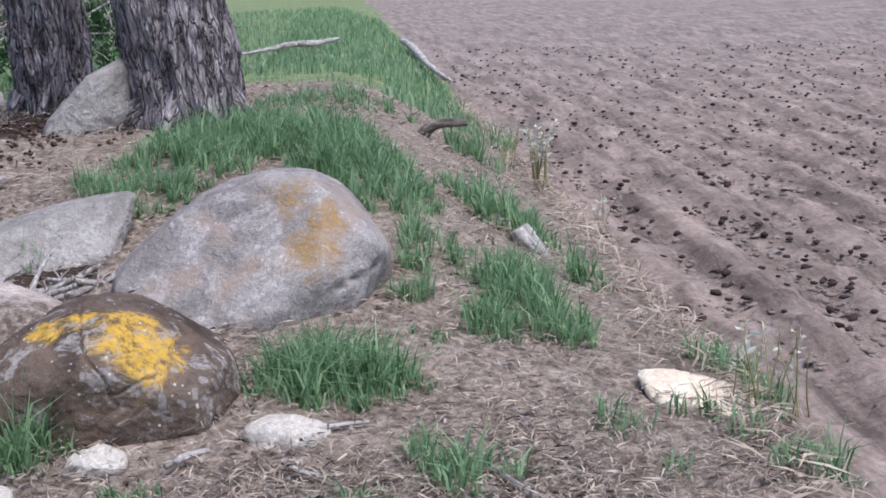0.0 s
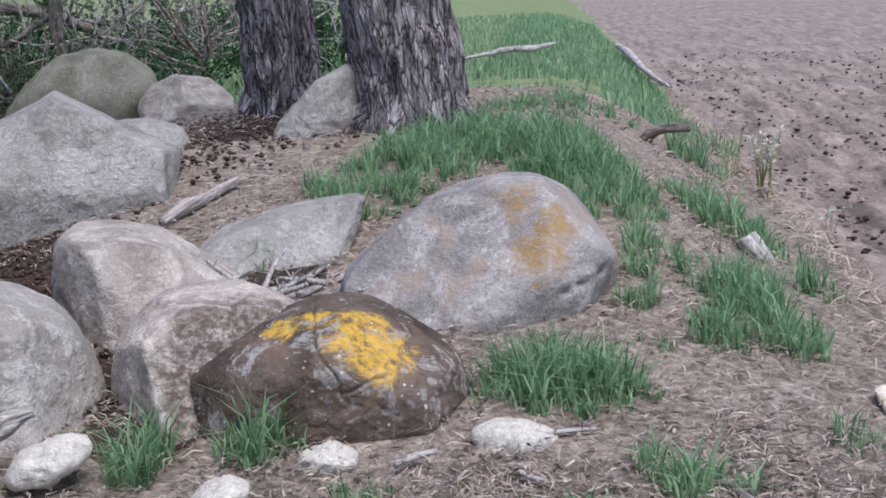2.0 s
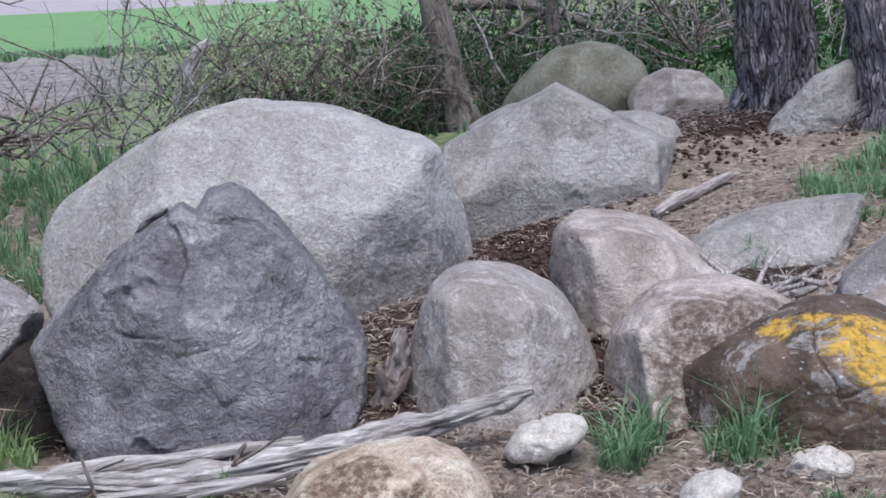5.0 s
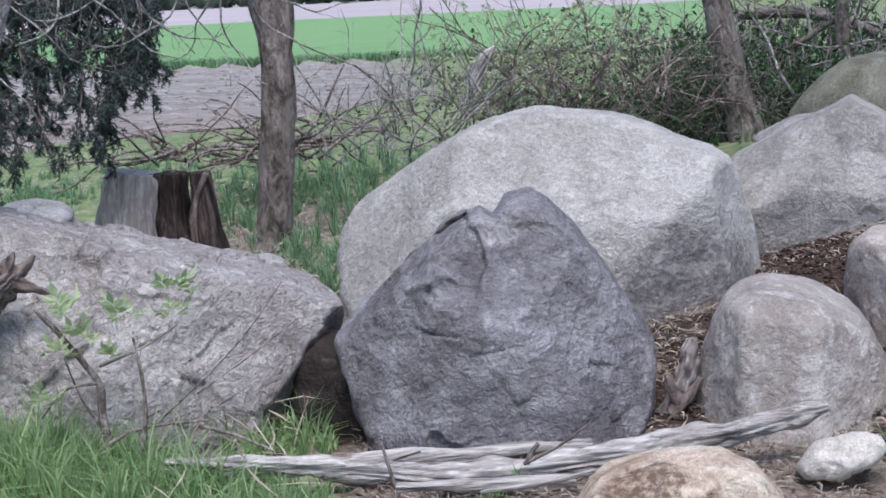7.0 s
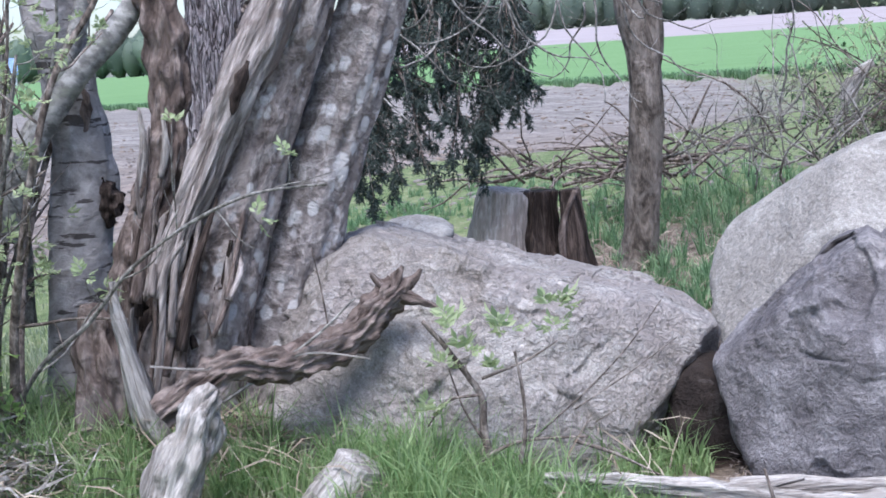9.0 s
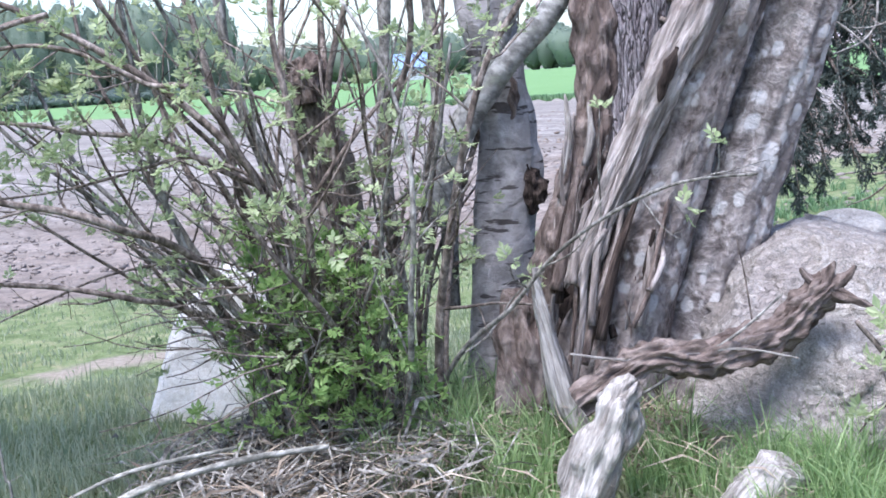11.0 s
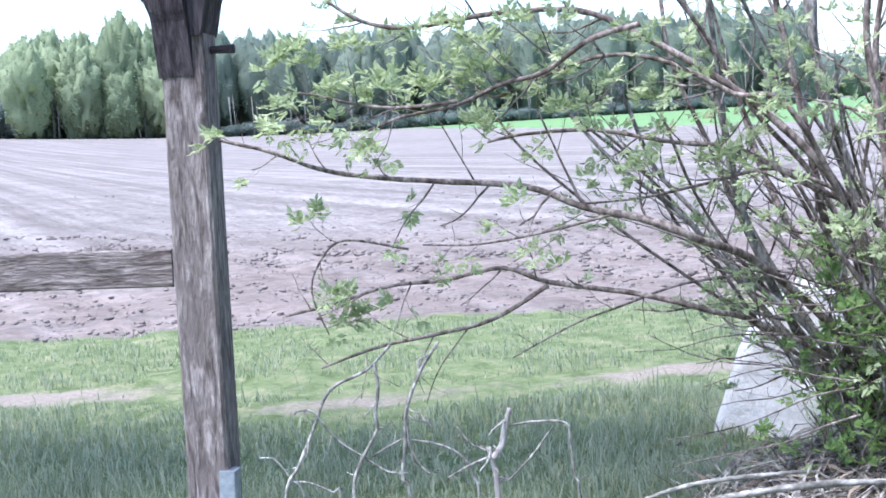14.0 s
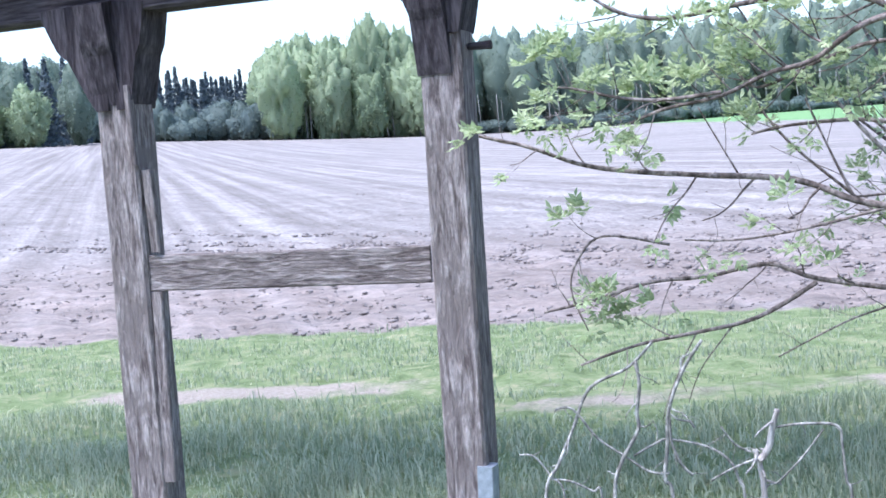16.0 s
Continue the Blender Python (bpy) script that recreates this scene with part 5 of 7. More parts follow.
def leaf_tufts(tips, rng, per=4, size=0.075, chance=1.0, droop=0.15, pairs=3):
    """Feathered leaves in tufts at the ends of twigs: leaflets in pairs on a short stalk."""
    verts, faces = [], []

    def leaflet(o, d, side, ln):
        w = ln * rng.uniform(0.2, 0.27)
        up = d.cross(side).normalized()
        b = len(verts)
        verts.extend((o, o + d * ln * 0.5 + side * w + up * w * 0.35, o + d * ln - up * ln * 0.1, o + d * ln * 0.5 - side * w + up * w * 0.35, o + d * ln * 0.52))
        faces.extend(((b, b + 1, b + 4), (b + 1, b + 2, b + 4), (b, b + 4, b + 3), (b + 4, b + 2, b + 3)))

    for pts in tips:
        if rng.random() > chance:
            continue
        o = pts[-1]
        along = (pts[-1] - pts[-2]).normalized()
        for k in range(per):
            d = (along * 0.7 + rnd_dir(rng) * 0.9 + Vector((0, 0, 0.35 - droop))).normalized()
            side = d.cross(Vector((rng.gauss(0, 0.3), rng.gauss(0, 0.3), 1))).normalized()
            ln = size * rng.uniform(0.55, 1.25)
            for j in range(pairs):
                at = o + d * ln * (0.35 + 0.5 * j / pairs) - Vector((0, 0, ln * 0.1 * (j / pairs) ** 2))
                small = ln * (0.5 - 0.06 * j)
                for sg in (-1, 1):
                    way = (d * 0.65 + side * sg + rnd_dir(rng) * 0.25).normalized()
                    leaflet(at, way, way.cross(d.cross(side)).normalized(), small * rng.uniform(0.8, 1.2))
            leaflet(o + d * ln * 0.7, d, side, ln * 0.5)
    return verts, faces


def woody(name, parent, pieces, material, label=""):
    v, f = joined(pieces)
    return under(part(name, mesh_of(name, v, f), material, None, label), parent)


def leafy(name, parent, tips, rng, material, label="", **kw):
    v, f = leaf_blades(tips, rng, **kw)
    return tagged(under(part(name, mesh_of(name, v, f, False), material, None, label), parent), kind="stuff")


def tufted(name, parent, tips, rng, material, label="", **kw):
    v, f = leaf_tufts(tips, rng, **kw)
    return tagged(under(part(name, mesh_of(name, v, f, False), material, None, label), parent), kind="stuff")


def long_shrub():
    """The many-stemmed shrub whose boughs reach out over the meadow."""
    rng = random.Random(11)
    t = base("shrub", (-2.87, 5.00, 0.32), "tall leafing shrub with many grey stems and long arching boughs", "shrub")
    boughs = [
        ([(-4.28, 2.81, 1.60), (-4.19, 2.95, 1.55), (-4.09, 3.08, 1.48), (-3.98, 3.21, 1.44), (-3.83, 3.39, 1.41), (-3.61, 3.62, 1.37), (-3.47, 3.75, 1.29), (-3.32, 3.87, 1.24), (-3.17, 3.99, 1.16), (-3.10, 4.41, 0.96)], 0.005, 0.017, 14, 0.3),
        ([(-4.26, 3.02, 0.96), (-4.16, 3.16, 0.99), (-4.03, 3.32, 1.04), (-3.89, 3.47, 1.05), (-3.75, 3.62, 1.08), (-3.63, 3.73, 1.02), (-3.39, 3.94, 0.96), (-3.20, 4.09, 0.89), (-3.18, 4.48, 0.76)], 0.005, 0.013, 10, 0.12),
        ([(-4.11, 3.05, 0.78), (-3.98, 3.21, 0.84), (-3.85, 3.36, 0.87), (-3.71, 3.51, 0.91), (-3.57, 3.66, 1.02)], 0.004, 0.009, 8, 0.05),
        ([(-4.20, 3.26, 2.07), (-4.12, 3.36, 1.99), (-4.01, 3.49, 1.96), (-3.81, 3.70, 1.99), (-3.58, 3.91, 1.98), (-3.42, 4.05, 1.88), (-3.23, 4.19, 1.73), (-3.07, 4.31, 1.57), (-2.90, 4.42, 1.34), (-2.95, 4.73, 1.06)], 0.006, 0.018, 16, 0.5),
        ([(-3.90, 3.16, 1.60), (-3.82, 3.25, 1.64), (-3.69, 3.39, 1.67), (-3.58, 3.50, 1.73), (-3.48, 3.60, 1.76), (-3.36, 3.71, 1.86), (-3.23, 3.82, 1.90)], 0.004, 0.011, 16, 0.85),
        ([(-3.91, 3.74, 1.53), (-3.81, 3.84, 1.55), (-3.62, 4.01, 1.55), (-3.41, 4.18, 1.49), (-3.23, 4.32, 1.45), (-3.02, 4.46, 1.31), (-2.91, 4.87, 1.05)], 0.005, 0.014, 14, 0.6),
        ([(-3.80, 3.56, 1.78), (-3.75, 3.62, 1.69), (-3.60, 3.76, 1.76), (-3.45, 3.89, 1.81), (-3.30, 4.02, 1.78), (-3.11, 4.16, 1.65), (-2.90, 4.30, 1.49)], 0.004, 0.012, 14, 0.8),
        ([(-3.97, 2.91, 1.74), (-3.93, 2.96, 1.73), (-3.84, 3.07, 1.69), (-3.75, 3.18, 1.67), (-3.62, 3.32, 1.68)], 0.003, 0.007, 12, 0.85),
        ([(-3.64, 3.73, 1.64), (-3.58, 3.78, 1.44), (-3.53, 3.82, 1.29)], 0.003, 0.006, 5, 0.3),
        ([(-3.89, 3.47, 1.64), (-3.84, 3.52, 1.50), (-3.80, 3.56, 1.39)], 0.002, 0.004, 2, 0.1),
        ([(-3.68, 3.96, 1.28), (-3.50, 4.11, 1.29), (-3.31, 4.26, 1.33), (-3.10, 4.41, 1.37), (-2.88, 4.54, 1.25)], 0.004, 0.009, 9, 0.55),
        ([(-3.95, 3.85, 0.70), (-3.77, 4.02, 0.82), (-3.63, 4.13, 0.88), (-3.46, 4.27, 0.95), (-3.26, 4.42, 0.98)], 0.003, 0.006, 8, 0.1),
        ([(-4.13, 3.11, 0.89), (-4.16, 3.07, 1.04), (-4.14, 3.10, 1.15), (-4.08, 3.17, 1.22), (-3.97, 3.37, 1.17)], 0.003, 0.005, 7, 1.0),
        ([(-3.87, 3.35, 1.19), (-3.73, 3.49, 1.18), (-3.56, 3.66, 1.21), (-3.38, 3.82, 1.26)], 0.003, 0.006, 6, 0.25),
    ]
    pieces, tips = [], []
    for c, r1, r0, n, leafage in boughs:
        c = list(reversed([Vector(p) for p in c]))
        if r0 >= 0.012:
            c.insert(0, Vector((-2.88, 5.05, 0.28)) + Vector((rng.uniform(-0.12, 0.25), rng.uniform(-0.1, 0.2), -0.05)))
        w, tp = spray(c, r0, r1, rng, max(2, int(n * 0.7)), 0.34, 0.22, 0.1, 2, 0.25)
        bough = woody("bough", t, w, TWIG, "long thin arching bough")
        tufted("leaves", bough, tp, rng, LEAF, "fresh light-green feathered leaves", per=5, size=0.072, chance=min(1.0, leafage * 1.05))
    # upright stems
    pieces, tips = [], []
    for k in range(46):
        u = rng.random() ** 1.2
        foot = Vector((-3.08, 5.0, 0.27)).lerp(Vector((-2.5, 5.16, 0.25)), u) + Vector((rng.uniform(-0.16, 0.16), rng.uniform(-0.25, 0.25), 0))
        foot.z = ground(foot.x, foot.y) - 0.05
        way = Vector((-0.3 + 0.4 * u + rng.uniform(-0.25, 0.2), rng.uniform(-0.3, 0.1), 1.0))
        c = crooked(foot, way, rng.uniform(1.7, 3.0), rng, 0.3, 0.03, 7)
        r = rng.choice((0.008, 0.01, 0.012, 0.016, 0.022))
        w, tp = spray(c, r, r * 0.4, rng, 8, 0.5, 0.28, 0.1, 2, 0.25, 8)
        stem = woody("stem", t, w, TWIGG if k % 3 == 0 else TWIG, "slender upright stem")
        tufted("leaves", stem, [p for p in tp if p[0].z < 3.0], rng, LEAF, "", per=4, size=0.068, chance=0.3)
    # low leafy shoots
    pieces, tips = [], []
    for k in range(64):
        u = rng.random()
        foot = Vector((-3.08, 4.62, 0.40)).lerp(Vector((-2.48, 4.86, 0.37)), u) + Vector((rng.uniform(-0.15, 0.15), rng.uniform(-0.2, 0.2), 0))
        foot.z = ground(foot.x, foot.y) + rng.uniform(0, 0.62)
        c = crooked(foot, Vector((rng.uniform(-0.6, 0.5), rng.uniform(-0.6, 0.2), 0.8)), rng.uniform(0.2, 0.5), rng, 0.3, 0.1, 3)
        w, tp = spray(c, 0.004, 0.002, rng, 5, 0.15, 0.3, 0.1, 1, 0.1, 4)
        woody("shoot", t, w, TWIG)
        tips += tp
    tufted("leaves", t, tips, rng, LEAFD, "dense green leaves low on the shrub", per=2, size=0.08, droop=0.1)
    # low drooping fine twigs towards the standing stone
    pieces = []
    for k in range(22):
        foot = Vector((-2.97, 4.59, 0.67)) + Vector((rng.uniform(-0.1, 0.35), rng.uniform(-0.3, 0.3), rng.uniform(-0.15, 0.35)))
        c = crooked(foot, Vector((-0.9, rng.uniform(-0.5, 0.1), rng.uniform(-0.35, 0.15))), rng.uniform(0.35, 0.8), rng, 0.25, 0.0, 5)
        w, tp = spray(c, 0.005, 0.002, rng, 4, 0.2, 0.3, 0.0, 1, 0.2, 4)
        woody("twig", t, w, TWIG)
    # thick old stems
    for c, r, lab in (([(-2.97, 5.28, 0.27), (-2.96, 5.29, 0.74), (-2.98, 5.28, 1.15), (-3.03, 5.25, 1.46), (-3.07, 5.23, 1.65)], [0.11, 0.095, 0.09, 0.085, 0.075], "thick brown broken stem"),
                      ([(-2.89, 5.21, 0.34), (-2.88, 5.22, 0.65), (-2.86, 5.23, 0.96)], [0.025, 0.024, 0.02], "bare grey stem"),
                      ([(-2.67, 5.21, 0.33), (-2.68, 5.21, 0.66), (-2.70, 5.20, 0.99), (-2.71, 5.20, 1.38), (-2.67, 5.21, 1.81), (-2.65, 5.22, 2.12)], [0.03, 0.028, 0.026, 0.024, 0.022, 0.02], "bare grey stem"),
                      ([(-2.67, 5.44, 0.82), (-2.63, 5.46, 1.17), (-2.58, 5.48, 1.47), (-2.58, 5.48, 1.80), (-2.60, 5.47, 2.08)], [0.035, 0.03, 0.028, 0.026, 0.024], "bare grey stem"),
                      ([(-2.62, 5.57, 0.60), (-2.61, 5.57, 0.94), (-2.61, 5.57, 1.16)], [0.04, 0.035, 0.03], "grey stem"),
                      ([(-3.23, 5.25, 0.44), (-3.25, 5.24, 0.86), (-3.28, 5.22, 1.21), (-3.35, 5.17, 1.53), (-3.40, 5.15, 1.87), (-3.40, 5.14, 2.15)], [0.03, 0.028, 0.025, 0.022, 0.02, 0.016], "bare grey stem")):
        limb("stem", BARK if r[0] > 0.05 else TWIGG, c, r, t, lab, segs=16, steps=8, rough=0.008, knob=0.02, seed=len(lab) + r[0] * 90)
    for c, r in (([(-3.04, 5.19, 1.53), (-3.05, 5.18, 1.63), (-3.08, 5.16, 1.71)], [0.075, 0.07, 0.02]), ([(-3.04, 5.19, 1.58), (-3.00, 5.21, 1.66), (-2.96, 5.23, 1.69)], [0.06, 0.055, 0.02]), ([(-3.01, 5.15, 1.60), (-3.00, 5.15, 1.67), (-2.99, 5.16, 1.74)], [0.05, 0.04, 0.012])):
        limb("burl", ROT, c, r, t, "dark knotted broken top", segs=22, steps=9, rough=0.05, knob=0.05, groove=0.02, freq=16, seed=r[0] * 200)
    return t


long_shrub()


def dead_bush():
    rng = random.Random(5)
    t = base("dead_bush", (-3.68, 3.2, -0.02), "bare grey dead bush with crooked twigs in the meadow", "bush")

    def twig(material, r, *ctrl):
        w, _ = spray(ctrl, r * 0.8, r, rng, 4, 0.1, 0.5, 0.0, 1, 0.1, 8, thin=0.5)
        woody("twig", t, w, material)

    twig(TWIGD, 0.0071, (-3.82, 3.05, 0.82), (-3.81, 3.05, 0.74), (-3.82, 3.04, 0.65), (-3.82, 3.04, 0.59), (-3.86, 2.99, 0.48), (-3.88, 2.97, 0.36), (-3.88, 2.97, -0.03))
    twig(TWIGD, 0.0071, (-3.67, 3.21, 0.88), (-3.71, 3.16, 0.79), (-3.75, 3.12, 0.66), (-3.76, 3.11, 0.53), (-3.77, 3.1, 0.42), (-3.76, 3.12, 0.36), (-3.76, 3.12, -0.03))
    twig(TWIGD, 0.0047, (-3.99, 2.83, 0.67), (-3.98, 2.84, 0.68), (-3.95, 2.88, 0.67), (-3.91, 2.94, 0.57), (-3.85, 3.01, 0.5), (-3.8, 3.06, 0.45), (-3.76, 3.11, 0.44))
    twig(TWIGD, 0.0055, (-3.85, 3.04, 0.5), (-3.8, 3.1, 0.54), (-3.77, 3.13, 0.55), (-3.69, 3.22, 0.52), (-3.64, 3.27, 0.47), (-3.62, 3.29, 0.4), (-3.61, 3.3, 0.34), (-3.61, 3.3, -0.03))
    twig(TWIGD, 0.0055, (-3.75, 3.12, 0.63), (-3.75, 3.12, 0.55), (-3.73, 3.14, 0.47), (-3.71, 3.17, 0.43))
    twig(DEAD, 0.0119, (-3.51, 3.37, 0.64), (-3.53, 3.36, 0.57), (-3.54, 3.35, 0.51), (-3.56, 3.32, 0.47))
    twig(DEAD, 0.0111, (-3.57, 3.32, 0.51), (-3.56, 3.33, 0.44), (-3.55, 3.33, 0.35), (-3.55, 3.33, -0.03))
    twig(TWIGD, 0.0055, (-3.52, 3.37, 0.58), (-3.46, 3.42, 0.59), (-3.38, 3.5, 0.58), (-3.37, 3.51, 0.51), (-3.36, 3.51, 0.4), (-3.35, 3.52, 0.34), (-3.35, 3.52, -0.03))
    twig(TWIGD, 0.0040, (-3.41, 3.47, 0.57), (-3.46, 3.42, 0.48), (-3.52, 3.37, 0.4), (-3.55, 3.33, 0.35), (-3.55, 3.33, -0.03))
    twig(TWIGD, 0.0040, (-3.64, 3.24, 0.59), (-3.61, 3.27, 0.53), (-3.58, 3.31, 0.5))
    twig(TWIGD, 0.0047, (-3.67, 3.21, 0.41), (-3.62, 3.27, 0.45), (-3.56, 3.32, 0.48))
    twig(TWIGD, 0.0040, (-4.07, 2.73, 0.53), (-4.04, 2.77, 0.52), (-4.01, 2.81, 0.45), (-3.98, 2.84, 0.37), (-3.98, 2.84, -0.03))
    twig(TWIGD, 0.0047, (-4.01, 2.81, 0.44), (-3.97, 2.86, 0.43), (-3.93, 2.92, 0.39), (-3.91, 2.94, 0.37), (-3.91, 2.94, -0.03))
    twig(TWIGD, 0.0040, (-3.75, 3.12, 0.64), (-3.73, 3.14, 0.62), (-3.71, 3.17, 0.61), (-3.7, 3.18, 0.59))
    twig(TWIGD, 0.0040, (-3.69, 3.19, 0.84), (-3.72, 3.16, 0.82), (-3.72, 3.16, 0.78))
    twig(TWIGD, 0.0063, (-3.78, 3.09, 0.88), (-3.84, 3.03, 0.8), (-3.92, 2.93, 0.74), (-3.96, 2.88, 0.61), (-3.99, 2.83, 0.49), (-4.02, 2.79, 0.38), (-4.02, 2.79, -0.03))
    return t


dead_bush()


def sapling():
    rng = random.Random(8)
    t = base("sapling", (-0.62, 4.82, 0.15), "small broken sapling with a few fresh leaves", "sapling")
    pieces, tips = [], []
    for c, r in (([(-0.59, 4.77, 0.13), (-0.61, 4.77, 0.28), (-0.61, 4.77, 0.40), (-0.66, 4.76, 0.49), (-0.73, 4.75, 0.60), (-0.80, 4.74, 0.69)], 0.016), ([(-0.49, 4.73, 0.14), (-0.46, 4.73, 0.28), (-0.46, 4.73, 0.42), (-0.48, 4.73, 0.57)], 0.009), ([(-0.66, 4.71, 0.16), (-0.53, 4.73, 0.23), (-0.41, 4.74, 0.25), (-0.24, 4.75, 0.25)], 0.008),
                 ([(-0.61, 4.72, 0.42), (-0.72, 4.70, 0.41), (-0.80, 4.69, 0.32)], 0.006), ([(-0.60, 4.72, 0.48), (-0.51, 4.73, 0.51), (-0.43, 4.74, 0.54), (-0.33, 4.74, 0.60)], 0.006), ([(-0.58, 4.77, 0.19), (-0.67, 4.76, 0.35), (-0.72, 4.76, 0.51)], 0.006),
                 ([(-0.42, 4.94, 0.22), (-0.25, 4.95, 0.36), (-0.09, 4.95, 0.52), (0.04, 4.95, 0.69)], 0.004), ([(-0.29, 4.94, 0.30), (-0.08, 4.95, 0.43), (0.09, 4.95, 0.55)], 0.003), ([(-0.29, 4.74, 0.24), (-0.14, 4.75, 0.18), (0.04, 4.75, 0.08)], 0.008), ([(-1.22, 5.12, 0.61), (-1.24, 5.12, 0.79), (-1.26, 5.11, 0.92)], 0.004)):
        w, tp = spray(c, r, r * 0.5, rng, 2, 0.1, 0.3, 0.05, 1, 0.3, 8)
        woody("stem", t, w, TWIG)
    for p in ((-0.34, 4.74, 0.68), (-0.33, 4.74, 0.60), (-0.51, 4.73, 0.60), (-0.65, 4.71, 0.54), (-0.56, 4.72, 0.47), (-0.73, 4.70, 0.49), (-0.80, 4.69, 0.33), (-0.69, 4.71, 0.62)):
        tips.append([Vector(p) - Vector((0, 0, 0.03)), Vector(p) + Vector((0, 0, 0.03))])
    tufted("leaves", t, tips, rng, LEAF, "fresh light-green leaves", per=6, size=0.1)


sapling()


# ---- conifer with drooping dark boughs ----
def conifer():
    rng = random.Random(21)
    t = base("spruce_tree", (-2.58, 8.63, 0.85), "dark conifer with drooping boughs behind the old tree", "tree")
    foot = Vector((-2.58, 8.63, 0.85))
    foot.z = ground(foot.x, foot.y) - 0.1
    limb("trunk", PINE, [foot, Vector((-2.55, 8.64, 1.50)), Vector((-2.51, 8.65, 2.25)), Vector((-2.46, 8.66, 3.07))], [0.26, 0.21, 0.2, 0.19], t, "scaly purple-grey bark", segs=60, steps=20, groove=0.03, rough=0.02, seed=6)
    pieces, verts, faces = [], [], []
    ends = ((-1.62, 8.03, 0.86), (-1.49, 7.85, 0.83), (-1.38, 8.17, 0.94), (-1.22, 8.10, 0.97), (-1.04, 8.02, 1.05), (-0.92, 8.23, 0.94), (-0.85, 8.14, 1.13), (-0.69, 7.95, 1.34), (-0.58, 8.26, 1.38), (-0.65, 8.15, 1.28),
            (-1.50, 8.26, 1.21), (-1.28, 8.19, 1.33), (-1.03, 8.12, 1.42), (-1.09, 8.01, 1.23), (-1.40, 8.37, 1.43), (-0.87, 8.24, 1.53), (-1.20, 8.30, 1.62), (-0.99, 8.23, 1.77))
    for e in ends:
        e = Vector(e)
        up = e + Vector((rng.uniform(-0.35, 0.05), rng.uniform(0, 0.5), rng.uniform(0.55, 1.0)))
        root = Vector((foot.x, foot.y, up.z + 0.5))
        c = [root, root.lerp(up, 0.5) + Vector((0, 0, 0.1)), up, up.lerp(e, 0.55) + Vector((rng.uniform(0, 0.12), 0, 0.05)), e]
        w, tp = spray(c, 0.022, 0.004, rng, 26, 0.34, 0.25, -0.22, 2, 0.42, 5, 0.7)
        bough = woody("bough", t, w, TWIG, "thin drooping bough")
        verts, faces = [], []
        for pts in tp:
            for i in range(len(pts) - 1):
                d = pts[i + 1] - pts[i]
                ln = d.length
                for k in range(max(2, int(ln / 0.011))):
                    o = pts[i] + d * rng.random()
                    n = (d.normalized() * 0.7 + rnd_dir(rng) + Vector((0, 0, -0.25))).normalized()
                    s = n.cross(rnd_dir(rng)).normalized() * 0.0045
                    h = rng.uniform(0.022, 0.05)
                    b = len(verts)
                    verts += [o - s, o + s, o + n * h]
                    faces.append((b, b + 1, b + 2))
        tagged(under(part("needles", mesh_of("needles", verts, faces, False), NEEDLE, None, "dense blackish green needles"), bough), kind="stuff")
    pieces = []
    for k in range(36):
        s = Vector((-0.82, 7.34, 1.92)) + Vector((rng.uniform(-0.8, 0.95), rng.uniform(-0.3, 0.3), rng.uniform(-0.15, 0.2)))
        c = crooked(s, Vector((rng.uniform(-0.5, 0.7), 0, -1)), rng.uniform(0.4, 0.95), rng, 0.5, 0.12, 6)
        w, _ = spray(c, 0.007, 0.003, rng, 4, 0.25, 0.45, 0.1, 1, 0.2, 5)
        woody("bare_twig", t, w, TWIGG, "pale bare curling twig")


conifer()


# ---- brushwood behind the heap ----
def brushwood(name, spots, count, length, label, seed, leaves=0, rise=0.0, rad=(0.004, 0.012), wide=0.5, flat=False, green=(), lift=0.25, bend=0.35):
    rng = random.Random(seed)
    t = base(name, spots[0], label, "brushwood")
    pieces, tips = [], []
    for k in range(count):
        a = Vector(rng.choice(spots)) + Vector((rng.uniform(-wide, wide), rng.uniform(-wide, wide), rng.uniform(-0.05, lift)))
        up = 0.15 if flat else rng.uniform(0.1, 1.3)
        c = crooked(a, Vector((rng.uniform(-1, 1), rng.uniform(-0.6, 0.6), up)), length * rng.uniform(0.5, 1.3), rng, bend, rise, 5)
        r = rng.uniform(*rad)
        w, tp = spray(c, r, r * 0.4, rng, 3 if flat else 6, length * 0.35, 0.35, 0.0, 2 if not flat else 1, 0.15, 5)
        for piece in ([w] if not flat else [[q] for q in w]):
            woody("branch", t, piece, DEAD if seed == 37 else TWIG if seed % 2 else TWIGG)
        tips += tp
    if leaves:
        near = [p for p in tips if any((p[0] - Vector(g)).length < 0.5 for g in green)]
        leafy("leaves", t, near, rng, LEAF, "sparse fresh green leaves", per=leaves, size=0.045, chance=0.5)


brushwood("brushwood", ((1.56, 10.84, 0.78), (1.95, 10.98, 0.79), (2.43, 11.09, 0.78), (2.88, 10.98, 0.74), (3.1, 11.2, 0.66), (3.54, 12.9, 0.59), (4.06, 13.3, 0.59), (2.83, 11.11, 0.69), (4.52, 13.2, 0.63)), 110, 1.15,
          "tangle of bare brushwood with some fresh leaves", 31, 7, -0.06, green=((1.63, 10.83, 1.33), (1.94, 10.78, 1.44), (2.20, 10.73, 1.39), (2.67, 10.83, 1.41), (1.49, 10.85, 1.07)))
brushwood("brushwood", ((1.07, 10.39, 0.69), (1.33, 10.46, 0.75), (0.91, 10.21, 0.54), (0.77, 10.52, 0.61)), 55, 0.8,
          "bare thorny twigs beside the pale boulder", 32, 0, 0.0)
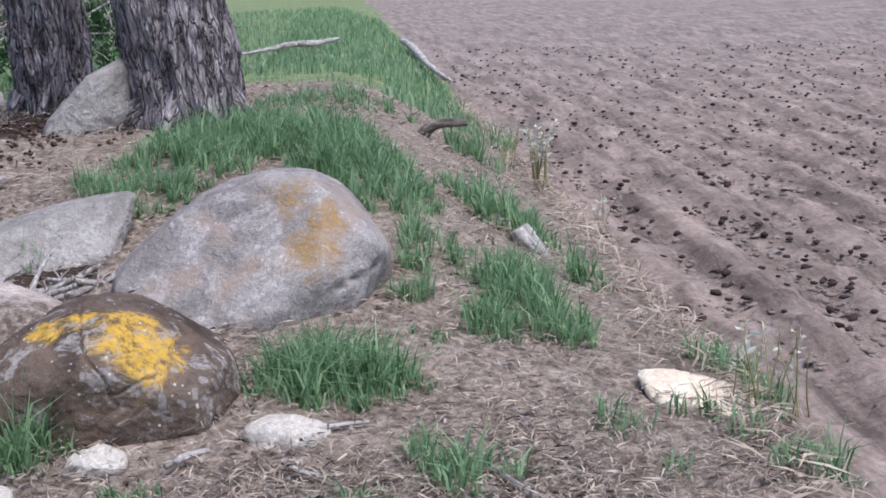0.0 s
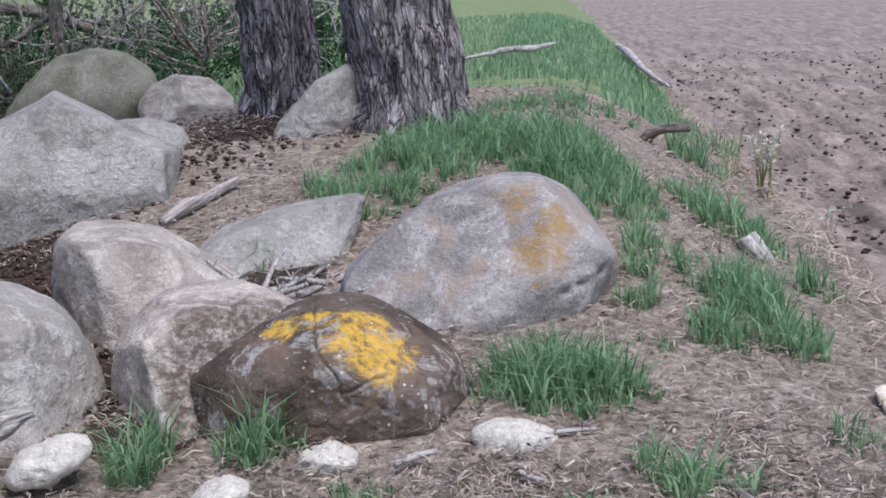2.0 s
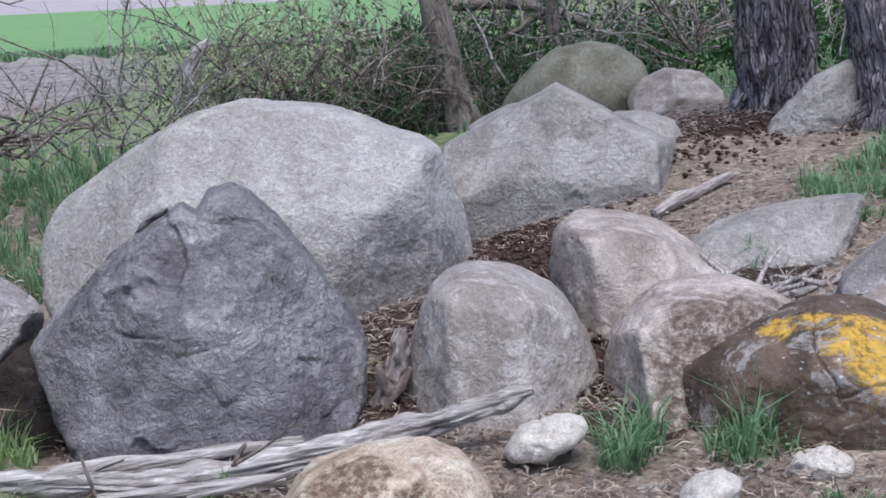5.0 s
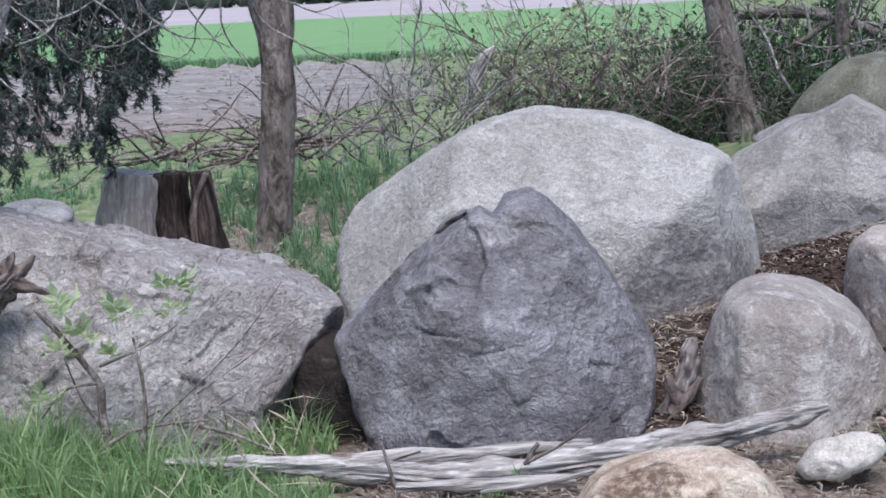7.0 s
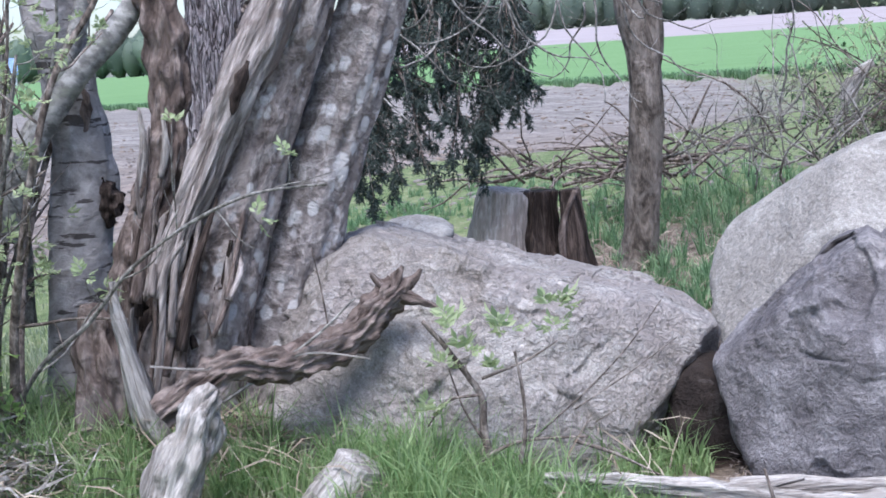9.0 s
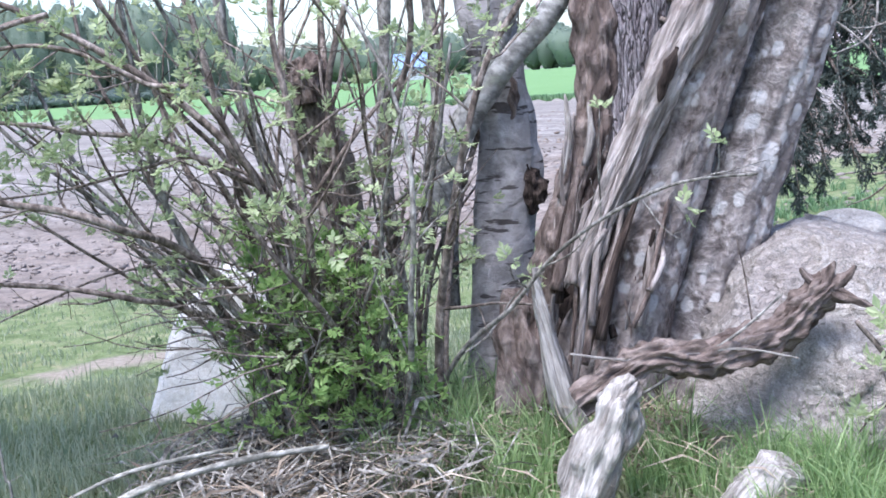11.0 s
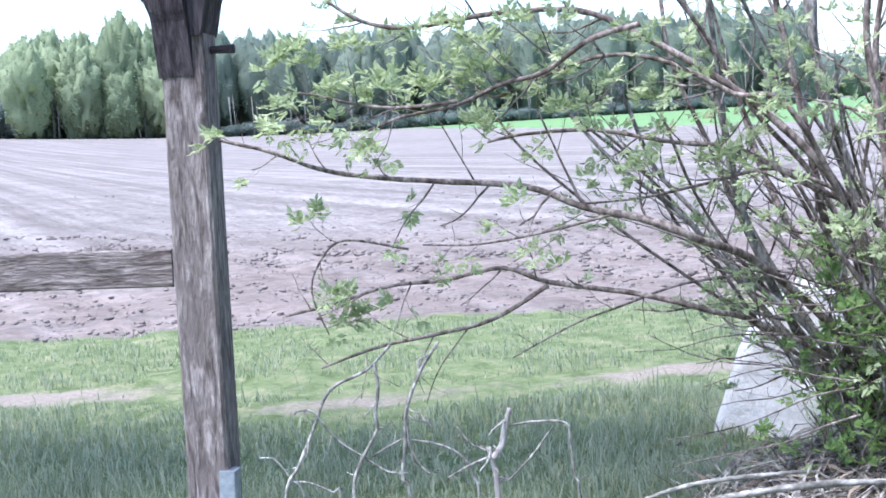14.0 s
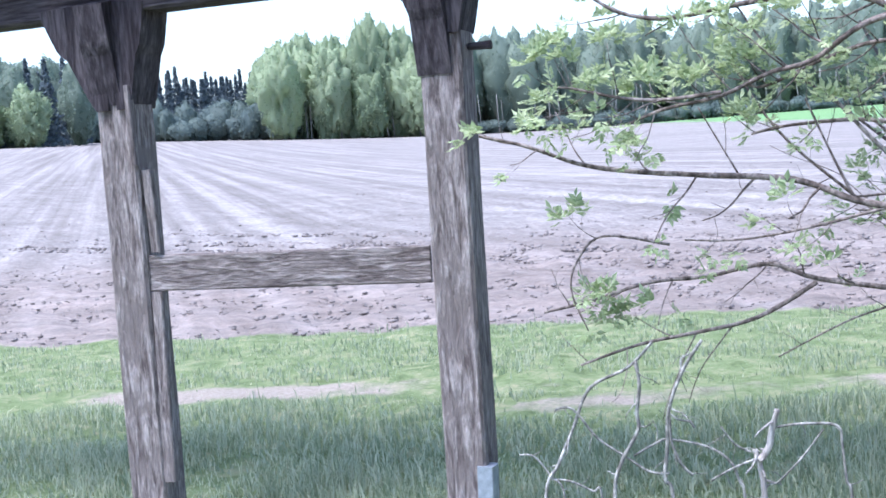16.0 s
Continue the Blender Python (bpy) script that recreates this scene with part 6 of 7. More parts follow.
brushwood("brush_pile", ((-0.32, 11.34, 0.48), (-0.05, 11.35, 0.49), (0.32, 11.34, 0.51), (0.60, 11.33, 0.54), (-0.59, 11.33, 0.48)), 70, 0.9,
          "low pile of brown cut branches behind the stump", 33, 0, -0.05, (0.006, 0.018), 0.4, True)
brushwood("brushwood", ((5.81, 12.85, 1.12), (5.00, 12.64, 1.03), (6.11, 12.71, 1.02), (4.57, 12.26, 0.81), (7.81, 12.95, 1.09), (6.97, 13.41, 1.13), (7.58, 13.04, 1.00), (8.35, 12.58, 1.01), (7.86, 14.07, 0.89)), 75, 1.3,
          "dead brown branches under the trees", 34, 0, 0.0, (0.006, 0.02), 0.8)
brushwood("dead_sapling", ((6.29, 11.51, 0.90), (6.34, 11.49, 0.88)), 9, 0.9, "dead leafless sapling among the pines", 35, 0, 0.12, (0.012, 0.02), 0.1)
brushwood("brushwood", ((7.32, 10.91, 0.82), (7.28, 10.93, 1.13)), 10, 0.9, "bare twigs between the two pines", 36, 0, 0.05, (0.005, 0.01), 0.25)
brushwood("twig_pile", ((3.07, 5.01, 0.33), (3.18, 4.95, 0.32), (3.29, 4.88, 0.32)), 20, 0.3, "little heap of pale broken sticks between boulders", 37, 0, 0.0, (0.013, 0.024), 0.13, True, (), 0.06, 0.12)

log_thing("dead_branch", BARK, [(4.49, 12.82, 1.48), (4.93, 12.66, 1.49), (5.28, 12.53, 1.43), (5.57, 12.41, 1.30), (5.81, 12.30, 1.20)], [0.05, 0.06, 0.065, 0.05, 0.03], "dark fallen branch resting in the brush", "dead branch", segs=10, steps=8, rough=0.015, seed=21)
log_thing("dead_branch", BARK, [(4.69, 12.54, 1.11), (4.94, 12.44, 1.20), (5.15, 12.36, 1.34), (5.35, 12.28, 1.44)], [0.03, 0.035, 0.03, 0.02], "dark fallen branch resting in the brush", "dead branch", segs=8, steps=8, rough=0.01, seed=22)
log_thing("dead_branch", DEAD, [(1.64, 10.83, 1.06), (1.71, 10.82, 1.23), (1.85, 10.79, 1.32)], [0.06, 0.055, 0.04], "bleached broken branch in the brush", "dead branch", segs=10, steps=8, rough=0.015, seed=23)
log_thing("stick", TWIGD, [(-3.13, 3.6, 0.2), (-3.08, 3.65, 0.26), (-2.99, 3.73, 0.31), (-2.89, 3.86, 0.33), (-2.74, 4.05, 0.34), (-2.56, 4.25, 0.33)], [0.014, 0.015, 0.015, 0.013, 0.012, 0.008], "bare grey branch lying at the foot of the shrub", "stick", segs=10, steps=8, rough=0.003, seed=24)
log_thing("stick", TWIGD, [(-3.17, 3.44, 0.3), (-3.07, 3.53, 0.36), (-2.92, 3.65, 0.41), (-2.71, 3.9, 0.42)], [0.005, 0.007, 0.008, 0.006], "thin grey branch lying in the meadow", "stick", segs=8, steps=8, rough=0.002, seed=25)
log_thing("stick", DEAD, [(2.93, 3.19, 0.08), (2.93, 3.09, 0.07), (2.98, 2.99, 0.06)], [0.008, 0.01, 0.007], "thin pale stick lying in the litter", "stick", segs=8, steps=6, rough=0.002, seed=26)
log_thing("stick", DEAD, [(2.67, 3.45, 0.08), (2.75, 3.45, 0.09), (2.82, 3.42, 0.10)], [0.012, 0.014, 0.008], "thin pale stick lying in the litter", "stick", segs=8, steps=6, rough=0.002, seed=27)
log_thing("stick", DEAD, [(3.35, 2.71, 0.06), (3.32, 2.60, 0.05), (3.29, 2.47, 0.04)], [0.012, 0.014, 0.012], "grey stick in the litter by a grass tuft", "stick", segs=8, steps=6, rough=0.003, seed=28)
log_thing("stick", TWIGG, [(-1.54, 4.71, 0.43), (-1.37, 4.76, 0.53), (-1.20, 4.80, 0.64), (-1.05, 4.83, 0.77)], [0.006, 0.008, 0.006, 0.004], "thin twig leaning on the broken branch", "stick", segs=6, steps=6, seed=29)
log_thing("stick", DEAD, [(-1.77, 4.64, 0.59), (-1.60, 4.69, 0.56), (-1.45, 4.74, 0.56), (-1.21, 4.80, 0.58), (-1.01, 4.84, 0.54)], [0.004, 0.006, 0.006, 0.005, 0.003], "thin pale twig lying on the broken branch", "stick", segs=6, steps=6, seed=30)


# ---- grass, litter and clods ----
def fast_mesh(name, verts, loops, starts):
    me = bpy.data.meshes.new(name)
    me.vertices.add(len(verts))
    me.vertices.foreach_set("co", verts.astype(np.float32).ravel())
    me.loops.add(len(loops))
    me.loops.foreach_set("vertex_index", loops.astype(np.int32))
    me.polygons.add(len(starts))
    me.polygons.foreach_set("loop_start", starts.astype(np.int32))
    me.update(calc_edges=True)
    me.validate()
    return me


def blades(name, roots, height, width, material, label, rng, lean=0.5, kind="stuff", parent=None):
    """Many bent blades of grass, each five corners, as one mesh."""
    n = len(roots)
    roots = np.asarray(roots, dtype=float)
    h = np.asarray(height, dtype=float) * rng.uniform(0.55, 1.25, n)
    a = rng.uniform(0, 2 * np.pi, n)
    tilt = rng.uniform(0.1, 1.0, n) * lean
    out = np.stack([np.cos(a), np.sin(a), np.zeros(n)], 1)
    b = rng.uniform(0, 2 * np.pi, n)
    side = np.stack([np.cos(b), np.sin(b), np.zeros(n)], 1) * (np.asarray(width, dtype=float) * rng.uniform(0.7, 1.3, n))[:, None]
    up = np.array([0, 0, 1.0])
    midp = roots + (up * 0.55 + out * (tilt * 0.25)[:, None]) * h[:, None]
    tip = roots + (up * (1.0 - 0.45 * tilt ** 2)[:, None] + out * tilt[:, None]) * h[:, None]
    verts = np.stack([roots - side, roots + side, midp + side * 0.75, midp - side * 0.75, tip], 1).reshape(-1, 3)
    o = (np.arange(n) * 5)[:, None]
    loops = (o + np.array([[0, 1, 2, 3, 3, 2, 4]])).ravel()
    starts = ((np.arange(n) * 7)[:, None] + np.array([[0, 4]])).ravel()
    ob = part(name, fast_mesh(name, verts, loops, starts), material)
    return tagged(ob, label, "grass", kind=kind)


def on_ground(xy, sink=0.01):
    return np.array([(x, y, ground(x, y) + 0.02 * (1 if math.hypot(x, y) < 30 else 0) * 0 - sink) for x, y in xy])


def scatter_patch(rng, spots, density):
    """Roots of blades, gathered in small clumps within round patches."""
    pts, hs = [], []
    for (x, y, _), r, h, k in spots:
        n = int(density * r * r * k)
        m = max(4, n // 16)
        a, q = rng.uniform(0, 2 * np.pi, m), r * np.sqrt(rng.uniform(0, 1.2, m))
        own = rng.uniform(0.55, 1.35, m)
        pick = rng.integers(0, m, n)
        cx, cy = x + q * np.cos(a), y + q * np.sin(a)
        pts.append(np.stack([cx[pick] + rng.normal(0, 0.016, n), cy[pick] + rng.normal(0, 0.016, n)], 1))
        hs.append(h * own[pick] * (1.1 - 0.45 * (q[pick] / r) ** 2))
    return np.concatenate(pts), np.concatenate(hs)


def grasses():
    rng = np.random.default_rng(4)
    bank = [((4.11, 5.56, 0.54), .22, .13, 1), ((4.49, 5.80, 0.61), .35, .14, 1), ((4.97, 5.99, 0.67), .42, .15, 1), ((5.33, 5.94, 0.70), .42, .15, 1), ((5.21, 5.43, 0.64), .38, .15, 1), ((5.07, 5.11, 0.56), .35, .15, 1), ((4.95, 4.78, 0.48), .25, .14, 1),
            ((6.21, 6.76, 0.74), .35, .1, .4), ((6.83, 7.01, 0.69), .35, .1, .4), ((10.08, 9.72, 0.22), .3, .12, .5),
            ((3.37, 3.56, 0.14), .22, .17, 1.4), ((3.49, 3.48, 0.14), .2, .18, 1.4), ((3.30, 3.64, 0.14), .12, .14, 1), ((3.60, 3.37, 0.13), .12, .1, 1),
            ((5.70, 4.88, 0.34), .2, .15, 1), ((5.60, 4.63, 0.28), .22, .15, 1), ((5.63, 4.39, 0.18), .14, .14, .8), ((4.66, 3.68, 0.17), .2, .18, 1.3), ((4.53, 3.41, 0.12), .16, .16, 1.2), ((4.24, 3.55, 0.17), .15, .12, 1.1), ((4.84, 3.90, 0.20), .16, .15, 1.1), ((5.35, 3.92, 0.11), .12, .15, 1),
            ((4.66, 4.09, 0.29), .22, .12, .45), ((4.63, 4.28, 0.35), .2, .14, .6), ((4.24, 3.95, 0.27), .1, .16, 1), ((4.52, 3.34, 0.11), .1, .1, 1), ((3.97, 3.57, 0.18), .1, .05, .6),
            ((3.27, 2.86, 0.05), .1, .13, 1.6), ((3.25, 2.67, 0.03), .1, .14, 1.6), ((3.36, 2.61, 0.03), .07, .08, 1), ((3.94, 2.64, 0.03), .08, .1, .8), ((4.82, 2.93, 0.02), .1, .12, 1), ((4.82, 2.68, -0.05), .13, .16, .7), ((4.67, 2.48, -0.06), .12, .14, .8), ((4.21, 2.30, 0.00), .07, .12, 1), ((4.12, 2.00, -0.01), .12, .13, 1.2), ((4.30, 2.56, 0.02), .1, .08, .6),
            ((3.75, 2.29, 0.01), .06, .06, .8), ((2.51, 3.41, 0.04), .08, .08, 1), ((2.91, 2.90, 0.03), .12, .06, 1), ((7.04, 6.21, 0.33), .2, .2, .6), ((8.81, 7.49, 0.07), .2, .2, .4),
            ((2.44, 3.83, 0.07), .12, .17, .9), ((2.07, 4.01, 0.06), .11, .17, 1.2), ((1.98, 3.96, 0.05), .1, .16, .8), ((3.94, 5.76, 0.54), .15, .12, .6), ((3.27, 5.32, 0.38), .1, .1, .6), ((2.44, 3.91, 0.09), .14, .17, 1.2), ((4.01, 5.84, 0.55), .18, .12, .5)]
    pts, hs = scatter_patch(rng, bank, 9500)
    blades("grass", on_ground(pts), hs * 1.25, 0.0045, GRASS, "green grass tufts on the bank", rng, 1.15)
    front = [((-0.89, 4.98, 0.0), 0.28, 0.2, 1.5), ((-0.65, 4.62, 0.0), 0.28, 0.2, 1.5), ((-0.42, 4.53, 0.0), 0.25, 0.18, 1.5), ((-0.19, 4.41, 0.0), 0.22, 0.15, 1.5), ((-0.91, 4.6, 0.0), 0.25, 0.2, 1.5), ((0.03, 4.31, 0.0), 0.2, 0.1, 1.5), ((-2.56, 5.23, 0.11), .4, .2, 1), ((-2.17, 4.88, 0.10), .35, .2, 1), ((-1.51, 5.00, 0.07), .35, .2, 1), ((-1.30, 4.85, 0.06), .3, .2, 1), ((-1.14, 5.29, 0.05), .25, .17, .8), ((-0.90, 5.19, 0.03), .3, .2, 1),
             ((-0.68, 5.21, 0.02), .3, .17, .8), ((-0.45, 5.30, 0.02), .22, .16, .8), ((-2.58, 4.79, 0.09), .35, .17, .8), ((-0.99, 5.27, 0.04), .3, .22, 1.1), ((-0.77, 5.04, 0.02), .25, .22, 1.1), ((-0.87, 4.80, 0.03), .3, .2, 1.1), ((-0.56, 4.76, 0.01), .2, .15, 1), ((-0.37, 5.25, 0.01), .12, .14, 1), ((-0.34, 4.73, 0.00), .2, .1, .8), ((-0.13, 5.28, 0.00), .2, .14, 1), ((0.09, 5.17, 0.01), .15, .12, .8), ((-0.02, 5.10, 0.01), .2, .1, 1), ((-0.05, 4.60, 0.00), .25, .06, .6), ((0.74, 4.36, 0.00), .2, .05, .5), ((-2.46, 5.31, 0.12), .3, .22, 1), ((-2.43, 4.76, 0.09), .3, .2, 1), ((-1.96, 4.72, 0.08), .3, .18, 1), ((-2.77, 5.42, 0.10), .25, .2, .8), ((-3.80, 5.93, 0.01), .2, .18, .8), ((-1.00, 4.83, 0.04), .3, .16, .9), ((-0.66, 4.94, 0.02), .25, .14, .9)]
    pts, hs = scatter_patch(rng, front, 8500)
    blades("grass", on_ground(pts), hs * 1.45, 0.004, LUSH, "lush green grass before the boulders", rng, 1.1)
    back = [((-0.22, 9.51, 0.06), .4, .2, .6), ((0.18, 9.35, 0.07), .4, .2, .7), ((0.35, 8.60, 0.04), .25, .2, 1), ((0.29, 8.88, 0.05), .35, .2, .7), ((0.38, 7.96, 0.04), .2, .18, .8), ((-0.01, 8.84, 0.04), .3, .18, .6), ((0.52, 7.95, 0.04), .35, .22, .8), ((0.70, 8.14, 0.05), .3, .22, .8), ((-0.21, 10.44, 0.11), .4, .2, .5), ((0.38, 10.35, 0.13), .5, .2, .4), ((0.90, 11.40, 0.23), .8, .25, .4), ((0.57, 11.14, 0.20), .8, .25, .4), ((0.34, 10.18, 0.12), .5, .2, .4), ((0.75, 12.49, 0.28), .9, .25, .3), ((-0.24, 10.52, 0.11), .4, .18, .4), ((-1.97, 12.45, 0.13), .7, .12, .5), ((-2.50, 12.51, 0.11), .8, .12, .5), ((0.07, 11.43, 0.18), .8, .22, .4), ((-1.53, 13.32, 0.21), 1.0, .12, .4), ((0.90, 9.86, 0.13), .5, .22, .5), ((-1.16, 13.13, 0.22), 1.2, .12, .4), ((0.55, 8.54, 0.06), .3, .2, 1)]
    pts, hs = scatter_patch(rng, back, 2600)
    blades("grass", on_ground(pts), hs, 0.005, GRASS, "rough green grass behind the boulders", rng, 1.0)
    # the bank beyond the pines, and the grass under the far trees
    pts = []
    while len(pts) < 22000:
        x, y = rng.uniform(4, 32), rng.uniform(8, 36)
        s = field_side(x, y)
        d = math.hypot(x, y)
        if 0.25 < s < 14 and 11.5 < d < 42 and rng.random() < (1.0 if s < 2.5 else 0.5) * (14 / d) * (0.08 if d < 16 and s > 1.1 and math.atan2(x, y) > radians(36) else 1.0):
            pts.append((x, y))
    blades("grass", on_ground(pts), np.full(len(pts), 0.15), 0.009, GRASS, "grass strip beyond the pines", rng, 0.7)
    # the near edge of the green crop
    pts = []
    while len(pts) < 20000:
        x = rng.uniform(-34, 14)
        y = 47.0 - 0.66 * x + 1.2 * rng.uniform(-0.2, 0.3)
        pts.append((x, y))
    blades("crop_edge", on_ground(pts), np.full(len(pts), 0.36), 0.025, GRASS, "dark green edge of the young crop", rng, 0.6)
    # meadow
    pts, hs = [], []
    while len(pts) < 76000:
        a, d = rng.uniform(-84, -12), 4.6 + 9.5 * rng.random() ** 1.5
        x, y = d * math.sin(radians(a)), d * math.cos(radians(a))
        sl = field_left(x, y)
        if sl < 0.05 or (sl < 3.1 and rng.random() < 0.45) or (2.4 < sl < 3.05 and rng.random() < 0.95):
            continue
        if a > -26 and d < 6.3 and rng.random() < 0.7:
            continue
        clump = 0.5 + noise.noise(Vector((x * 1.4, y * 1.4, 2)))
        if rng.random() > 0.45 + clump:
            continue
        pts.append((x, y))
        hs.append((0.05 if sl < 3.2 else 0.085) * (0.5 + 1.0 * max(0, clump) + (0.7 if rng.random() < 0.05 else 0)))
    while len(pts) < 86000:
        x, y = rng.uniform(-9, 5), rng.uniform(-8, 5)
        d = math.hypot(x, y)
        a = math.degrees(math.atan2(x, y))
        if d > 8 or field_side(x, y) < 0.4 or field_left(x, y) < 0.2 or (-82 < a < -12 and d > 4.6) or (-12 <= a < 70 and d > 2.8):
            continue
        pts.append((x, y))
        hs.append(0.1 + 0.08 * rng.random())
    hs = np.array(hs)
    blades("meadow", on_ground(pts), hs, np.where(hs > 0.1, 0.0042, 0.005), MEADOW, "long pale green meadow grass beside a track", rng, 0.8)


grasses()


def strands(name, xy, length, width, material, label, rng, lift=0.02, tilt=0.25, seed=0):
    """Needles, straw and bits of twig lying about, as one mesh."""
    n = len(xy)
    c = on_ground(xy, -0.012)
    c[:, 2] += rng.uniform(0, lift, n)
    a = rng.uniform(0, 2 * np.pi, n)
    ln = np.asarray(length) * rng.uniform(0.4, 1.4, n)
    d = np.stack([np.cos(a), np.sin(a), rng.normal(0, tilt, n)], 1) * ln[:, None] / 2
    s = np.stack([-np.sin(a), np.cos(a), rng.normal(0, 0.5, n)], 1) * width * rng.uniform(0.6, 1.5, n)[:, None]
    k = np.stack([rng.normal(0, 0.12, n), rng.normal(0, 0.12, n), np.abs(rng.normal(0, 0.1, n))], 1) * ln[:, None]
    verts = np.stack([c - d, c + k - s, c + d, c + k + s], 1).reshape(-1, 3)
    loops = ((np.arange(n) * 4)[:, None] + np.array([[0, 1, 2, 3]])).ravel()
    ob = part(name, fast_mesh(name, verts, loops, np.arange(n) * 4), material)
    return tagged(ob, label, "litter", kind="stuff")


def undergrowth():
    rng = random.Random(55)
    tips = []
    for k in range(420):
        a, d = rng.uniform(17, 35.5), rng.uniform(15.5, 24)
        p = polar(a, d)
        if field_side(p.x, p.y) < 1.2:
            continue
        c = crooked(p, Vector((rng.uniform(-0.6, 0.6), rng.uniform(-0.6, 0.6), 1)), rng.uniform(0.4, 1.5), rng, 0.3, 0.0, 3)
        tips.append(c)
    v, f = leaf_blades(tips, rng, per=34, size=0.11)
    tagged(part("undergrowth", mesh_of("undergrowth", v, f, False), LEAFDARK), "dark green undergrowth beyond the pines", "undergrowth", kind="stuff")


undergrowth()


def thicket():
    """Dense dark brush behind the heap, of grey twigs and small dark leaves."""
    rng = random.Random(66)
    feet = [Vector(p) for p in ([(2.31, 13.45, 0.72), (2.80, 13.36, 0.68), (3.19, 13.28, 0.66), (3.60, 13.18, 0.66), (4.00, 13.07, 0.63), (4.35, 12.97, 0.61), (4.76, 12.83, 0.61), (5.12, 12.70, 0.75), (5.63, 12.49, 0.89), (6.03, 12.31, 0.92)])] + [Vector(p) for p in ([(3.48, 12.68, 0.68), (3.83, 12.58, 0.66), (4.22, 12.46, 0.65), (4.56, 12.34, 0.64), (4.94, 12.20, 0.63)])]
    for k, f in enumerate(feet):
        g = ground(f.x, f.y)
        t = base("bush", (f.x, f.y, g), "dense dark green bush of tangled grey twigs", "bush", "bushes behind the boulders")
        pieces, tips = [], []
        for j in range(26):
            a = Vector((f.x + rng.uniform(-0.5, 0.5), f.y + rng.uniform(-0.5, 0.5), g - 0.05))
            c = crooked(a, Vector((rng.uniform(-0.9, 0.9), rng.uniform(-0.7, 0.7), rng.uniform(0.5, 1.3))), rng.uniform(0.7, 1.7), rng, 0.4, -0.04, 5)
            w, tp = spray(c, rng.uniform(0.006, 0.014), 0.003, rng, 6, 0.4, 0.4, 0.0, 1, 0.15, 5)
            pieces += w
            tips += tp
        tagged(woody("tangle", t, pieces, TWIGG if k % 2 else TWIG), kind="stuff")
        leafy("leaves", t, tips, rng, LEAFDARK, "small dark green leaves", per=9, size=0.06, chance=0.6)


thicket()


def litter():
    rng = np.random.default_rng(9)
    pts = []
    while len(pts) < 42000:
        a, d = rng.uniform(3, 64), 4.0 + 7 * rng.random() ** 1.4
        x, y = d * math.sin(radians(a)), d * math.cos(radians(a))
        if field_side(x, y) > 0.12 and noise.noise(Vector((x * 1.6, y * 1.6, 0))) > rng.uniform(-0.7, 0.5):
            pts.append((x, y))
    strands("straw_litter", pts[:27000], 0.075, 0.0022, STRAW, "dry straw and pine needles strewn over the bank", rng)
    strands("needle_litter", pts[27000:], 0.06, 0.004, TWIG, "dark bits of twig and cone in the litter", rng)
    pts = []
    while len(pts) < 2600:
        x = rng.uniform(3.5, 12)
        y = 1.9 + 1.125 * (x - 4.2) + 1.505 * rng.normal(0.2, 0.09)
        pts.append((x, y))
    strands("edge_straw", pts, 0.16, 0.003, STRAW, "dry straw and roots along the field edge", rng, 0.05, 0.3)
    pts = [(x, y) for x, y in zip(rng.uniform(-1.2, 1.6, 2600), rng.uniform(7.6, 12.0, 2600))]
    strands("straw_litter", pts, 0.16, 0.004, STRAW, "dry stalks and twigs behind the boulders", rng, 0.06, 0.4)
    # dry heap at the foot of the shrub
    h = Vector((-2.79, 4.69, 0.15))
    xy = np.stack([h.x + rng.normal(0, 0.32, 4200), h.y + rng.normal(0, 0.3, 4200)], 1)
    strands("dry_heap", xy[:1700], 0.3, 0.0035, STRAW, "heap of dry stalks and hay at the shrub's foot", rng, 0.16, 0.3)
    strands("dry_heap", xy[1700:], 0.34, 0.005, TWIGG, "heap of grey twigs at the shrub's foot", rng, 0.17, 0.3)
    b = Vector((-1.54, 4.97, 0.20))
    xy = np.stack([b.x + rng.normal(0, 0.22, 420), b.y + rng.normal(0, 0.12, 420)], 1)
    strands("dry_stalks", xy, 0.3, 0.003, STRAW, "dry grass stalks under the broken branch", rng, 0.2, 0.4)
    f = [(x, y) for x, y in zip(rng.uniform(-3.2, 0.1, 700), rng.uniform(4.3, 5.6, 700))]
    strands("dry_stalks", f, 0.22, 0.0025, STRAW, "dry stalks among the green grass", rng, 0.18, 0.5)


litter()


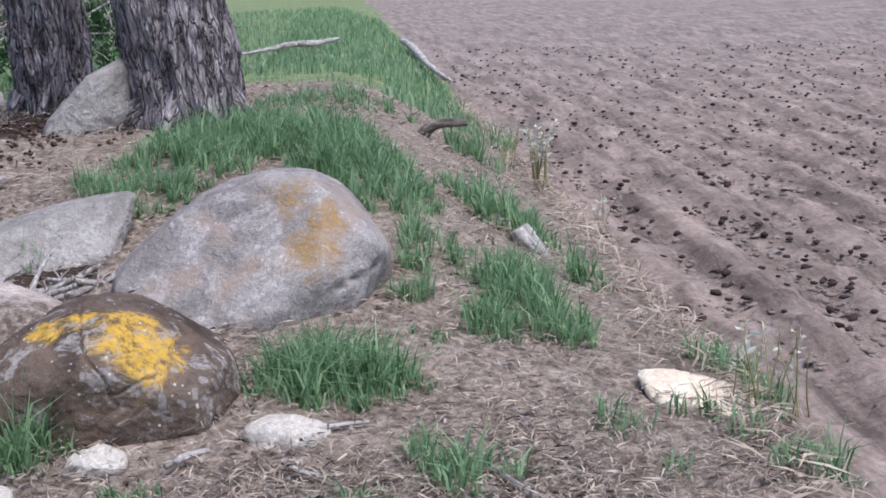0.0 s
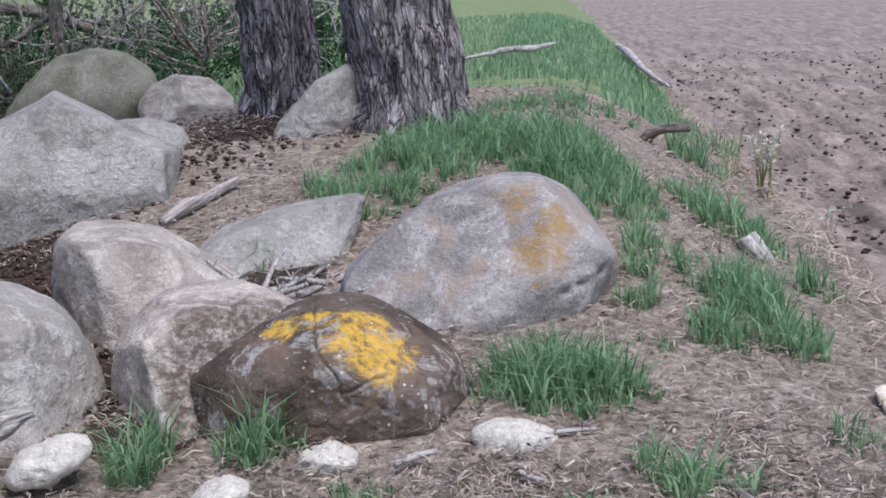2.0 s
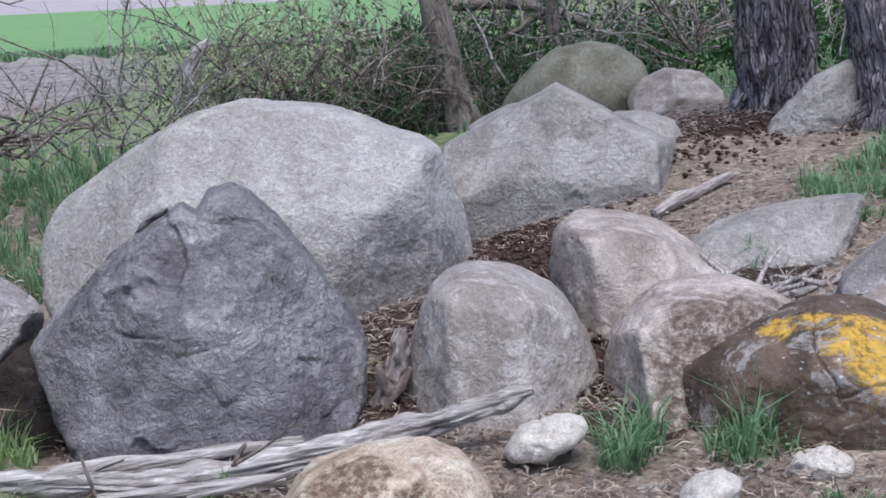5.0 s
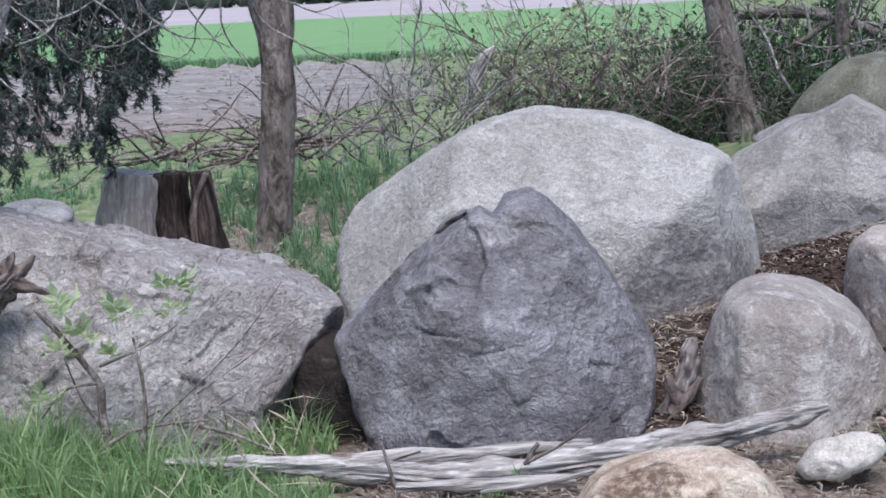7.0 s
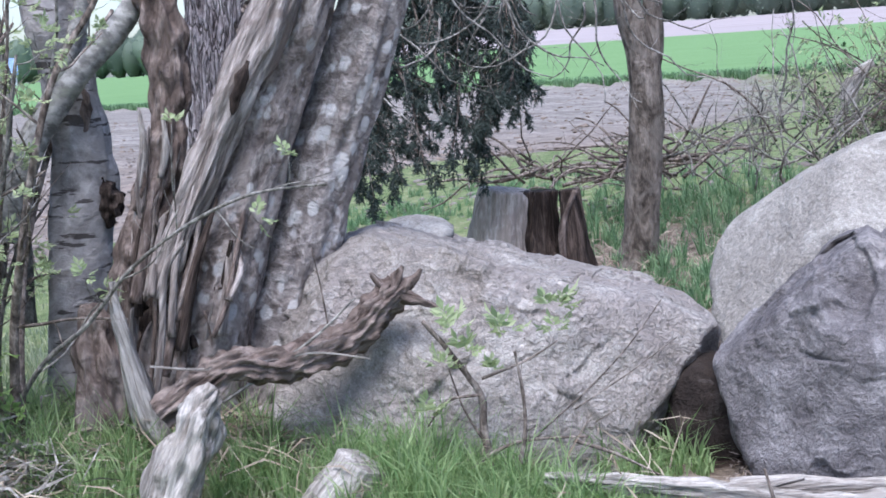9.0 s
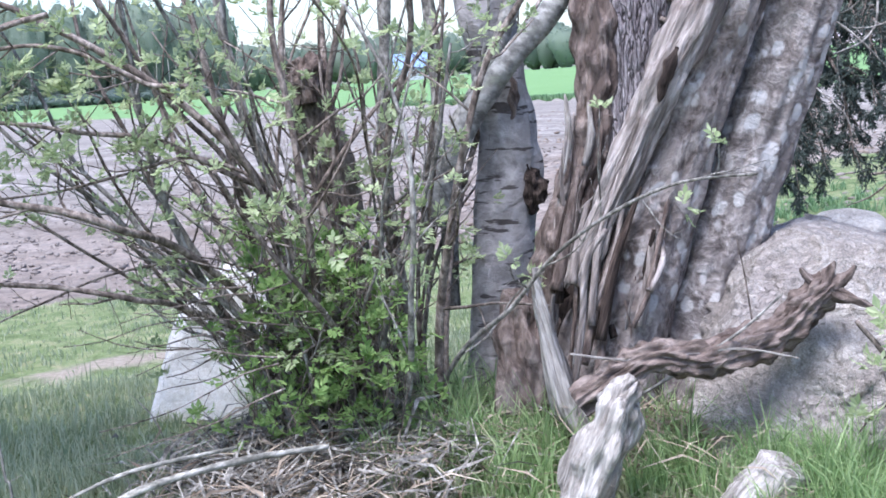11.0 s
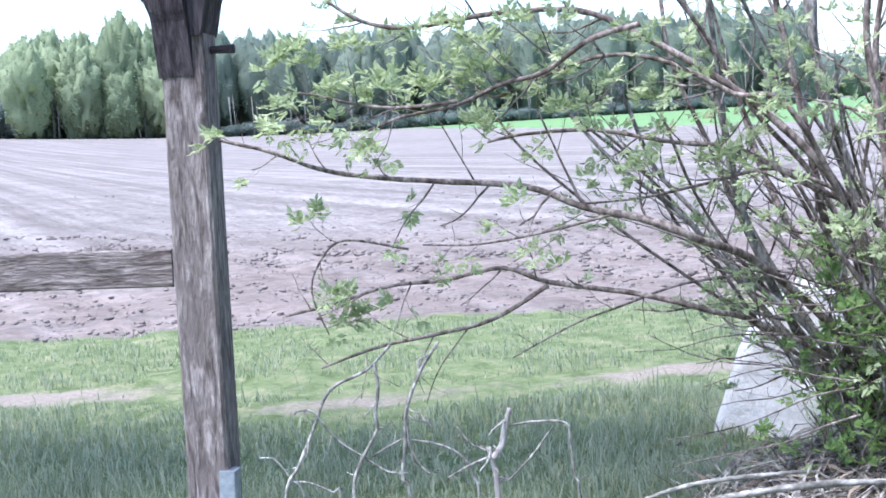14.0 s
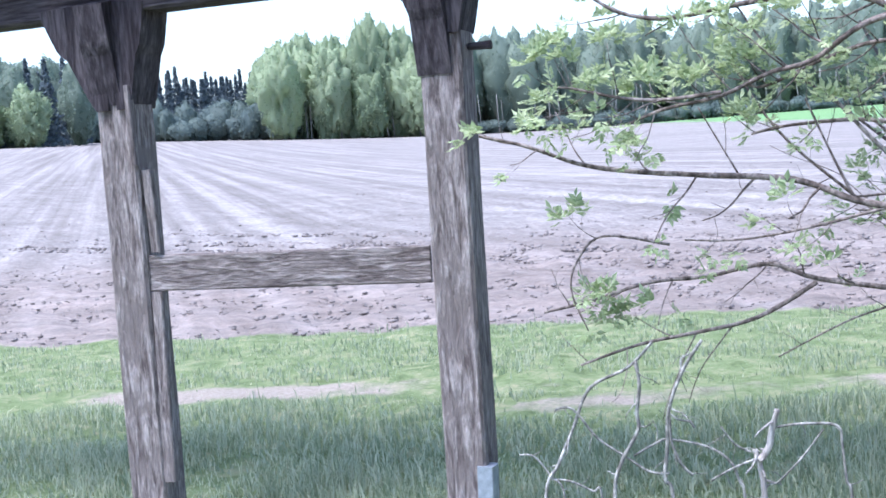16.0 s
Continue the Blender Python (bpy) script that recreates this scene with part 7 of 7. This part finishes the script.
def clods():
    """Lumps of earth on the ploughed fields."""
    rng = np.random.default_rng(12)
    bm = bmesh.new()
    bmesh.ops.create_icosphere(bm, subdivisions=1, radius=1.0)
    unit = np.array([v.co[:] for v in bm.verts])
    tri = np.array([[v.index for v in f.verts] for f in bm.faces])
    bm.free()

    def heap(name, spots, sizes, material, label, lift=0.01, low=0.5):
        n = len(spots)
        c = on_ground(spots, 0)
        c[:, 2] += lift
        v = unit[None] * (1 + rng.normal(0, 0.22, (n, len(unit), 1))) * sizes[:, None, None] * np.stack([rng.uniform(0.8, 1.5, n), rng.uniform(0.8, 1.5, n), rng.uniform(low, low + 0.4, n)], 1)[:, None]
        v = (v + c[:, None]).reshape(-1, 3)
        loops = ((np.arange(n) * len(unit))[:, None, None] + tri[None]).ravel()
        tagged(part(name, fast_mesh(name, v, loops, np.arange(n * len(tri)) * 3), material), label, "soil", kind="stuff")

    def field(count, far, a0, a1, side):
        out = []
        while len(out) < count:
            a, d = rng.uniform(a0, a1), 4.2 + far * rng.random() ** 1.3
            x, y = d * math.sin(radians(a)), d * math.cos(radians(a))
            if side(x, y) < 0.0 and noise.noise(Vector((x * 0.7, y * 0.7, 5))) > rng.uniform(-1.0, 0.35):
                out.append((x, y))
        return out

    s = [p for p in field(900, 24, 40, 66, field_side) if math.hypot(*p) > 6.2]
    heap("cones", s, 0.012 + 0.014 * rng.random(len(s)) ** 1.5, DARKSOIL, "dark lumps and cones strewn on the ploughed earth")
    s = []
    # cones on the litter; the tight heaps also stand in for shade in gaps
    for (x, y, _), r, n in (((2.58, 6.39, 0.35), 0.4, 900), ((4.50, 7.76, 0.71), 0.8, 900), ((3.73, 7.05, 0.63), 0.5, 200), ((2.46, 5.80, 0.31), 0.25, 400), ((1.57, 5.10, 0.11), 0.25, 400), ((2.27, 4.73, 0.16), 0.16, 500), ((2.47, 5.57, 0.30), 0.3, 500), ((1.71, 5.43, 0.15), 0.15, 300), ((4.84, 7.90, 0.73), 0.8, 600)):
        s += list(zip(x + rng.normal(0, r * 0.6, n), y + rng.normal(0, r * 0.6, n)))
    heap("pine_cones", s, 0.006 + 0.013 * rng.random(len(s)), CONE, "dark brown pine cones and litter between the boulders")
    s = field(3500, 16, 40, 66, field_side)
    heap("clods", s, 0.006 + 0.02 * rng.random(len(s)) ** 3, SOIL, "brown clods on the ploughed field", -0.004, 0.3)
    a, b = Vector((-15.50, 10.97, -0.00)), Vector((-9.48, 11.76, -0.00))
    way = (b - a).normalized()
    cross = Vector((-way.y, way.x, 0))
    s, side = [], []
    for k in range(-90, 200):
        for band in (-1.0, -0.72, -0.45, 0.3, 0.55, 0.8, 1.9, 2.2):
            p = a + way * (k * 0.16 + 0.3 * abs(band) + rng.normal(0, 0.03)) + cross * (band + rng.normal(0, 0.04))
            s.append((p.x, p.y))
    heap("tyre_marks", s, 0.022 + 0.03 * rng.random(len(s)), PALESOIL, "lumps of earth pressed up by tyre treads", -0.004, 0.35)
    s = []
    while len(s) < 3000:
        a, d = rng.uniform(-30, 16), rng.uniform(13, 46)
        x, y = d * math.sin(radians(a)), d * math.cos(radians(a))
        if crop_side(x, y) < -0.3 and field_left(x, y) < 0.0:
            s.append((x, y))
    heap("clods", s, 0.015 + 0.05 * rng.random(len(s)) ** 2.5, SOIL, "brown clods on the field before the crop", -0.004, 0.35)
    s = field(8000, 20, -82, -6, field_left) + field(1500, 40, -82, -6, field_left)
    heap("clods", s, 0.009 + 0.026 * rng.random(len(s)) ** 2.5, PALESOIL, "pale clods on the harrowed field", -0.004, 0.3)


def soil_material(name, dark, light):
    m, nt, b = shader(name, 0.97, 0.1)
    g = nt.nodes.new("ShaderNodeNewGeometry")
    col = mixed(nt, 0.5, ramp(nt, g.outputs["Random Per Island"], (0.0, dark), (1.0, light)), ramp(nt, grain(nt, coords(nt), 40, 5, 0.7), (0.3, dark), (0.7, light)))
    link(nt, col, b.inputs["Base Color"])
    return m


SOIL = soil_material("clod_soil", (0.15, 0.118, 0.096), (0.25, 0.205, 0.172))
PALESOIL = soil_material("pale_clod", (0.14, 0.12, 0.108), (0.26, 0.23, 0.212))
CONE = soil_material("cone_brown", (0.02, 0.013, 0.011), (0.08, 0.053, 0.043))
DARKSOIL = soil_material("dark_lump", (0.02, 0.013, 0.012), (0.07, 0.05, 0.045))
clods()


# ---- a pale flowering plant at the field edge ----
def flower_plant(foot, count, tall, heads, label, seed):
    rng = random.Random(seed)
    foot = Vector(foot)
    foot.z = ground(foot.x, foot.y) - 0.01
    t = base("flower", foot, label, "plant", "weeds at the field edge")
    pieces, tips = [], []
    for k in range(count):
        c = crooked(foot + Vector((rng.uniform(-0.06, 0.06), rng.uniform(-0.06, 0.06), 0)), Vector((rng.uniform(-0.35, 0.35), rng.uniform(-0.3, 0.3), 1)), tall * rng.uniform(0.7, 1.2), rng, 0.15, 0.1, 3)
        pieces.append(sweep(c, [0.012 * tall, 0.006 * tall], segs=5, steps=3))
        tips.append([c[-2], c[-1]])
    tagged(woody("stem_tuft", t, pieces, STALK, "pale yellow-green stalks"), kind="stuff")
    leafy("blossom", t, tips, rng, FLOWER, "whitish flower heads", per=heads, size=0.04)


STALK = leaf_material("pale_stalk", (0.25, 0.25, 0.1), (0.4, 0.37, 0.2))
FLOWER = leaf_material("white_flower", (0.5, 0.48, 0.38), (0.7, 0.68, 0.6))
flower_plant((7.50, 5.99, 0.08), 16, 0.42, 14, "tall pale plant with whitish flower heads at the field edge", 3)
flower_plant((7.02, 5.13, -0.05), 6, 0.25, 5, "small dry weed with seed heads at the field edge", 4)
flower_plant((4.50, 2.47, 0.01), 9, 0.3, 4, "pale dry weed with thin stalks by the sandy stone", 5)
flower_plant((4.64, 2.41, -0.07), 5, 0.32, 2, "pale dry weed with thin stalks by the sandy stone", 6)
flower_plant((7.84, 6.57, 0.13), 7, 0.35, 3, "pale dry weed with thin stalks on the bank", 7)


# ---- the far woods and a house ----
def far_woods():
    rng = np.random.default_rng(2)
    balls = []
    for level in (2, 3, 4):
        bm = bmesh.new()
        bmesh.ops.create_icosphere(bm, subdivisions=level, radius=1.0)
        balls.append((np.array([v.co[:] for v in bm.verts]), np.array([[v.index for v in f.verts] for f in bm.faces])))
        bm.free()

    def crown(ball, h, w, low, seed):
        """A lumpy, leaning crown surface round the stem's foot."""
        out = []
        for x, y, z in ball:
            p = Vector((x, y, z))
            o = Vector((seed * 3.7, seed * 1.3, 0))
            k = 1 + 0.3 * noise.noise(p * 1.7 + o) + 0.34 * noise.noise(Vector((x * 3.4, y * 3.4, z * 7.0)) - o) + 0.24 * noise.noise(Vector((x * 6.5, y * 6.5, z * 15.0)) + o) + 0.2 * noise.noise(Vector((x * 12, y * 12, z * 34.0)) - o)
            wide = w * k * (1.0 if z > 0 else 1 + 0.12 * z)
            out.append((x * wide, y * wide, h * (low + (1 - low) * (0.5 + 0.5 * z * k))))
        return np.array(out)

    def stand(name, material, rows, label, size, per, cone=False, low=0.04, level=1):
        """Lumpy crowns set with small leaves that face outwards, or tiered cones."""
        quads, cores = [], []
        ball, tri = balls[level]
        for num, (az, d, h, w) in enumerate(rows):
            x, y = d * math.sin(radians(az)), d * math.cos(radians(az))
            g = ground(x, y)
            n = per
            if cone:
                u = rng.random(n) ** 1.2
                r = w * (1 - u) * np.sqrt(rng.random(n)) * (0.85 + 0.2 * np.sin(u * 40)) + 0.1
                a = rng.uniform(0, 2 * np.pi, n)
                out = np.stack([np.cos(a), np.sin(a), np.full(n, 0.5)], 1)
                c = np.stack([x + r * np.cos(a), y + r * np.sin(a), g + h * 0.98 * u], 1)
            else:
                skin = crown(ball, h, w, low, num + az)
                pick = rng.integers(0, len(tri), n)
                mix = rng.dirichlet((1, 1, 1), n)
                c = (skin[tri[pick]] * mix[:, :, None]).sum(1)
                out = np.cross(skin[tri[pick, 1]] - skin[tri[pick, 0]], skin[tri[pick, 2]] - skin[tri[pick, 0]])
                out /= np.linalg.norm(out, axis=1)[:, None] + 1e-9
                c = c + out * (rng.uniform(0.0, 1.0, (n, 1)) ** 2 * 0.16 * w) + np.array([x, y, g])
                cores.append(skin * np.array([0.97, 0.97, 0.985]) + np.array([x, y, g]))
            nor = out + rng.normal(0, 0.7, (n, 3))
            e1 = np.cross(nor, rng.normal(0, 1, (n, 3)))
            e1 /= np.linalg.norm(e1, axis=1)[:, None]
            e2 = np.cross(nor, e1)
            e2 /= np.linalg.norm(e2, axis=1)[:, None]
            s = size * rng.uniform(0.5, 1.3, (n, 1))
            quads.append(np.stack([c - e1 * s, c - e2 * s * 0.7, c + e1 * s, c + e2 * s * 0.7], 1).reshape(-1, 3))
        v = np.concatenate(quads)
        m = len(v) // 4
        loops, starts = np.arange(m * 4), np.arange(m) * 4
        if cores:
            k = len(cores)
            loops = np.concatenate([loops, (len(v) + np.arange(k)[:, None, None] * len(ball) + tri[None]).ravel()])
            starts = np.concatenate([starts, m * 4 + np.arange(k * len(tri)) * 3])
            v = np.concatenate([v] + cores)
        me = fast_mesh(name, v, loops, starts)
        me.polygons.foreach_set("use_smooth", np.ones(len(me.polygons), dtype=bool))
        tagged(part(name, me, material), label, "woods", kind="stuff")

    def belt(a0, a1, step, d0, d1, h0, h1, w0, w1):
        rows = []
        for a in np.arange(a0, a1, step):
            rows.append((a + rng.normal(0, step * 0.4), rng.uniform(d0, d1), rng.uniform(h0, h1), rng.uniform(w0, w1)))
        return rows

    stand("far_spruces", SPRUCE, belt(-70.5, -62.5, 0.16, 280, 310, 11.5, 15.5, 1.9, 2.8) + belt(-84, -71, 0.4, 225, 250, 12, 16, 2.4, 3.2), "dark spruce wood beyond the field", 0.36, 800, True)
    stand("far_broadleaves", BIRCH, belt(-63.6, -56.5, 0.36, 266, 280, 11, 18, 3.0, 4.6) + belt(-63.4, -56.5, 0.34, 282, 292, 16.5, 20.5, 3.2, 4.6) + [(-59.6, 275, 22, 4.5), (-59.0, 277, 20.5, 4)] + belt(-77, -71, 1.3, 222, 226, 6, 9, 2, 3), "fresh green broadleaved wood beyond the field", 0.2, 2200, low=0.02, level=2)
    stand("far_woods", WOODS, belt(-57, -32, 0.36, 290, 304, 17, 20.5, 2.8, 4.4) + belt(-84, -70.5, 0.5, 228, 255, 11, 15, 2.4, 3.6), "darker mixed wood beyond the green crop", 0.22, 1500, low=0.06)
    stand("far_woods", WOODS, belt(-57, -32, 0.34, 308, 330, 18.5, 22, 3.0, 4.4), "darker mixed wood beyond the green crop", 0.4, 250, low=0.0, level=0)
    stand("far_thicket", THICKET, belt(-72.5, -62.5, 0.28, 270, 279, 3.5, 8, 1.8, 3.0) + belt(-57, -32, 0.5, 285, 289, 1.5, 3.0, 1.5, 3.0), "green bushes along the wood's edge, their bluish haze in the colour", 0.24, 500, low=0.0, level=0)
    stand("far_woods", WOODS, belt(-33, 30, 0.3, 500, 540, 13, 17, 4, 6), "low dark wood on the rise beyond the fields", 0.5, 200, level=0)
    # pale trunks at the wood's edge
    pieces = []
    for a in np.arange(-62.5, -33, 0.42):
        d = 272 if a < -56.5 else 288
        p = polar(a + rng.normal(0, 0.2), d + rng.uniform(-3, 3))
        pieces.append(sweep([p, p + Vector((rng.normal(0, 0.6), 0, 8))], [0.13, 0.06], segs=5, steps=1))
    v, f = joined(pieces)
    tagged(part("far_trunks", mesh_of("far_trunks", v, f), SMOOTH), "pale thin trunks along the wood's edge", "woods", kind="stuff")


far_woods()


def house():
    p = polar(-24.6, 330)
    t = base("house", p, "small distant farmhouse with a blue-grey roof", "house")
    across = Vector((math.cos(radians(24.6)), math.sin(radians(24.6)), 0))
    away = Vector((-across.y, across.x, 0))

    def pt(u, w, z):
        return p + across * u + away * w + Vector((0, 0, z))
    wall = [pt(-5, -3, 0), pt(5, -3, 0), pt(5, 3, 0), pt(-5, 3, 0), pt(-5, -3, 2.8), pt(5, -3, 2.8), pt(5, 3, 2.8), pt(-5, 3, 2.8), pt(-5, 0, 6), pt(5, 0, 6)]
    under(part("wall", mesh_of("wall", wall, [(0, 1, 5, 4), (1, 2, 6, 9, 5), (2, 3, 7, 6), (3, 0, 4, 8, 7)], False), PLASTER), t)
    roof = []
    for lift in (0.0, 0.25):
        roof += [pt(-5.4, -3.4, 2.5 + lift), pt(5.4, -3.4, 2.5 + lift), pt(5.4, 0, 6.05 + lift), pt(-5.4, 0, 6.05 + lift), pt(5.4, 3.4, 2.5 + lift), pt(-5.4, 3.4, 2.5 + lift)]
    under(part("roof", mesh_of("roof", roof, [(0, 1, 2, 3), (3, 2, 4, 5), (6, 7, 8, 9), (9, 8, 10, 11), (0, 1, 7, 6), (4, 5, 11, 10), (1, 2, 8, 7), (2, 4, 10, 8), (0, 3, 9, 6), (3, 5, 11, 9)], False), SHEET), t)
    for u in (-3.2, -0.8, 2.4):
        w = [pt(u - 0.5, -3.06, 0.9), pt(u + 0.5, -3.06, 0.9), pt(u + 0.5, -3.06, 2.1), pt(u - 0.5, -3.06, 2.1), pt(u - 0.5, -2.98, 0.9), pt(u + 0.5, -2.98, 0.9), pt(u + 0.5, -2.98, 2.1), pt(u - 0.5, -2.98, 2.1)]
        under(part("window", mesh_of("window", w, [(0, 1, 2, 3), (4, 5, 6, 7), (0, 1, 5, 4), (1, 2, 6, 5), (2, 3, 7, 6), (3, 0, 4, 7)], False), BEAM), t)


house()
